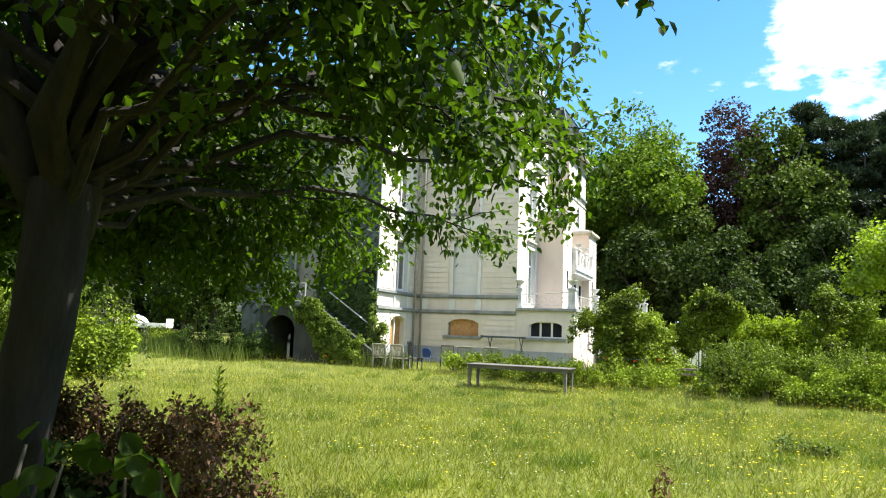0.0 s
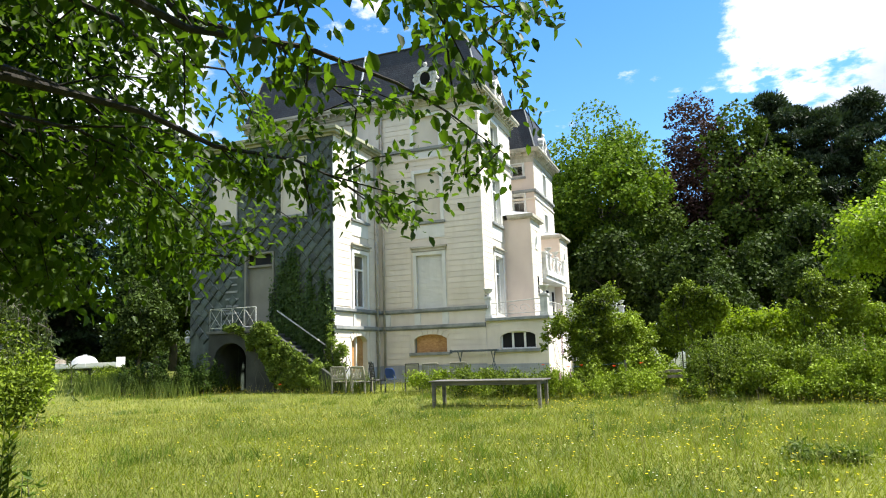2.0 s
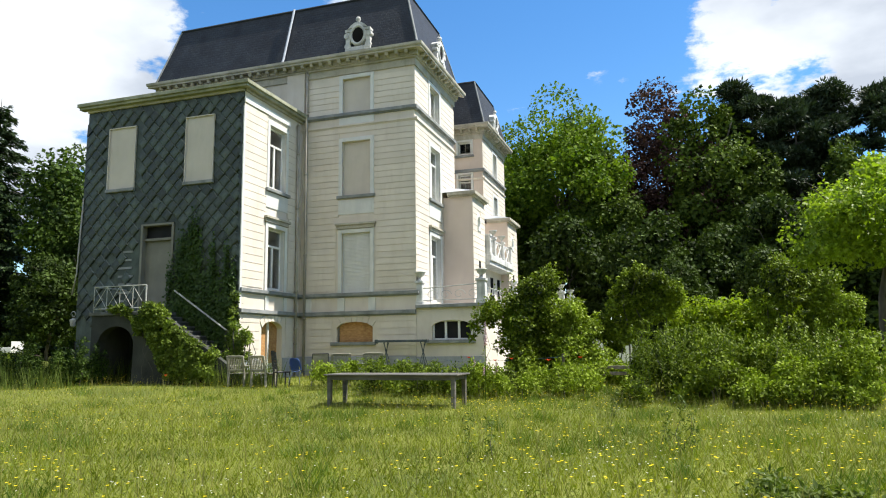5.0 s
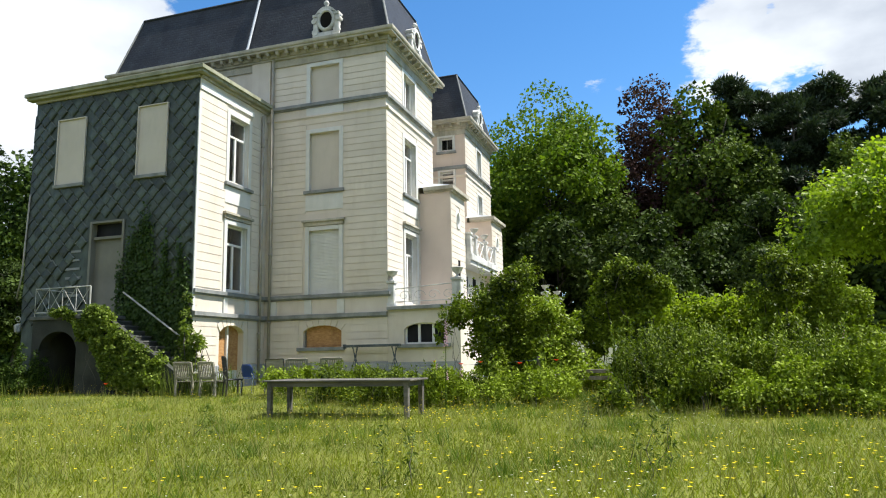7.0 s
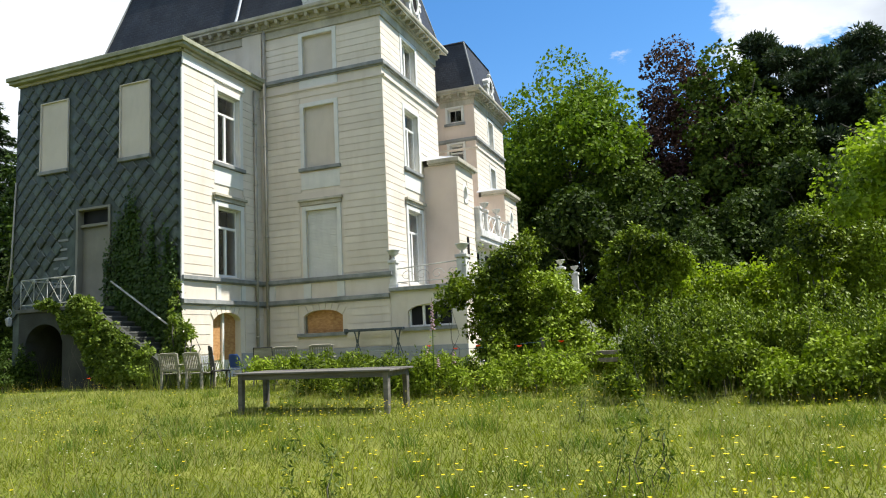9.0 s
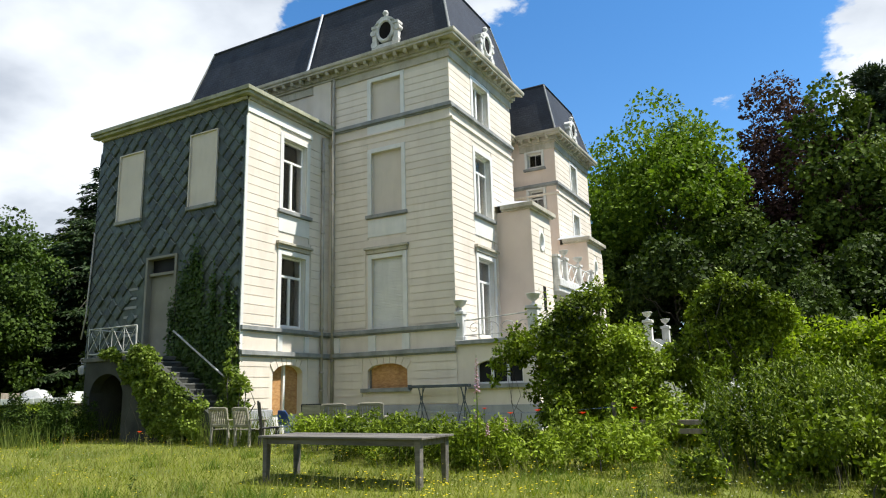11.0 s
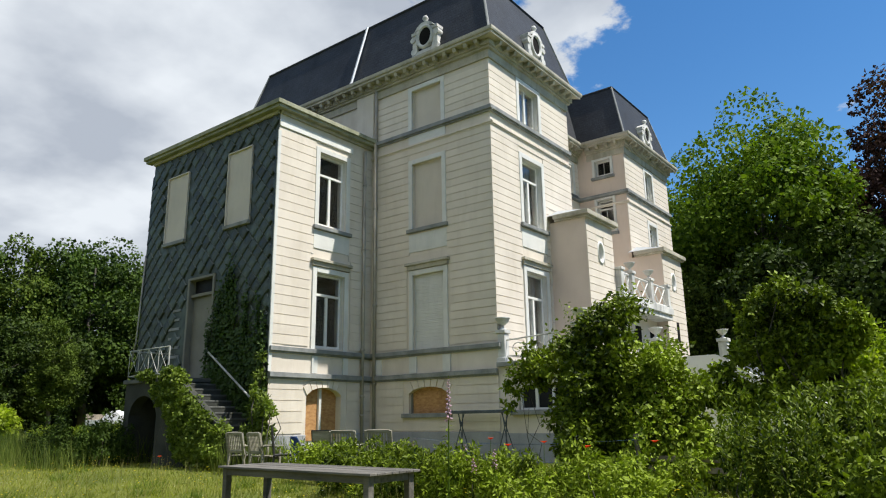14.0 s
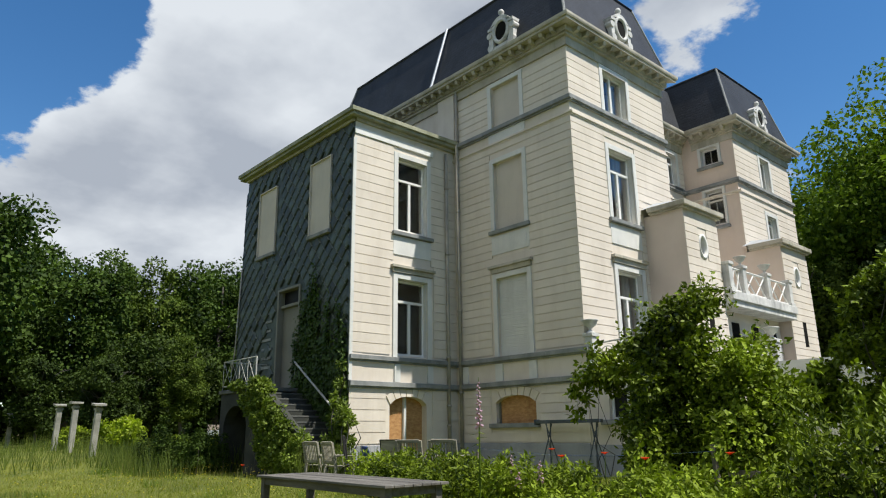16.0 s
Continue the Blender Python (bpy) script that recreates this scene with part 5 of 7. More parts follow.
def build_near_tree():
    """The tree beside the path, whose boughs hang over the start of the walk."""
    rng = np.random.default_rng(5)
    base = np.array(on_ground(-2.78, 2.0))
    t = thing("cherry_tree", "spreading old tree with low hanging leafy boughs", "tree", tuple(base))
    fork = np.array((0.12, 0.08, 2.25))
    tr = bmesh.new()
    tube(tr, ((0, 0, -0.2), (0.02, 0, 0.3), (0.0, 0.02, 0.9), (0.1, 0.06, 1.6), tuple(fork)), [0.25, 0.17, 0.14, 0.13, 0.14], 14)
    for k in range(5):
        a = k * 1.3
        tube(tr, ((0.10 * math.cos(a), 0.10 * math.sin(a), 0.35), (0.34 * math.cos(a), 0.34 * math.sin(a), -0.12)), [0.10, 0.04], 7)
    part("trunk", tr, M_BARK, t, "shade-darkened furrowed trunk forking low", smooth=True)
    for k, (a, lean, up) in enumerate(((150, 1.1, 2.4), (95, 0.9, 2.9), (40, 0.8, 2.6), (205, 0.9, 2.2), (125, 0.4, 3.4), (330, 0.7, 2.6))):
        a = radians(a)
        foot = fork + np.array((0.05 * math.cos(a), 0.05 * math.sin(a), -0.35 + 0.06 * k))
        end = fork + np.array((lean * math.cos(a), lean * math.sin(a), up))
        bm = bmesh.new()
        tube(bm, limb_path(rng, foot, end, 7, -0.05, 0.025), [0.085 * (1 - 0.75 * q / 6) for q in range(7)], 9)
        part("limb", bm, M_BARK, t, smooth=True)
    # boughs in tiers: azimuth from +x, reach, tip height, thickness
    spots, twigs, fan = [], [], []
    for tier, (count, z, reach, thick) in enumerate(((15, 2.15, 4.9, 0.022), (19, 2.72, 5.2, 0.030), (18, 3.35, 5.0, 0.036), (16, 4.2, 4.6, 0.042), (14, 5.4, 4.5, 0.05), (10, 6.6, 3.6, 0.055))):
        for k in range(count):
            turn = (-45 + (k + 0.37 * tier) * (265 if tier < 4 else 360) / count) if tier else 97 + k * 6.5
            turn = (turn + 180) % 360 - 180
            az = radians(turn)
            r = reach * (1 + 0.12 * math.sin(k * 2.1 + tier))
            if turn < 15:
                r *= 0.72 if tier > 1 else 0.45
            elif turn < 90 and tier < 4:
                r = min(r, 1.72 / max(0.05, math.cos(az)))
            elif turn > 150:
                r *= 0.85
            if 80 < turn < 130 and tier < 4:
                r *= 0.86
            fan.append((az, r, z + 0.22 * math.sin(k * 1.7 + 2 * tier), thick, 0.42 * max(0, tier - 1)))
    # a dense curtain of low boughs to the north-west
    for k in range(18):
        fan.append((radians(107 + 32 * (k * 0.382 % 1)), 3.6 + 1.6 * (k * 0.618 % 1), 2.45 + 1.7 * k / 17, 0.03, 0.05 * k))
    for az, reach, ztip, thick, lift in fan:
        start = fork + np.array((0.16 * lift * math.cos(az), 0.16 * lift * math.sin(az), lift + 0.35 * rng.random() - 0.2))
        tip = np.array((reach * math.cos(az), reach * math.sin(az), ztip - base[2]))
        crest = start + (tip - start) * 0.5 + np.array((0, 0, 0.75))
        line = []
        for s in np.linspace(0, 1, 9):
            p = start * (1 - s) ** 2 + 2 * crest * s * (1 - s) + tip * s * s
            line.append(p + (rng.normal(size=3) * 0.06 if 0 < s < 1 else 0))
        bm = bmesh.new()
        tube(bm, [tuple(p) for p in line], [thick * (1 - 0.9 * k / 8) for k in range(9)], 6)
        for s in np.linspace(0.24, 0.99, 24):
            j = min(7, int(s * 8))
            o = line[j] + (line[j + 1] - line[j]) * (s * 8 - j)
            out = unit((line[j + 1] - line[j])[None])[0]
            d = unit((out * 0.6 + rng.normal(size=3) * 0.75 + np.array((0, 0, -0.15)))[None])[0]
            ln = (0.35 + 0.55 * rng.random()) * (1.1 - 0.3 * s)
            e = o + d * ln + np.array((0, 0, -0.15 * ln))
            w = e + base + np.array((1.25, 0, 0))
            hem = 2.58 if w[0] > -1.7 else (2.28 if w[0] > -2.4 else 1.9)
            crest_side = w[0] > -1.4 and w[1] > 4.2 and w[2] > 3.0
            open_side = w[0] > -2.4 and w[1] > (2.6 if w[2] > 4.2 else 0.9)
            gap = math.sin(w[0] * 2.9 + 0.6) * math.sin(w[1] * 2.3 + 1.0) * math.sin(w[2] * 3.1 + 0.4 * w[0])
            low = hem + 0.12 * rng.normal()
            if w[2] < low:
                if s < 0.6:
                    continue
                e = e + np.array((0, 0, min(0.5, low - w[2])))
            if open_side and 0.72 <= s < 0.9 and rng.random() < (0.1 if crest_side else 0.48):
                continue
            if (s < 0.72 and open_side and (gap < -0.16 or rng.random() < (0.10 if w[2] < 2.9 or crest_side else 0.5))):
                continue
            tube(bm, (tuple(o), tuple(o + d * ln * 0.5), tuple(e)), [0.007, 0.005, 0.002], 4)
            for v in 0.12 + 0.93 * rng.random(44 if open_side else (56 if w[2] < 4.0 else 36)):
                spots.append(o + (e - o) * v)
                twigs.append(d)
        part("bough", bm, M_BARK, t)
    p, d = np.array(spots), np.array(twigs)
    n = len(p)
    p = p + rng.normal(size=(n, 3)) * 0.07
    along = unit(d * 0.5 + rng.normal(size=(n, 3)) * 0.6 + np.array([0, 0, -0.45]))
    normal = unit(np.array([0, 0, 1.0]) + rng.normal(size=(n, 3)) * 0.55)
    size = 0.076 * (0.65 + 0.6 * rng.random(n))
    leaves("foliage", p, along, normal, size, size * 0.58, L_NEAR, t, near=True)


def shrub(name, label, at, clumps, n, leaf, material, seed, group="", stems=8, width=0.6, near=False, spread=0.6, fine=10, thick=1.0, shoots=0):
    """A bush: stems from the ground and leaves in the given clumps (x, y, z, r), from its foot."""
    rng = np.random.default_rng(seed)
    t = thing(name, label, "shrub", at, group=group)
    c = np.array(clumps, float)
    big = c
    if fine:
        sub = []
        for x, y, z, r in clumps:
            for _ in range(fine):
                o = unit(rng.normal(size=(1, 3)))[0] * r * (0.45 + 0.6 * rng.random())
                sub.append((x + o[0], y + o[1], z + o[2], r * (0.22 + 0.30 * rng.random())))
        c = np.array(sub)
        c = c[c[:, 2] > 0]
    bm = bmesh.new()
    for k in range(stems):
        q = c[rng.integers(0, len(c))]
        foot = (q[0] + rng.normal() * 0.12, q[1] + rng.normal() * 0.12, -0.1)
        tube(bm, limb_path(rng, foot, q[:3], 5, 0.0, 0.05), [thick * q for q in (0.03, 0.025, 0.02, 0.014, 0.006)], 5)
    st = part("stem", bm, M_BARK_FAR, t)
    if stems >= 20:
        tagged(st, kind="stuff")
    w = c[:, 3] ** 2
    k = rng.choice(len(c), n, p=w / w.sum())
    d = unit(rng.normal(size=(n, 3)))
    lump = 1 + 0.22 * np.sin(6 * d[:, 0] + k) * np.sin(5 * d[:, 1] + 2 * k) + 0.12 * np.sin(11 * d[:, 2] + 3 * k)
    p = c[k, :3] + d * (c[k, 3] * (0.35 + 0.65 * rng.random(n) ** 0.5) * lump)[:, None]
    if shoots:
        # loose shoots that break the outline
        q = big[rng.integers(0, len(big), shoots)]
        o = unit(rng.normal(size=(shoots, 3)) + np.array([0, 0, 0.5]))
        s0 = q[:, :3] + o * q[:, 3:] * 0.95
        way = unit(o * 0.8 + rng.normal(size=(shoots, 3)) * 0.45 + np.array([0, 0, 0.25])) * (q[:, 3] * (0.25 + 0.55 * rng.random(shoots)))[:, None]
        g = rng.integers(0, shoots, shoots * 18)
        p = np.concatenate([p, s0[g] + way[g] * rng.random(shoots * 18)[:, None] + rng.normal(size=(shoots * 18, 3)) * leaf * 0.45])
        d = np.concatenate([d, unit(way)[g]])
    ok = p[:, 2] > 0.02
    p, d = p[ok], d[ok]
    m = len(p)
    along = unit(d * 0.6 + rng.normal(size=(m, 3)) * spread + np.array([0, 0, -0.25]))
    normal = unit(d + rng.normal(size=(m, 3)) * 0.55 + np.array([0, 0, 0.4]))
    size = leaf * (0.6 + 0.8 * rng.random(m))
    leaves("foliage", p, along, normal, size, size * width, material, t, near=near)
    return t


def random_clumps(rng, n, x0, x1, y0, y1, top, r):
    """Clump list over a strip, taller towards its middle."""
    out = []
    for _ in range(n):
        x, y = x0 + (x1 - x0) * rng.random(), y0 + (y1 - y0) * rng.random()
        h = top * (0.55 + 0.45 * rng.random())
        rr = r * (0.7 + 0.6 * rng.random())
        out.append((x, y, max(rr * 0.6, h - rr), rr))
    return out


def upright_weeds(name, label, at, long, deep, count, seed, tall):
    """Tall unbranched weeds with narrow leaves all the way up."""
    rng = np.random.default_rng(seed)
    t = thing(name, label, "weeds", at)
    bm = bmesh.new()
    pts, ways = [], []
    for _ in range(count):
        x, y, h = (rng.random() - 0.5) * long, (rng.random() - 0.5) * deep, tall * (1 + 0.4 * rng.random())
        top = np.array((x + rng.normal() * 0.07, y + rng.normal() * 0.07, h))
        foot = np.array((x, y, -0.05))
        tube(bm, (foot, (foot + top) / 2, top), [0.010, 0.008, 0.003], 4)
        for k in range(46):
            f = 0.3 + 0.7 * (k / 45)
            a = 2.4 * k + rng.random()
            pts.append(foot + (top - foot) * f)
            ways.append((math.cos(a), math.sin(a), 0.5 + 0.5 * f))
    tagged(part("stem", bm, L_TUFT, t), kind="stuff")
    p, d = np.array(pts), unit(np.array(ways))
    size = 0.085 * (0.7 + 0.6 * rng.random(len(p)))
    leaves("foliage", p, d, unit(rng.normal(size=p.shape) * 0.3 + np.array([0, 0, 1.0])), size, size * 0.34, L_WEED, t)


def build_shrubs():
    rng = np.random.default_rng(31)
    shrub("creeper_bush", "large glossy creeper-covered bush beside the terrace", on_ground(-3.55, 25.6),
          [(-0.95, 0.0, 1.95, 0.52), (-0.5, 0.1, 2.4, 0.6), (0.1, 0, 2.5, 0.7), (0.75, 0.1, 1.95, 0.7), (-0.25, 0.1, 1.95, 0.6), (0.45, 0.1, 1.9, 0.65), (0.3, 0.2, 1.0, 0.8), (-0.45, 0, 1.5, 0.75), (0.25, -0.1, 1.5, 1.0), (1.0, -0.1, 1.2, 0.75), (1.6, -0.1, 0.7, 0.6), (2.1, 0.0, 0.45, 0.5), (0.2, -0.2, 0.6, 0.9), (-0.35, 0.0, 0.6, 0.7)],
          60000, 0.085, L_BUSH, 41, thick=0.6, shoots=70)
    shrub("creeper_trail", "thin creeper sprays hanging over the terrace wall", on_ground(-5.1, 25.2), [(0.25, 0, 2.2, 0.32), (0.0, 0, 2.05, 0.26), (-0.2, 0.0, 1.75, 0.18), (-0.3, 0, 1.4, 0.12)], 900, 0.10, L_BUSH, 42, stems=3, thick=0.3)
    shrub("arch_bush", "dense creeper mound on a garden arch", on_ground(-0.55, 26.6, 0.0),
          [(-0.55, 0, 2.7, 0.45), (-0.05, 0, 2.95, 0.45), (0.45, 0, 2.6, 0.5), (-0.7, 0, 2.2, 0.5), (0.35, 0, 2.1, 0.5), (-0.95, 0, 1.3, 0.5), (-0.4, 0, 1.5, 0.45), (-1.25, -0.2, 1.6, 0.4)], 26000, 0.085, L_BUSH, 43, "creeper mounds", shoots=45)
    shrub("arch_bush", "tall creeper mound beside the meadow", on_ground(3.3, 27.0),
          [(-0.5, 0, 2.6, 0.6), (0.1, 0, 2.9, 0.6), (0.6, 0, 2.5, 0.65), (-0.4, 0, 1.9, 0.65), (0.9, 0, 1.8, 0.75), (0.3, 0, 1.1, 0.9), (1.3, -0.2, 1.1, 0.7)], 26000, 0.085, L_BUSH, 44, "creeper mounds", shoots=45)
    shrub("clipped_hedge", "bright yellow-green hedge behind the thicket", on_ground(1.7, 28.2),
          [(-1.3 + 0.42 * k, 0.1 * math.sin(k), 2.0 + 0.1 * math.sin(k * 2.1), 0.5) for k in range(8)] + [(-1.2 + 0.55 * k, 0, 1.1, 0.7) for k in range(6)], 17000, 0.105, L_YELLOW, 45, shoots=40)
    upright_weeds("tall_weeds", "upright leafy weeds standing in the bramble thicket", on_ground(1.6, 22.7), 5.2, 1.6, 110, 77, 1.2)
    shrub("thicket", "wild bramble and weed thicket at the lawn's edge", on_ground(1.3, 22.9),
          random_clumps(rng, 44, -1.9, 2.6, -1.3, 1.5, 1.30, 0.42) + [(-1.3 + 0.25 * k, 0.9, 1.15, 0.45) for k in range(5)] + random_clumps(rng, 26, -2.2, 2.8, -1.9, -1.2, 0.5, 0.24), 52000, 0.075, L_WEED, 46, thick=0.4, stems=30, shoots=120)
    shrub("flower_border", "overgrown border of leafy perennials behind the table", on_ground(-4.6, 23.2),
          random_clumps(rng, 60, -3.3, 2.9, -0.9, 1.3, 0.82, 0.30) + random_clumps(rng, 26, -5.2, -1.6, 0.3, 1.2, 0.95, 0.26), 38000, 0.085, L_WEED, 47, thick=0.4, stems=30, width=0.4, shoots=160)
    shrub("nettle_patch", "tall nettles growing along the annex wall", on_ground(-20.0, 24.3),
          [c for x in np.linspace(-2.7, 1.5, 44) for h in (0.65 + 1.20 * rng.random() ** 1.4,) for y in (-0.7 + 1.2 * rng.random(),) for c in ((x, y, h * 0.25, 0.20), (x, y, h * 0.5, 0.17), (x + 0.03, y, h * 0.72, 0.13), (x + 0.05, y, h * 0.92, 0.08))], 27000, 0.09, L_ASH, 48, stems=40, width=0.4, fine=0)
    shrub("young_shrub", "pale ivy shrub at the annex corner", on_ground(-13.9, 25.9),
          [(-0.25, 0, 1.9, 0.22), (-0.1, 0, 1.4, 0.32), (0.25, 0, 1.5, 0.28), (0.0, 0, 0.9, 0.4), (-0.35, 0.2, 2.5, 0.16), (-0.3, 0.2, 3.0, 0.12)], 2600, 0.11, L_IVY, 49, stems=6)
    shrub("lawn_shrub", "sunlit shrub at the lawn's west edge", on_ground(-17.6, 14.3), random_clumps(rng, 34, -2.6, 0.6, -1.5, 1.3, 2.9, 0.6) + random_clumps(rng, 34, -2.8, 0.9, -1.5, 1.3, 1.4, 0.6), 34000, 0.11, L_WEED, 50, shoots=60, thick=0.5)
    hedge = [(-0.16 - 0.2 * (k % 13) + rng.normal() * 0.03, 0.16 + 0.22 * (k // 13 % 2) + rng.normal() * 0.03, 0.18 + 0.225 * (k // 26) + rng.normal() * 0.02, 0.19) for k in range(130)]
    shrub("brown_hedge", "low clipped hedge with dry brown leaves under the tree", on_ground(-2.2, 2.72), hedge, 48000, 0.034, L_DEAD, 52, stems=40, width=0.45, fine=4)
    upright_weeds("tall_thistle", "single leafy thistle standing on the lawn", on_ground(-4.65, 5.5), 0.14, 0.14, 3, 78, 0.98)
    # dark leaf colour stands in for the tree's shade on this undergrowth
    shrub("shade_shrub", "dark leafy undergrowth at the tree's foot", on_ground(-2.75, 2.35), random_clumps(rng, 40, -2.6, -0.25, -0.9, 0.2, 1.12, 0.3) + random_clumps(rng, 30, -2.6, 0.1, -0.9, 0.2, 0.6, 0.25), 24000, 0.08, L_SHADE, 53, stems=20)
    shrub("lilac_sucker", "sapling with large heart-shaped leaves", on_ground(-2.15, 2.0), [(-0.15, 0.0, 1.12, 0.12), (0.05, 0.05, 1.08, 0.10), (0.18, 0.08, 1.04, 0.06), (-0.35, 0.0, 1.1, 0.14), (-0.3, 0, 0.7, 0.2)], 70, 0.095, L_NEAR, 54, stems=5, width=0.9, near=True)
    shrub("rank_grass", "rank weeds in front of the parked trailer", on_ground(-31.5, 30.0), random_clumps(rng, 30, -6, 3.5, -1.2, 1.2, 0.8, 0.35), 9000, 0.16, L_WEED, 64, stems=20, width=0.3)
    shrub("pergola_bush", "yellow-green bush among the pergola pillars", on_ground(-33.0, 26.3), random_clumps(rng, 12, -1.6, 1.2, -0.5, 0.5, 1.6, 0.5), 6000, 0.16, L_YELLOW, 55)
    shrub("pergola_bush", "low green bush between the pergola pillars", on_ground(-38.5, 25.6), random_clumps(rng, 12, -2.6, 1.6, -0.5, 0.5, 1.2, 0.5), 6000, 0.16, L_BUSH, 56)
    for k, (x, y, h) in enumerate(((-6.2, 6.9, 0.62), (-0.6, 7.6, 0.4), (-4.4, 5.0, 0.9))):
        shrub("tall_weed", "single leafy weed standing in the grass", on_ground(x, y), [(0.03 * math.sin(3 * j + k), 0.03 * math.cos(2 * j), h * (0.25 + 0.15 * j), (0.085, 0.085, 0.05)[k]) for j in range(6)], (130, 110, 90)[k], (0.085, 0.085, 0.06)[k], L_TUFT if k != 1 else L_DEAD, 57 + k, "weeds in the lawn", stems=2, width=0.3, thick=0.25)

    for k, (x, y, h) in enumerate(((0.15, 15.3, 0.75), (0.3, 15.45, 0.6), (-0.05, 15.5, 0.65), (-2.4, 14.3, 0.7), (-2.2, 14.5, 0.55), (-6.6, 17.2, 0.6), (-1.0, 19.2, 0.6), (3.1, 17.0, 0.65))):
        shrub("tall_weed", "slender seeding weed standing in the grass", on_ground(x, y), [(0.02 * math.sin(3 * j + k), 0.02 * math.cos(2 * j + k), h * (0.2 + 0.13 * j), 0.055) for j in range(7)], 110, 0.06, L_RANK, 160 + k, "weeds in the lawn", stems=2, width=0.28, thick=0.2)
    shrub("dock_clump", "low dark green clump of dock leaves", on_ground(1.1, 12.6), random_clumps(rng, 16, -0.45, 0.45, -0.35, 0.35, 0.22, 0.12), 900, 0.09, L_RANK, 171, stems=3, width=0.35, thick=0.2)


def build_spikes():
    """Tall seeding dock and mullein spikes along the thicket's front."""
    rng = np.random.default_rng(65)
    clumps = []
    for _ in range(34):
        x, y, h = -2.2 + 5.4 * rng.random(), -0.9 + 1.6 * rng.random(), 1.1 + 0.7 * rng.random()
        clumps += [(x + 0.02 * j, y, h * (0.35 + 0.13 * j), 0.075 - 0.009 * j) for j in range(6)]
    shrub("dock_spikes", "tall seeding weed spikes at the thicket's edge", on_ground(1.6, 22.7), clumps, 8000, 0.07, L_WEED, 66, thick=0.35, stems=40, width=0.4, fine=0)


def build_undergrowth():
    """Dark bramble and saplings along the foot of the woods."""
    rng = np.random.default_rng(67)
    n = 46000
    line = np.array([(-56, 8), (-60, 30), (-62, 46), (-50, 58), (-30, 62), (-16, 56), (-4, 51), (6, 49), (20, 47), (30, 36)], float)
    k = rng.integers(0, len(line) - 1, n)
    s = rng.random(n)
    xy = line[k] + (line[k + 1] - line[k]) * s[:, None] + rng.normal(size=(n, 2)) * 1.6
    top = 2.2 + 1.3 * np.sin(xy[:, 0] * 0.9) * np.sin(xy[:, 1] * 0.7 + 1)
    z = ground_z(xy[:, 0], xy[:, 1]) + top * rng.random(n) ** 0.8
    p = np.stack([xy[:, 0], xy[:, 1], z], axis=1)
    size = 0.45 * (0.6 + 0.8 * rng.random(n))
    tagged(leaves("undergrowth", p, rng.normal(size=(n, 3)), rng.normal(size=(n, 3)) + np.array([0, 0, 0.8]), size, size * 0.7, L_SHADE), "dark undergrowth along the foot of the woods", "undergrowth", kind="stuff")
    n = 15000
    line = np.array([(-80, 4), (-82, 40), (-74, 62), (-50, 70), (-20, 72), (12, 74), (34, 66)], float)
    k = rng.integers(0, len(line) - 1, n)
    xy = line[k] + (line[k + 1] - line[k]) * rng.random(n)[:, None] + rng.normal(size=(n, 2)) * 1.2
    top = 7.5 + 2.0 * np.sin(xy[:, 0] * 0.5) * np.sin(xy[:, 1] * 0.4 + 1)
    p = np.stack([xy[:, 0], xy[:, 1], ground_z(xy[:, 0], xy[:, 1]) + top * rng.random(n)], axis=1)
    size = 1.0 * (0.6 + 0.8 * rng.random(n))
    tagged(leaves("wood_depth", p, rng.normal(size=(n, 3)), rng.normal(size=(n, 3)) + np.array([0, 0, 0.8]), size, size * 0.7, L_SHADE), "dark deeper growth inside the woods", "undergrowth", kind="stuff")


def ivy_on_wall(name, label, blobs, n, seed, face, leaf=0.11, thick=0.12):
    """Ivy on a wall: leaves within blobs (u, z, ru, rz)."""
    rng = np.random.default_rng(seed)
    t = thing(name, label, "ivy", tuple(face(blobs[0][0], 0.0, blobs[0][1])))
    b = np.array(blobs)
    w = b[:, 2] * b[:, 3]
    k = rng.choice(len(b), n, p=w / w.sum())
    a, r = rng.random(n) * 2 * np.pi, np.sqrt(rng.random(n)) * (1 + 0.25 * rng.normal(size=n))
    u, z = b[k, 0] + b[k, 2] * r * np.cos(a), b[k, 1] + b[k, 3] * r * np.sin(a)
    d = 0.05 + thick * rng.random(n)
    o = np.array(face(0, 0, 0))
    eu, ed = np.array(face(1, 0, 0)) - o, np.array(face(0, 1, 0)) - o
    p = o + u[:, None] * eu + d[:, None] * ed + z[:, None] * np.array([0, 0, 1.0])
    ok = p[:, 2] > 0.1
    p = p[ok]
    m = len(p)
    along = unit(np.array([0, 0, -1.0]) + rng.normal(size=(m, 3)) * 0.5 + 0.4 * ed)
    normal = unit(ed + rng.normal(size=(m, 3)) * 0.35)
    size = leaf * (0.6 + 0.7 * rng.random(m))
    loc = np.array(t.matrix_basis.translation)
    leaves("ivy_leaves", p - loc, along, normal, size, size * 0.85, L_IVY_SHADED, t)
    bm = bmesh.new()
    for q in b:
        lo, hi = Vector(o + q[0] * eu + 0.03 * ed) + Vector((0, 0, max(0.1, q[1] - q[3]))), Vector(o + q[0] * eu + 0.03 * ed) + Vector((0, 0, q[1] + q[3] * 0.8))
        tube(bm, (lo - Vector(loc), (lo + hi) / 2 - Vector(loc) + Vector((0.05, 0, 0)), hi - Vector(loc)), [0.02, 0.014, 0.006], 5)
    part("ivy_stem", bm, M_BARK_FAR, t)


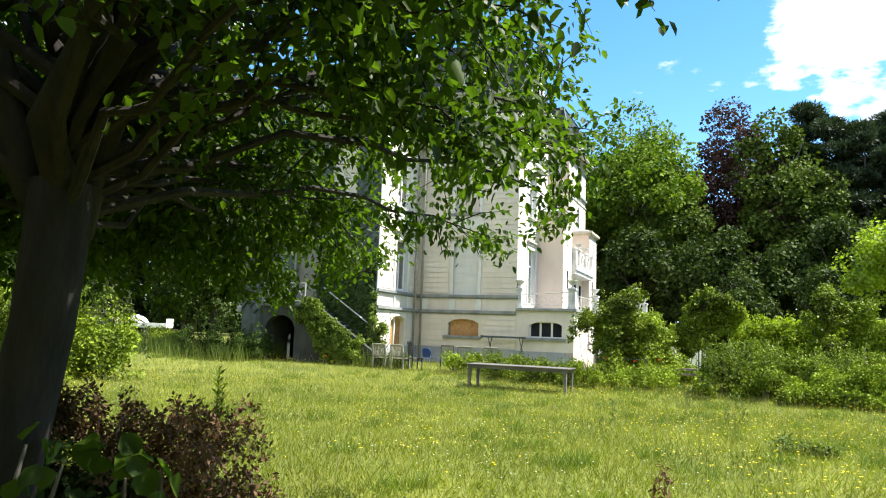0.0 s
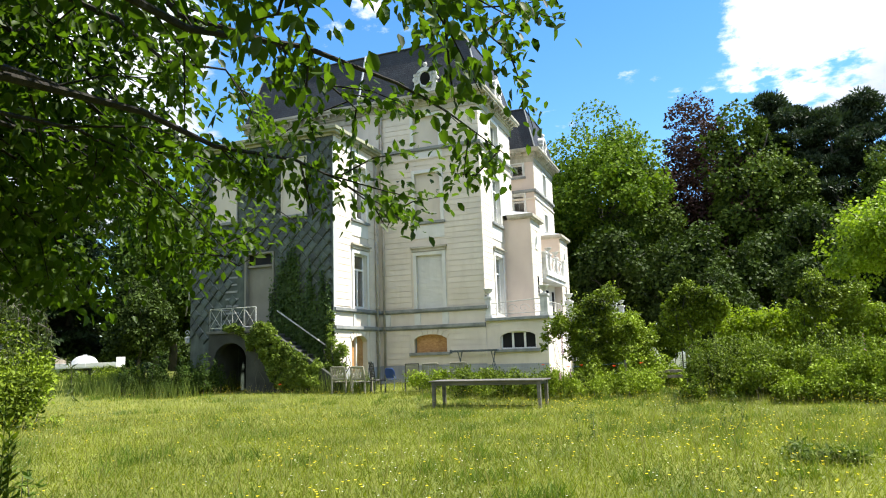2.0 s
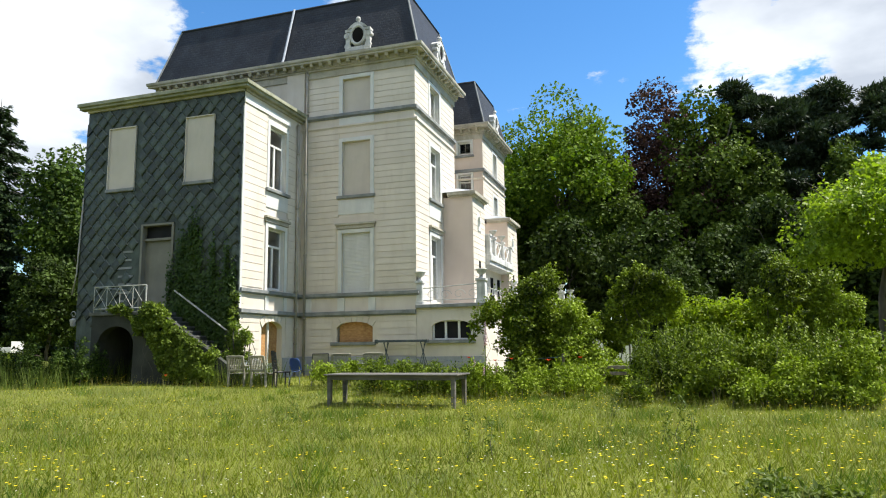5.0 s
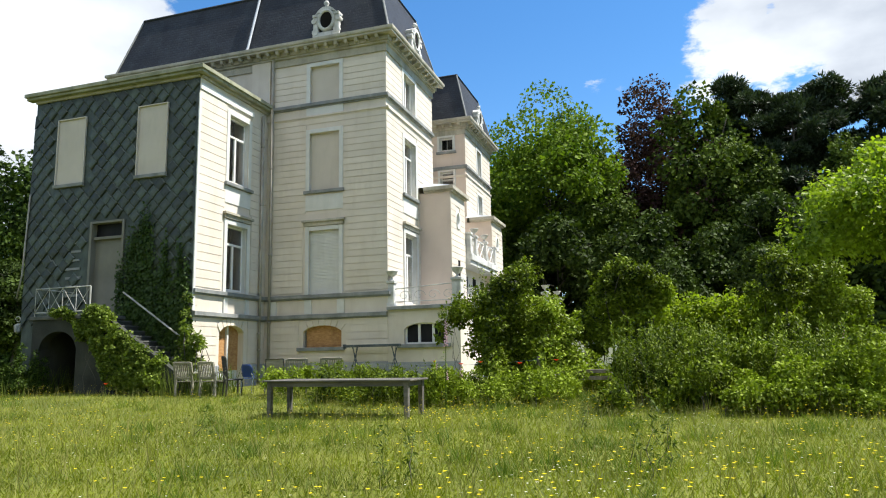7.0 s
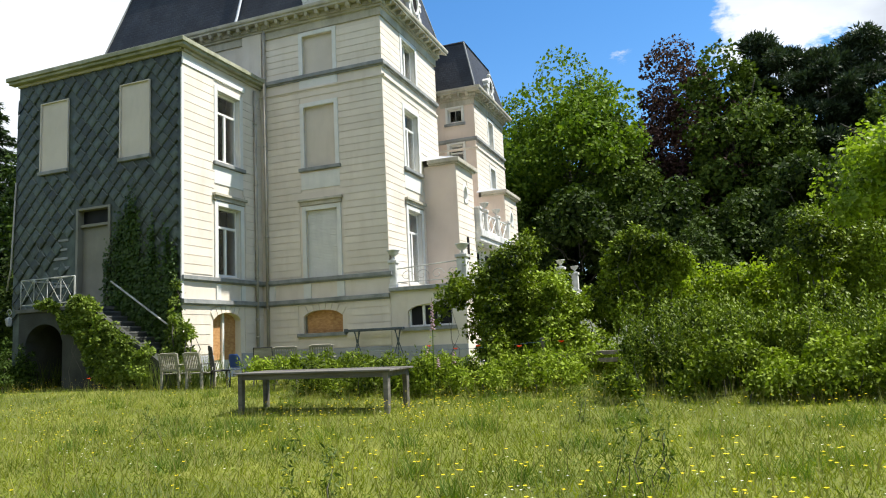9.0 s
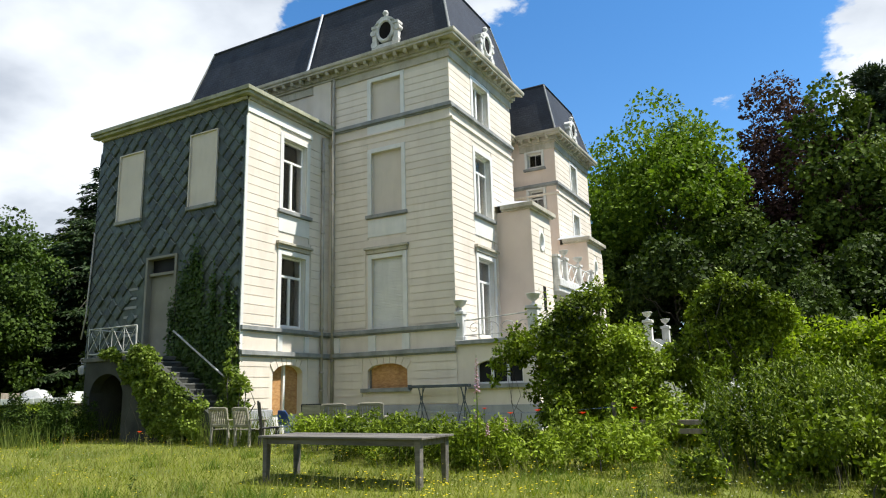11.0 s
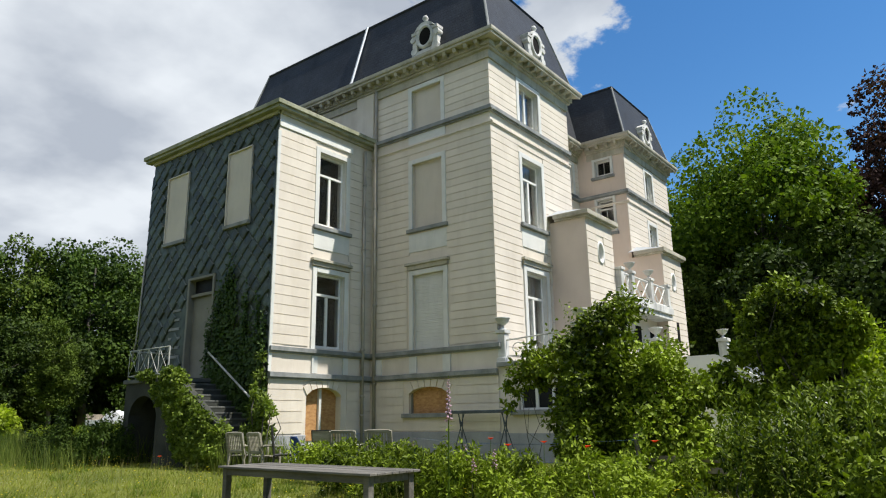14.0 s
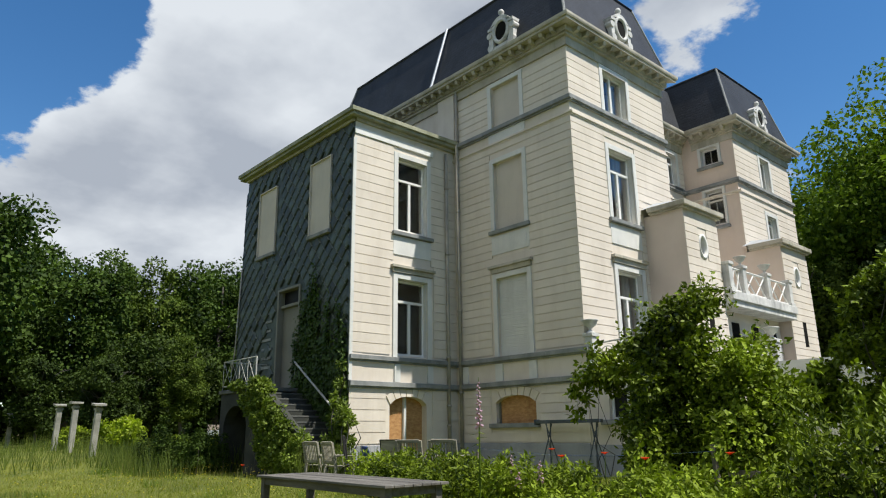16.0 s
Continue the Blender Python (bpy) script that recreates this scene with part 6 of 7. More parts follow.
def build_ivy():
    ivy_on_wall("wall_ivy", "shade-toned ivy climbing the slate wall by the steps", [(-16.6, 3.2, 0.5, 1.6), (-16.1, 4.5, 0.30, 1.5), (-16.7, 4.6, 0.22, 0.9), (-16.35, 4.9, 0.15, 1.0), (-17.2, 3.6, 0.10, 1.0), (-15.5, 3.0, 0.55, 1.2), (-15.35, 4.2, 0.13, 1.0), (-14.75, 3.4, 0.16, 1.7), (-14.45, 3.2, 0.10, 1.3), (-15.9, 2.2, 1.2, 1.0), (-14.6, 2.0, 0.4, 1.2)], 9000, 61, S_face(YC))
    rng = np.random.default_rng(62)
    clumps = []
    for k in range(210):
        s, h = rng.random() ** 0.85, rng.random()
        top = 2.95 - s * 2.20 + 0.10 * math.sin(9 * s)
        low = max(0.10, top - 0.95 - 1.9 * s)
        clumps.append((0.02 + s * 3.10, 0.12 - 0.30 * rng.random() * (1 - 0.5 * h), low + (top - low) * h, 0.10 + 0.12 * rng.random() ** 2))
    for k in range(16):
        a = math.pi * (0.05 + 0.55 * rng.random())
        clumps.append((-1.0 + 0.95 * math.cos(a), 0.0, 1.60 + 0.95 * math.sin(a) + 0.08 * rng.random(), 0.07 + 0.07 * rng.random()))
    shrub("stair_ivy", "sunlit ivy smothering the stair parapet", (-17.1, 24.85, 0.10), clumps, 38000, 0.080, L_IVY, 63, stems=12, width=0.85, fine=0, shoots=60, thick=0.3)


def build_grass():
    """Meadow grass, thicker beside the path, with straw and darker tufts."""
    rng = np.random.default_rng(71)

    def scatter(n, x0, x1, y0, y1, power=1.0):
        x, y = x0 + (x1 - x0) * rng.random(n * 3), y0 + (y1 - y0) * rng.random(n * 3)
        house = ((x > XC - 0.1) & (x < XA + 0.1) & (y > YC - 0.05)) | (y > YB - 0.05) & (x > -22.3) & (x < -6.3) | ((x > -19.3) & (x < -13.0) & (y > 24.9))
        near = np.exp(-((x - 1.2) / 16.0) ** 2) * np.exp(-np.clip(y - 12, 0, 99) / 14.0)
        ok = ~house & (rng.random(n * 3) < near ** power + 0.12)
        return x[ok][:n], y[ok][:n]

    def blades(name, label, x, y, high, wide, material, lean=0.35):
        n = len(x)
        z = ground_z(x, y) - 0.01
        a = rng.random(n) * 2 * np.pi
        b = a + rng.normal(size=n) * 0.8
        h = high * (0.5 + 0.8 * rng.random(n))
        w = wide * (0.6 + 0.7 * rng.random(n))
        base = np.stack([x, y, z], axis=1)
        side = np.stack([np.cos(a) * w, np.sin(a) * w, np.zeros(n)], axis=1)
        bend = np.stack([np.cos(b), np.sin(b), np.zeros(n)], axis=1) * (h * lean * (0.3 + rng.random(n)))[:, None]
        up = np.stack([np.zeros(n), np.zeros(n), h], axis=1)
        v2 = np.stack([base - side, base + side, base + up + bend], axis=1).reshape(-1, 3)
        j = np.arange(n)[:, None] * 3
        me = fast_mesh(name, v2, j + np.array([0, 1, 2]))
        me.materials.append(material)
        tagged(new(name, me), label, "grass", kind="stuff")

    x, y = scatter(420000, -30, 17, -4, 30)
    blades("meadow_grass", "sunlit green meadow grass", x, y, 0.13, 0.0065, L_GRASS, 0.9)
    x, y = scatter(30000, -30, 17, -4, 29, 0.7)
    blades("grass_stalks", "straw-coloured seeding grass stalks", x, y, 0.38, 0.005, L_STRAW, 0.3)
    x, y = -25.5 + 7.0 * rng.random(3200), 26.1 - 3.2 * rng.random(3200) ** 1.7
    x, y = np.concatenate([x, -14.2 + 2.2 * rng.random(700)]), np.concatenate([y, 24.6 + 1.3 * rng.random(700)])
    x, y = np.concatenate([x, -42.0 + 17.0 * rng.random(2600)]), np.concatenate([y, 26.5 - 8.0 * rng.random(2600) ** 2])
    blades("rank_grass_fringe", "tall rank grass along the annex wall", x, y, 0.78, 0.014, L_RANK, 0.35)
    # low broad leaves between the blades
    x, y = scatter(72000, -26, 15, -4, 28)
    n = len(x)
    low = np.stack([x, y, ground_z(x, y) + 0.02 + 0.07 * rng.random(n)], axis=1)
    way = unit(rng.normal(size=(n, 3)) * np.array([1, 1, 0.35]))
    size = 0.028 + 0.03 * rng.random(n)
    tagged(leaves("meadow_clover", low, way, unit(np.array([0, 0, 1.0]) + rng.normal(size=(n, 3)) * 0.4), size, size * 0.8, L_CLOVER), "low clover and plantain leaves in the turf", "clover", kind="stuff")
    # tufts
    cx, cy = scatter(190, -24, 9, 4, 27, 0.5)
    k = rng.integers(0, len(cx), 19000)
    r = 0.16 + 0.25 * rng.random(len(cx))
    a, q = rng.random(19000) * 2 * np.pi, np.sqrt(rng.random(19000))
    blades("grass_tufts", "darker tufts of coarse grass", cx[k] + r[k] * q * np.cos(a), cy[k] + r[k] * q * np.sin(a), 0.22, 0.0065, L_TUFT, 0.8)
    # flowers
    for name, label, n, mat, size, high in (("buttercups", "yellow buttercups scattered in the grass", 2600, L_BUTTER, 0.020, 0.26), ("daisies", "small white daisies in the grass", 1300, L_DAISY, 0.014, 0.13)):
        cx, cy = scatter(150, -22, 6, 7, 25, 0.15)
        k = rng.integers(0, len(cx), n)
        x, y = cx[k] + rng.normal(size=n) * 0.7, cy[k] + rng.normal(size=n) * 0.7
        z = ground_z(x, y) + high * (0.7 + 0.6 * rng.random(n))
        c = np.stack([x, y, z], axis=1)
        pts, ways = [], []
        for j in range(4):
            ang = j * np.pi / 2
            pts.append(c)
            ways.append(np.tile([math.cos(ang), math.sin(ang), 0.35], (n, 1)))
        p, w = np.concatenate(pts), np.concatenate(ways)
        s = np.full(len(p), size)
        tagged(leaves(name, p, w, np.tile([0, 0, 1.0], (len(p), 1)), s, s * 1.1, mat), label, "flowers", kind="stuff")


build_woods()
build_near_tree()
build_shrubs()
build_spikes()
build_undergrowth()
build_ivy()
build_grass()


# ---- things in the garden ----
def garden_table(at, rz):
    t = thing("garden_table", "long weathered wooden table with plank top in the grass", "table", at, rz)
    L, W, H = 3.32, 0.95, 0.74
    n = 7
    for k in range(n):
        bm = bmesh.new()
        y = -W / 2 + k * W / n
        box(bm, -L / 2, L / 2, y + 0.003, y + W / n - 0.003, H - 0.032, H - 0.003 * (k % 2))
        part("plank", bevelled(bm, 0.004), M_TABLE, t)
    for y in (-W / 2 + 0.06, W / 2 - 0.09):
        bm = bmesh.new()
        box(bm, -L / 2 + 0.12, L / 2 - 0.12, y, y + 0.03, H - 0.13, H - 0.032)
        part("apron", bm, M_TABLE, t)
    for x in (-L / 2 + 0.09, L / 2 - 0.12):
        bm = bmesh.new()
        box(bm, x, x + 0.03, -W / 2 + 0.09, W / 2 - 0.09, H - 0.13, H - 0.032)
        part("apron", bm, M_TABLE, t)
    for x in (-L / 2 + 0.12, L / 2 - 0.12):
        for y in (-W / 2 + 0.10, W / 2 - 0.10):
            bm = bmesh.new()
            v = box(bm, x - 0.05, x + 0.05, y - 0.05, y + 0.05, -0.06, H - 0.032)
            for q in v[:4]:
                q.co.x += (x - q.co.x) * 0.2
            part("leg", bevelled(bm, 0.006), M_TABLE, t)
    return t


def slat_chair(at, rz):
    """A wooden garden armchair with a slatted back; it faces +y before its turn."""
    c = thing("garden_chair", "silver-grey slatted wooden garden armchair", "chair", at, rz, group="chairs in the garden")
    back = Matrix.Translation((0, -0.24, 0.42)) @ pose(0, 0, 0, 12)
    for sx in (-1, 1):
        bm = bmesh.new()
        box(bm, sx * 0.27 - 0.025, sx * 0.27 + 0.025, 0.20, 0.25, -0.04, 0.64)
        part("front_leg", bevelled(bm, 0.005), M_TEAK, c)
        bm = bmesh.new()
        box(bm, sx * 0.27 - 0.025, sx * 0.27 + 0.025, -0.27, -0.21, -0.04, 0.44)
        box(bm, sx * 0.27 - 0.025, sx * 0.27 + 0.025, -0.025, 0.025, 0.0, 0.55, back)
        part("back_post", bm, M_TEAK, c)
        bm = bmesh.new()
        box(bm, sx * 0.29 - 0.035, sx * 0.29 + 0.035, -0.30, 0.30, 0.64, 0.665)
        part("armrest", bevelled(bm, 0.006), M_TEAK, c)
    for k in range(6):
        bm = bmesh.new()
        box(bm, -0.245, 0.245, -0.22 + k * 0.078, -0.155 + k * 0.078, 0.405, 0.425)
        part("seat_slat", bm, M_TEAK, c)
    for z, name in ((0.50, "top_rail"), (0.06, "lower_rail")):
        bm = bmesh.new()
        box(bm, -0.245, 0.245, -0.018, 0.018, z, z + 0.07, back)
        part(name, bevelled(bm, 0.006), M_TEAK, c)
    for k in range(8):
        bm = bmesh.new()
        x = -0.215 + k * 0.0614
        box(bm, x - 0.016, x + 0.016, -0.008, 0.008, 0.13, 0.50, back)
        part("back_slat", bm, M_TEAK, c)
    bm = bmesh.new()
    box(bm, -0.245, 0.245, 0.205, 0.235, 0.34, 0.40)
    part("front_rail", bm, M_TEAK, c)
    return c


def ladder_chair(at, rz):
    """A tall narrow black chair with a pierced back panel."""
    c = thing("dining_chair", "tall black wooden chair with round-holed back", "chair", at, rz)
    for sx in (-1, 1):
        bm = bmesh.new()
        box(bm, sx * 0.20 - 0.02, sx * 0.20 + 0.02, 0.17, 0.21, -0.04, 0.44)
        part("front_leg", bm, M_BLACK, c)
        bm = bmesh.new()
        tube(bm, ((sx * 0.19, -0.24, -0.04), (sx * 0.19, -0.20, 0.45), (sx * 0.19, -0.28, 1.08)), 0.022, 6)
        part("back_post", bm, M_BLACK, c)
    bm = bmesh.new()
    box(bm, -0.22, 0.22, -0.22, 0.23, 0.43, 0.47)
    part("seat", bevelled(bm, 0.012), M_BLACK, c)
    for k in range(6):
        bm = bmesh.new()
        z = 0.56 + k * 0.093
        box(bm, -0.18, 0.18, -0.245 - k * 0.011, -0.225 - k * 0.011, z, z + 0.035)
        for x in (-0.18, -0.06, 0.06):
            box(bm, x, x + 0.05, -0.245 - k * 0.011, -0.225 - k * 0.011, z + 0.035, z + 0.093)
        part("back_slat", bm, M_BLACK, c)
    return c


def shell_chair(at, rz):
    """A plastic shell chair on a tube frame."""
    c = thing("shell_chair", "blue plastic chair on a chrome tube frame", "chair", at, rz)
    bm = bmesh.new()
    n = 10
    def sheet(rows):
        grid = [[bm.verts.new(p) for p in row] for row in rows]
        for a, b in zip(grid, grid[1:]):
            for i in range(len(a) - 1):
                bm.faces.new((a[i], a[i + 1], b[i + 1], b[i]))
    rows = []
    for j in range(8):
        s = j / 7
        rows.append([((i / n - 0.5) * 0.46, 0.24 - s * 0.44, 0.45 + 0.03 * (2 * i / n - 1) ** 2 - 0.02 * math.sin(math.pi * s)) for i in range(n + 1)])
    sheet(rows)
    bmesh.ops.solidify(bm, geom=list(bm.faces), thickness=0.012)
    part("seat", fix(bm), M_BLUE, c, smooth=True)
    bm = bmesh.new()
    rows = []
    for j in range(8):
        s = j / 7
        w = 0.46 * (1 - 0.45 * max(0, s - 0.6) ** 1.5 * 3)
        rows.append([((i / n - 0.5) * w, -0.22 - 0.10 * s + 0.05 * (2 * i / n - 1) ** 2, 0.50 + 0.36 * s) for i in range(n + 1)])
    sheet(rows)
    bmesh.ops.solidify(bm, geom=list(bm.faces), thickness=0.012)
    part("backrest", fix(bm), M_BLUE, c, smooth=True)
    for sx in (-1, 1):
        bm = bmesh.new()
        tube(bm, ((sx * 0.22, 0.26, -0.04), (sx * 0.20, 0.20, 0.44), (sx * 0.20, -0.20, 0.44), (sx * 0.22, -0.28, -0.04)), 0.012, 6)
        tube(bm, ((sx * 0.20, -0.18, 0.44), (sx * 0.19, -0.25, 0.62)), 0.012, 6)
        part("leg_frame", bm, M_CHROME, c)
    return c


def mesh_chair(at, rz):
    """A folding chair: dark frame, woven back."""
    c = thing("folding_chair", "folding garden chair, dark frame and grey mesh back", "chair", at, rz)
    for sx in (-1, 1):
        bm = bmesh.new()
        tube(bm, ((sx * 0.24, 0.24, -0.04), (sx * 0.24, -0.10, 0.42), (sx * 0.24, -0.24, 0.98)), 0.014, 6)
        tube(bm, ((sx * 0.26, -0.28, -0.04), (sx * 0.26, 0.20, 0.44)), 0.014, 6)
        part("side_frame", bm, M_BLACK, c)
    bm = bmesh.new()
    tube(bm, ((-0.24, -0.24, 0.98), (0.24, -0.24, 0.98)), 0.014, 6)
    part("top_bar", bm, M_BLACK, c)
    bm = bmesh.new()
    v = box(bm, -0.23, 0.23, -0.16, -0.152, 0.50, 0.97)
    for q in v[4:]:
        q.co.y -= 0.075
    part("backrest", bm, M_TEAK, c)
    bm = bmesh.new()
    box(bm, -0.23, 0.23, -0.12, 0.24, 0.425, 0.437)
    part("seat", bm, M_TEAK, c)
    return c


def trestle(at):
    """A long blue-grey beam on splayed legs, against the cellar wall."""
    t = thing("trestle_beam", "long blue-grey metal beam on splayed trestle legs", "trestle", at)
    bm = bmesh.new()
    box(bm, -1.75, 0.35, -0.09, 0.09, 1.32, 1.41)
    box(bm, -1.80, -1.75, -0.11, 0.11, 1.28, 1.43)
    part("beam", bevelled(bm, 0.01), M_BEAM, t)
    for x in (-1.35, 0.15):
        for dx, dy in ((-0.24, -0.2), (0.24, -0.2), (-0.12, 0.12), (0.30, 0.12)):
            bm = bmesh.new()
            tube(bm, ((x - dx * 0.4, 0, 1.32), (x + dx, dy, -0.05)), 0.015, 6)
            part("leg", bm, M_BEAM, t)


def flatbed_trailer(at, rz):
    """A small drop-side trailer with a white round-topped tank on it."""
    t = thing("flatbed_trailer", "small white drop-side trailer parked under the trees", "trailer", at, rz)
    bm = bmesh.new()
    box(bm, -1.7, 1.7, -0.75, 0.75, 0.62, 0.70)
    part("bed", bevelled(bm, 0.01), M_WHITEPAINT, t)
    for y in (-0.76, 0.74):
        for k in range(2):
            bm = bmesh.new()
            x = -1.7 + k * 1.71
            box(bm, x, x + 1.69, y, y + 0.025, 0.70, 0.92)
            part("side_board", bevelled(bm, 0.006), M_WHITEPAINT, t)
    for x in (-1.72, 1.69):
        bm = bmesh.new()
        box(bm, x, x + 0.03, -0.75, 0.75, 0.70, 1.22)
        part("end_board", bevelled(bm, 0.006), M_WHITEPAINT if x > 0 else M_OLDWOOD, t)
    for x in (-0.5, 0.5):
        for y in (-0.70, 0.55):
            w = bmesh.new()
            tube(w, ((x, y, 0.30), (x, y + 0.16, 0.30)), 0.30, 20)
            wheel = part("wheel", w, M_RUBBER, t)
            w = bmesh.new()
            tube(w, ((x, y - 0.01, 0.30), (x, y + 0.17, 0.30)), 0.16, 14)
            part("rim", w, M_WHITEPAINT, wheel)
    bm = bmesh.new()
    tube(bm, ((1.7, 0, 0.58), (2.9, 0, 0.42)), 0.04, 6)
    part("drawbar", bm, M_IRON, t)
    tank = thing("water_tank", "white plastic round-topped tank lying on the trailer", "tank", (at[0], at[1], at[2] + 0.70), rz)
    bm = bmesh.new()
    prof = [(0.66 * math.cos(a), 0.64 * math.sin(a) + 0.02) for a in np.linspace(0, math.pi, 15)]
    ends = [[bm.verts.new((x - 0.35, y, z)) for x, z in prof] for y in (-0.45, 0.45)]
    bm.faces.new(ends[0])
    bm.faces.new(ends[1][::-1])
    for i in range(len(prof)):
        j = (i + 1) % len(prof)
        bm.faces.new((ends[0][i], ends[1][i], ends[1][j], ends[0][j]))
    fix(bm)
    bevelled(bm, 0.04, 2)
    part("shell", bm, M_WHITEPAINT, tank, smooth=True)
    bm = bmesh.new()
    tube(bm, ((-0.35, 0, 0.62), (-0.35, 0, 0.72)), 0.12, 12)
    part("cap", bm, M_WHITEPAINT, tank)


def pergola_pillar(at, high, lean):
    p = thing("pergola_pillar", "leaning pale stone pergola pillar with flat cap", "pillar", at, group="pergola pillars")
    m = pose(0, 0, 0, 0, lean, 0)
    bm = bmesh.new()
    box(bm, -0.12, 0.12, -0.12, 0.12, -0.2, high - 0.3, m)
    part("shaft", bevelled(bm, 0.015), M_OLDSTONE, p)
    bm = bmesh.new()
    box(bm, -0.15, 0.15, -0.15, 0.15, high - 0.3, high - 0.2, m)
    box(bm, -0.10, 0.10, -0.10, 0.10, high - 0.2, high - 0.1, m)
    part("neck", bm, M_OLDSTONE, p)
    bm = bmesh.new()
    box(bm, -0.26, 0.26, -0.26, 0.26, high - 0.1, high, m)
    part("cap", bevelled(bm, 0.015), M_OLDSTONE, p)


def wire_fence():
    """A crooked post and sagging wires with two low rails at the border's end."""
    f = thing("wire_fence", "old wooden post with sagging wires and low rails", "fence", on_ground(-2.70, 24.6))
    bm = bmesh.new()
    tube(bm, ((0, 0, -0.15), (0.02, 0.01, 0.5), (0.0, 0, 0.95)), [0.045, 0.042, 0.038], 7)
    part("post", bm, M_OLDWOOD, f)
    bm = bmesh.new()
    tube(bm, ((-4.9, 0.3, -0.1), (-4.88, 0.3, 0.8)), 0.03, 7)
    part("post", bm, M_OLDWOOD, f)
    for z in (0.86, 0.55):
        bm = bmesh.new()
        pts = [(-4.9 + 4.9 * k / 8, 0.3 - 0.3 * k / 8, z - 0.10 * math.sin(math.pi * k / 8)) for k in range(9)]
        tube(bm, pts, 0.004, 4)
        part("wire", bm, M_CHROME, f)
    for z in (0.36, 0.52):
        bm = bmesh.new()
        box(bm, 0.05, 1.7, 0.25, 0.30, z, z + 0.09)
        part("rail", bevelled(bm, 0.006), M_OLDWOOD, f)


def wall_lantern():
    l = thing("wall_lantern", "white scrolled bracket lantern on the annex corner", "lamp", (XC, YC - 0.02, 2.50))
    bm = bmesh.new()
    pts = [(-0.16 - 0.13 * math.cos(a) * (1 - a / 12), 0, 0.16 + 0.13 * math.sin(a) * (1 - a / 12)) for a in np.linspace(0, 6.5, 22)]
    tube(bm, pts, 0.016, 6)
    tube(bm, ((0.0, 0.02, 0.02), (-0.2, 0, 0.02)), 0.016, 6)
    part("bracket", bm, M_WHITEIRON, l)
    bm = bmesh.new()
    lathe(bm, ((0.02, 0.0), (0.13, -0.06), (0.13, -0.08), (0.09, -0.30), (0.04, -0.33)), (-0.16, 0, 0.02), 6)
    part("lantern_body", bm, M_WHITEIRON, l)


def foxglove(at, high, bells, seed):
    """A foxglove: tall stem, hanging bells, leaves at the foot."""
    rng = np.random.default_rng(seed)
    f = thing("foxglove", "flowering foxglove with pink-purple bells", "flower", at, group="foxgloves in the border")
    bm = bmesh.new()
    tube(bm, ((0, 0, -0.05), (0.02, 0.01, high * 0.5), (0.04, 0.0, high)), [0.014, 0.011, 0.004], 6)
    part("stem", bm, L_TUFT, f)
    for k in range(bells):
        s = k / bells
        z, a = high * (0.97 - 0.28 * s), k * 2.4
        bm = bmesh.new()
        d = Vector((math.cos(a), math.sin(a), -0.6)).normalized()
        o = Vector((0.035, 0, z))
        ln = 0.022 + 0.035 * s
        tube(bm, (o, o + d * ln * 0.5, o + d * ln), [0.005, 0.010 + 0.004 * s, 0.013 + 0.008 * s], 7)
        part("bell", bm, L_FOXGLOVE, f)
    n = 40
    p = np.stack([rng.normal(size=n) * 0.008, rng.normal(size=n) * 0.008, high * 0.68 * np.linspace(0, 1, n)], axis=1)
    way = unit(rng.normal(size=(n, 3)) * np.array([1, 1, 0.3]))
    leaves("leaf_whorl", p, way, np.tile([0, 0, 1.0], (n, 1)), np.full(n, 0.12), np.full(n, 0.035), L_WEED, f)


def poppy(at, seed):
    rng = np.random.default_rng(seed)
    f = thing("poppy", "single red poppy standing among green leaves", "flower", at, group="poppies in the border")
    bm = bmesh.new()
    tube(bm, ((0, 0, -0.02), (0.02, 0, 0.5), (0.03, 0.01, 0.86)), 0.005, 5)
    part("stem", bm, L_TUFT, f)
    a = np.arange(6) * math.pi / 3
    way = np.stack([np.cos(a), np.sin(a), np.full(6, 0.5)], axis=1)
    leaves("petals", np.tile([0.03, 0.01, 0.86], (6, 1)), way, np.tile([0, 0, 1.0], (6, 1)), np.full(6, 0.075), np.full(6, 0.09), L_POPPY, f)


garden_table(on_ground(-6.05, 20.86), -1.8)
first = slat_chair(on_ground(-13.05, 24.85), 6)
for x, y, rz in ((-12.15, 24.80, -6), (-9.55, 24.95, 30), (-8.50, 25.00, 26)):
    copy_thing(first, pose(*on_ground(x, y), 0, 0, rz))
ladder_chair(on_ground(-11.50, 24.80), -40)
shell_chair(on_ground(-10.95, 24.95), -12)
mesh_chair(on_ground(-10.22, 24.95), 25)
trestle(on_ground(-8.9, 30.22))
flatbed_trailer(on_ground(-34.8, 33.1), 28)
for x, y, h, lean in ((-31.1, 24.5, 2.27, 6), (-34.3, 24.4, 2.32, 3), (-37.4, 24.4, 2.27, 5), (-48.6, 24.3, 2.05, 9)):
    pergola_pillar(on_ground(x, y), h, lean)
wire_fence()
wall_lantern()
foxglove(on_ground(-4.08, 21.49), 1.95, 26, 81)
for k, (x, y, h) in enumerate(((-4.7, 22.7, 0.95), (-4.4, 22.5, 0.8), (-4.1, 22.6, 0.9), (3.6, 23.2, 1.6))):
    foxglove(on_ground(x, y), h, 14, 82 + k)
for k, (x, y) in enumerate(((-4.3, 23.3), (-4.0, 23.9), (-2.9, 23.2), (-5.3, 24.3), (-2.2, 24.0), (1.2, 22.8), (2.6, 23.0))):
    poppy(on_ground(x, y), 90 + k)
poppy(on_ground(-15.0, 23.7, -0.45), 99)


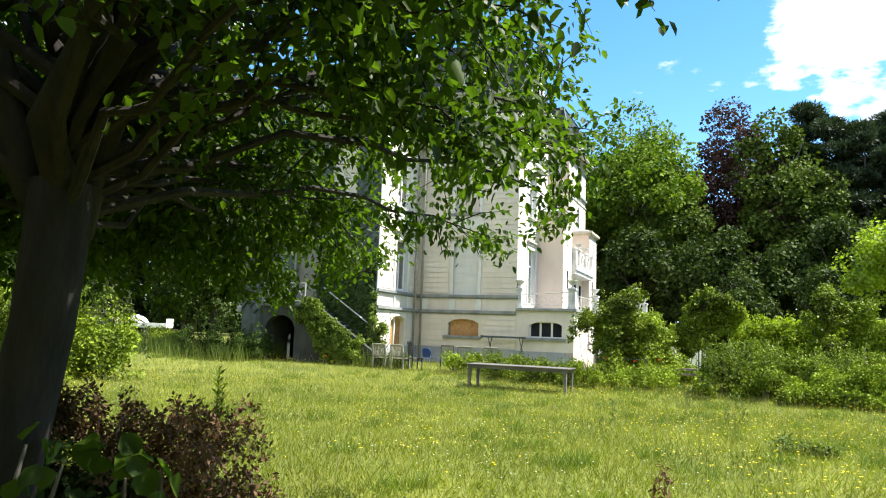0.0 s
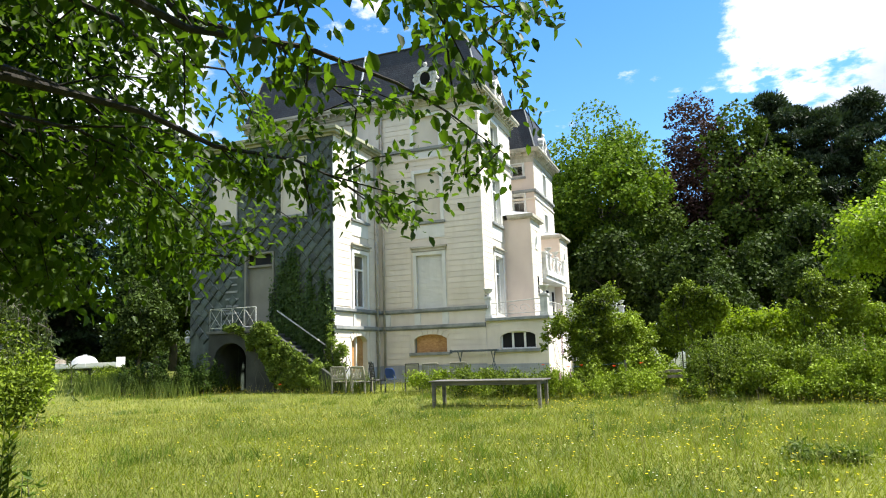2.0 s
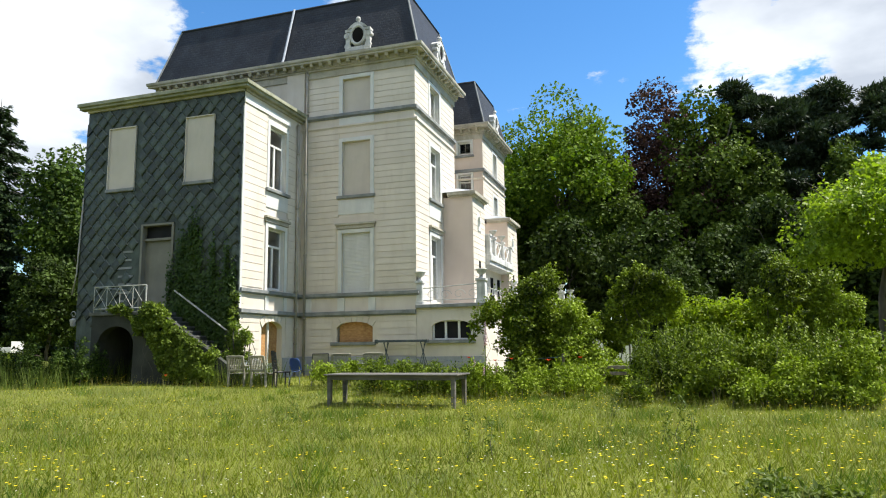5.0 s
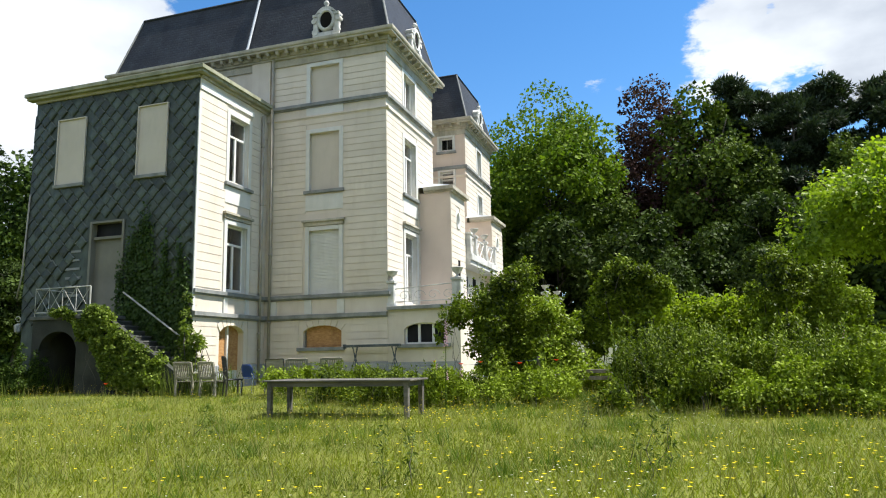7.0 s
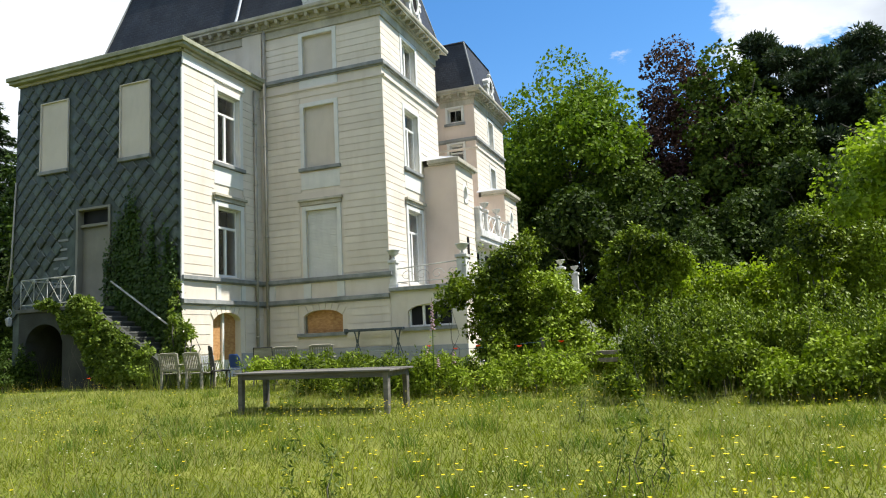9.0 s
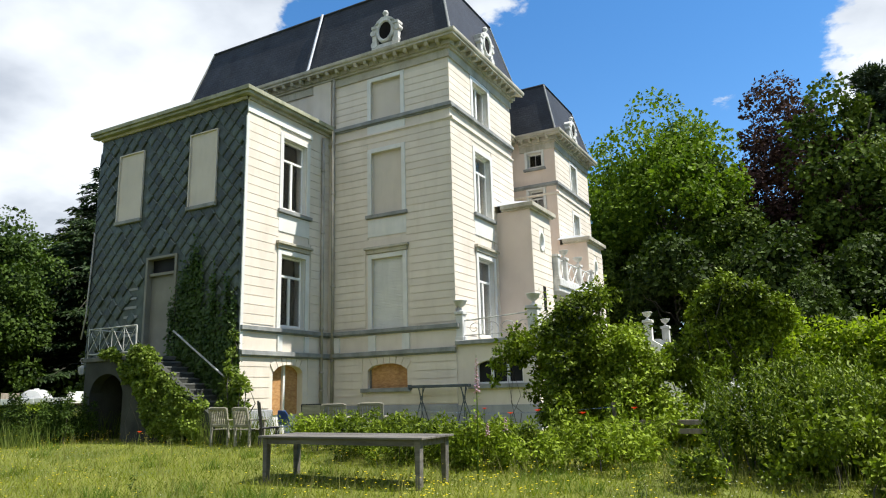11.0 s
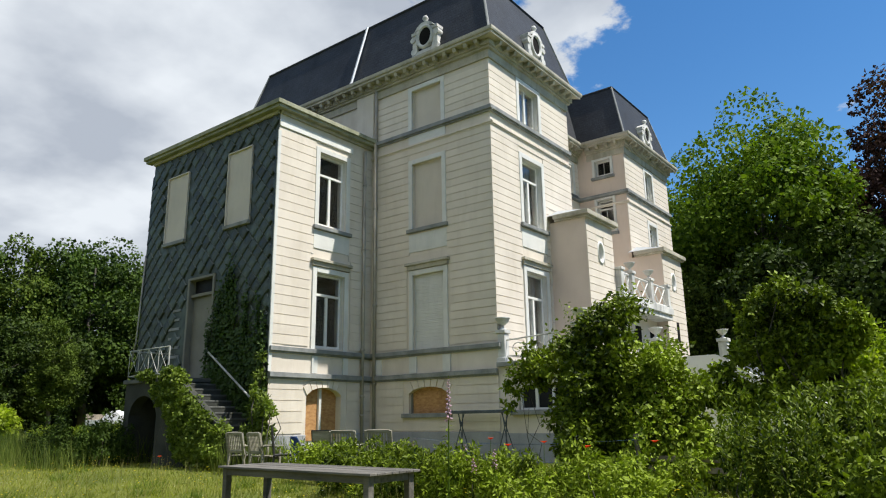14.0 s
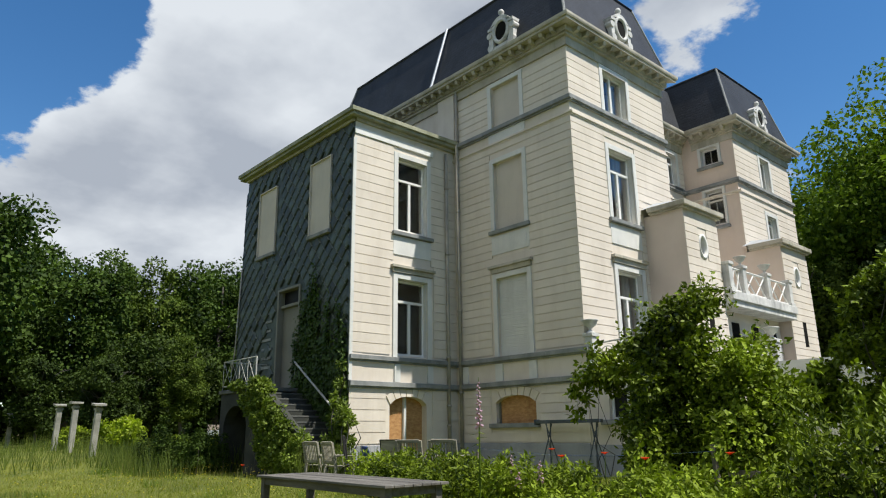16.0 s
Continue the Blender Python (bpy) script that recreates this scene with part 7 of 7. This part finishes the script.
# ---- pieces of the walls ----
def lay_courses():
    """Grooved stucco courses, cut round the openings."""
    for w, face, u0, u1, zones, holes, pitch, material in course_jobs:
        for z0, z1 in zones:
            n = max(1, round((z1 - z0) / pitch))
            h = (z1 - z0) / n
            for k in range(n):
                a, b = z0 + k * h, z0 + (k + 1) * h - 0.022
                for p, q in free_runs(u0, u1, a, b, holes):
                    bm = bmesh.new()
                    fbox(bm, face, p, q, 0.0, 0.024, a, b)
                    part("course", bm, material, w)


def lay_slates():
    """Large pillowed lozenge slates, upper edges paled as skylight, some slipped or gone."""
    rng = random.Random(8)
    wall = next(o for o in villa.children if o.name.startswith("slate_wall"))
    face = S_face(YC)
    wide, high = 0.50, 0.52
    openings = [(-20.42, -19.03, 7.3, 9.93), (-16.82, -15.46, 7.3, 9.98), (-18.72, -17.06, 2.5, 6.04)]
    mesh = bpy.data.meshes.new("slate")
    bm = bmesh.new()
    prof = ((0, -high / 2), (wide / 2, 0), (0, high / 2), (-wide / 2, 0))
    lift = (0.030, 0.018, 0.006, 0.018)
    outer = [bm.verts.new((u, -(d + 0.006), z)) for (u, z), d in zip(prof, lift)]
    inner = [bm.verts.new((u * 0.84, -(d + 0.034), z * 0.84)) for (u, z), d in zip(prof, lift)]
    back = [bm.verts.new((u, -d + 0.008, z)) for (u, z), d in zip(prof, lift)]
    crown = bm.verts.new((0, -0.072, -0.04))
    for i in range(4):
        j = (i + 1) % 4
        bm.faces.new((crown, inner[i], inner[j]))
        bm.faces.new((inner[i], outer[i], outer[j], inner[j]))
        bm.faces.new((outer[i], back[i], back[j], outer[j]))
    bm.faces.new(back[::-1])
    fix(bm)
    # the upward bevels take the paler tone that paints caught sky light
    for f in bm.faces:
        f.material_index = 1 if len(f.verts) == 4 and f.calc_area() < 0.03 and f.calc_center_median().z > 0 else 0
    bm.to_mesh(mesh)
    bm.free()
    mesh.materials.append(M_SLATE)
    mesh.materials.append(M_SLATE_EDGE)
    spots = []
    rows = int((10.80 - 2.35) / (high / 2))
    for r in range(rows):
        z = 2.40 + r * high / 2
        for k in range(16):
            u = XC + 0.25 + (k + 0.5 * (r % 2)) * wide
            if u > XA - 0.22 or any(a - 0.14 < u < b + 0.14 and c - 0.10 < z < d + 0.10 for a, b, c, d in openings):
                continue
            if (z < 5.0 and u < -18.6 and rng.random() < 0.26) or rng.random() < 0.012:
                continue
            if z < 5.2 and u > -19.65 and u < -18.7 and rng.random() < 0.5:
                continue
            spots.append((u, z))
    spots.sort(key=lambda s: s[0], reverse=True)
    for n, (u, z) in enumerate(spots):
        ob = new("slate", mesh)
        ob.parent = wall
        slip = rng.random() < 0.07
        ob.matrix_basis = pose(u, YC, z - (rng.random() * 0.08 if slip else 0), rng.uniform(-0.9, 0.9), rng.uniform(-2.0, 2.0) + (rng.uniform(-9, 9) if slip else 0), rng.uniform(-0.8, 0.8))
    # battens laid bare beside the door
    for k in range(9):
        bm = bmesh.new()
        u = -19.85 + 0.5 * rng.random()
        fbox(bm, face, u, -18.93 - 0.12 * rng.random(), 0.0, 0.03, 2.75 + 0.31 * k, 2.82 + 0.31 * k + 0.03 * rng.random())
        part("batten", bm, M_LEDGE, wall)
    # half slates along the two edges
    for sgn, edge in ((1, XA - 0.012), (-1, XC + 0.012)):
        half = bpy.data.meshes.new("half_slate")
        bm = bmesh.new()
        prof = ((0, -high / 2), (0, high / 2), (-sgn * wide / 2, 0))
        front, back = [bm.verts.new((u, -0.05 - 0.02 * (z < 0), z)) for u, z in prof], [bm.verts.new((u, -0.03, z)) for u, z in prof]
        bm.faces.new(front)
        bm.faces.new(back[::-1])
        for i in range(3):
            bm.faces.new((front[i], back[i], back[(i + 1) % 3], front[(i + 1) % 3]))
        fix(bm)
        bm.to_mesh(half)
        bm.free()
        half.materials.append(M_SLATE)
        for k in range(15):
            ob = new("half_slate", half)
            ob.parent = wall
            ob.matrix_basis = pose(edge, YC, 2.40 + high / 2 + k * high, 0, rng.uniform(-1, 1), 0)


lay_courses()
lay_slates()
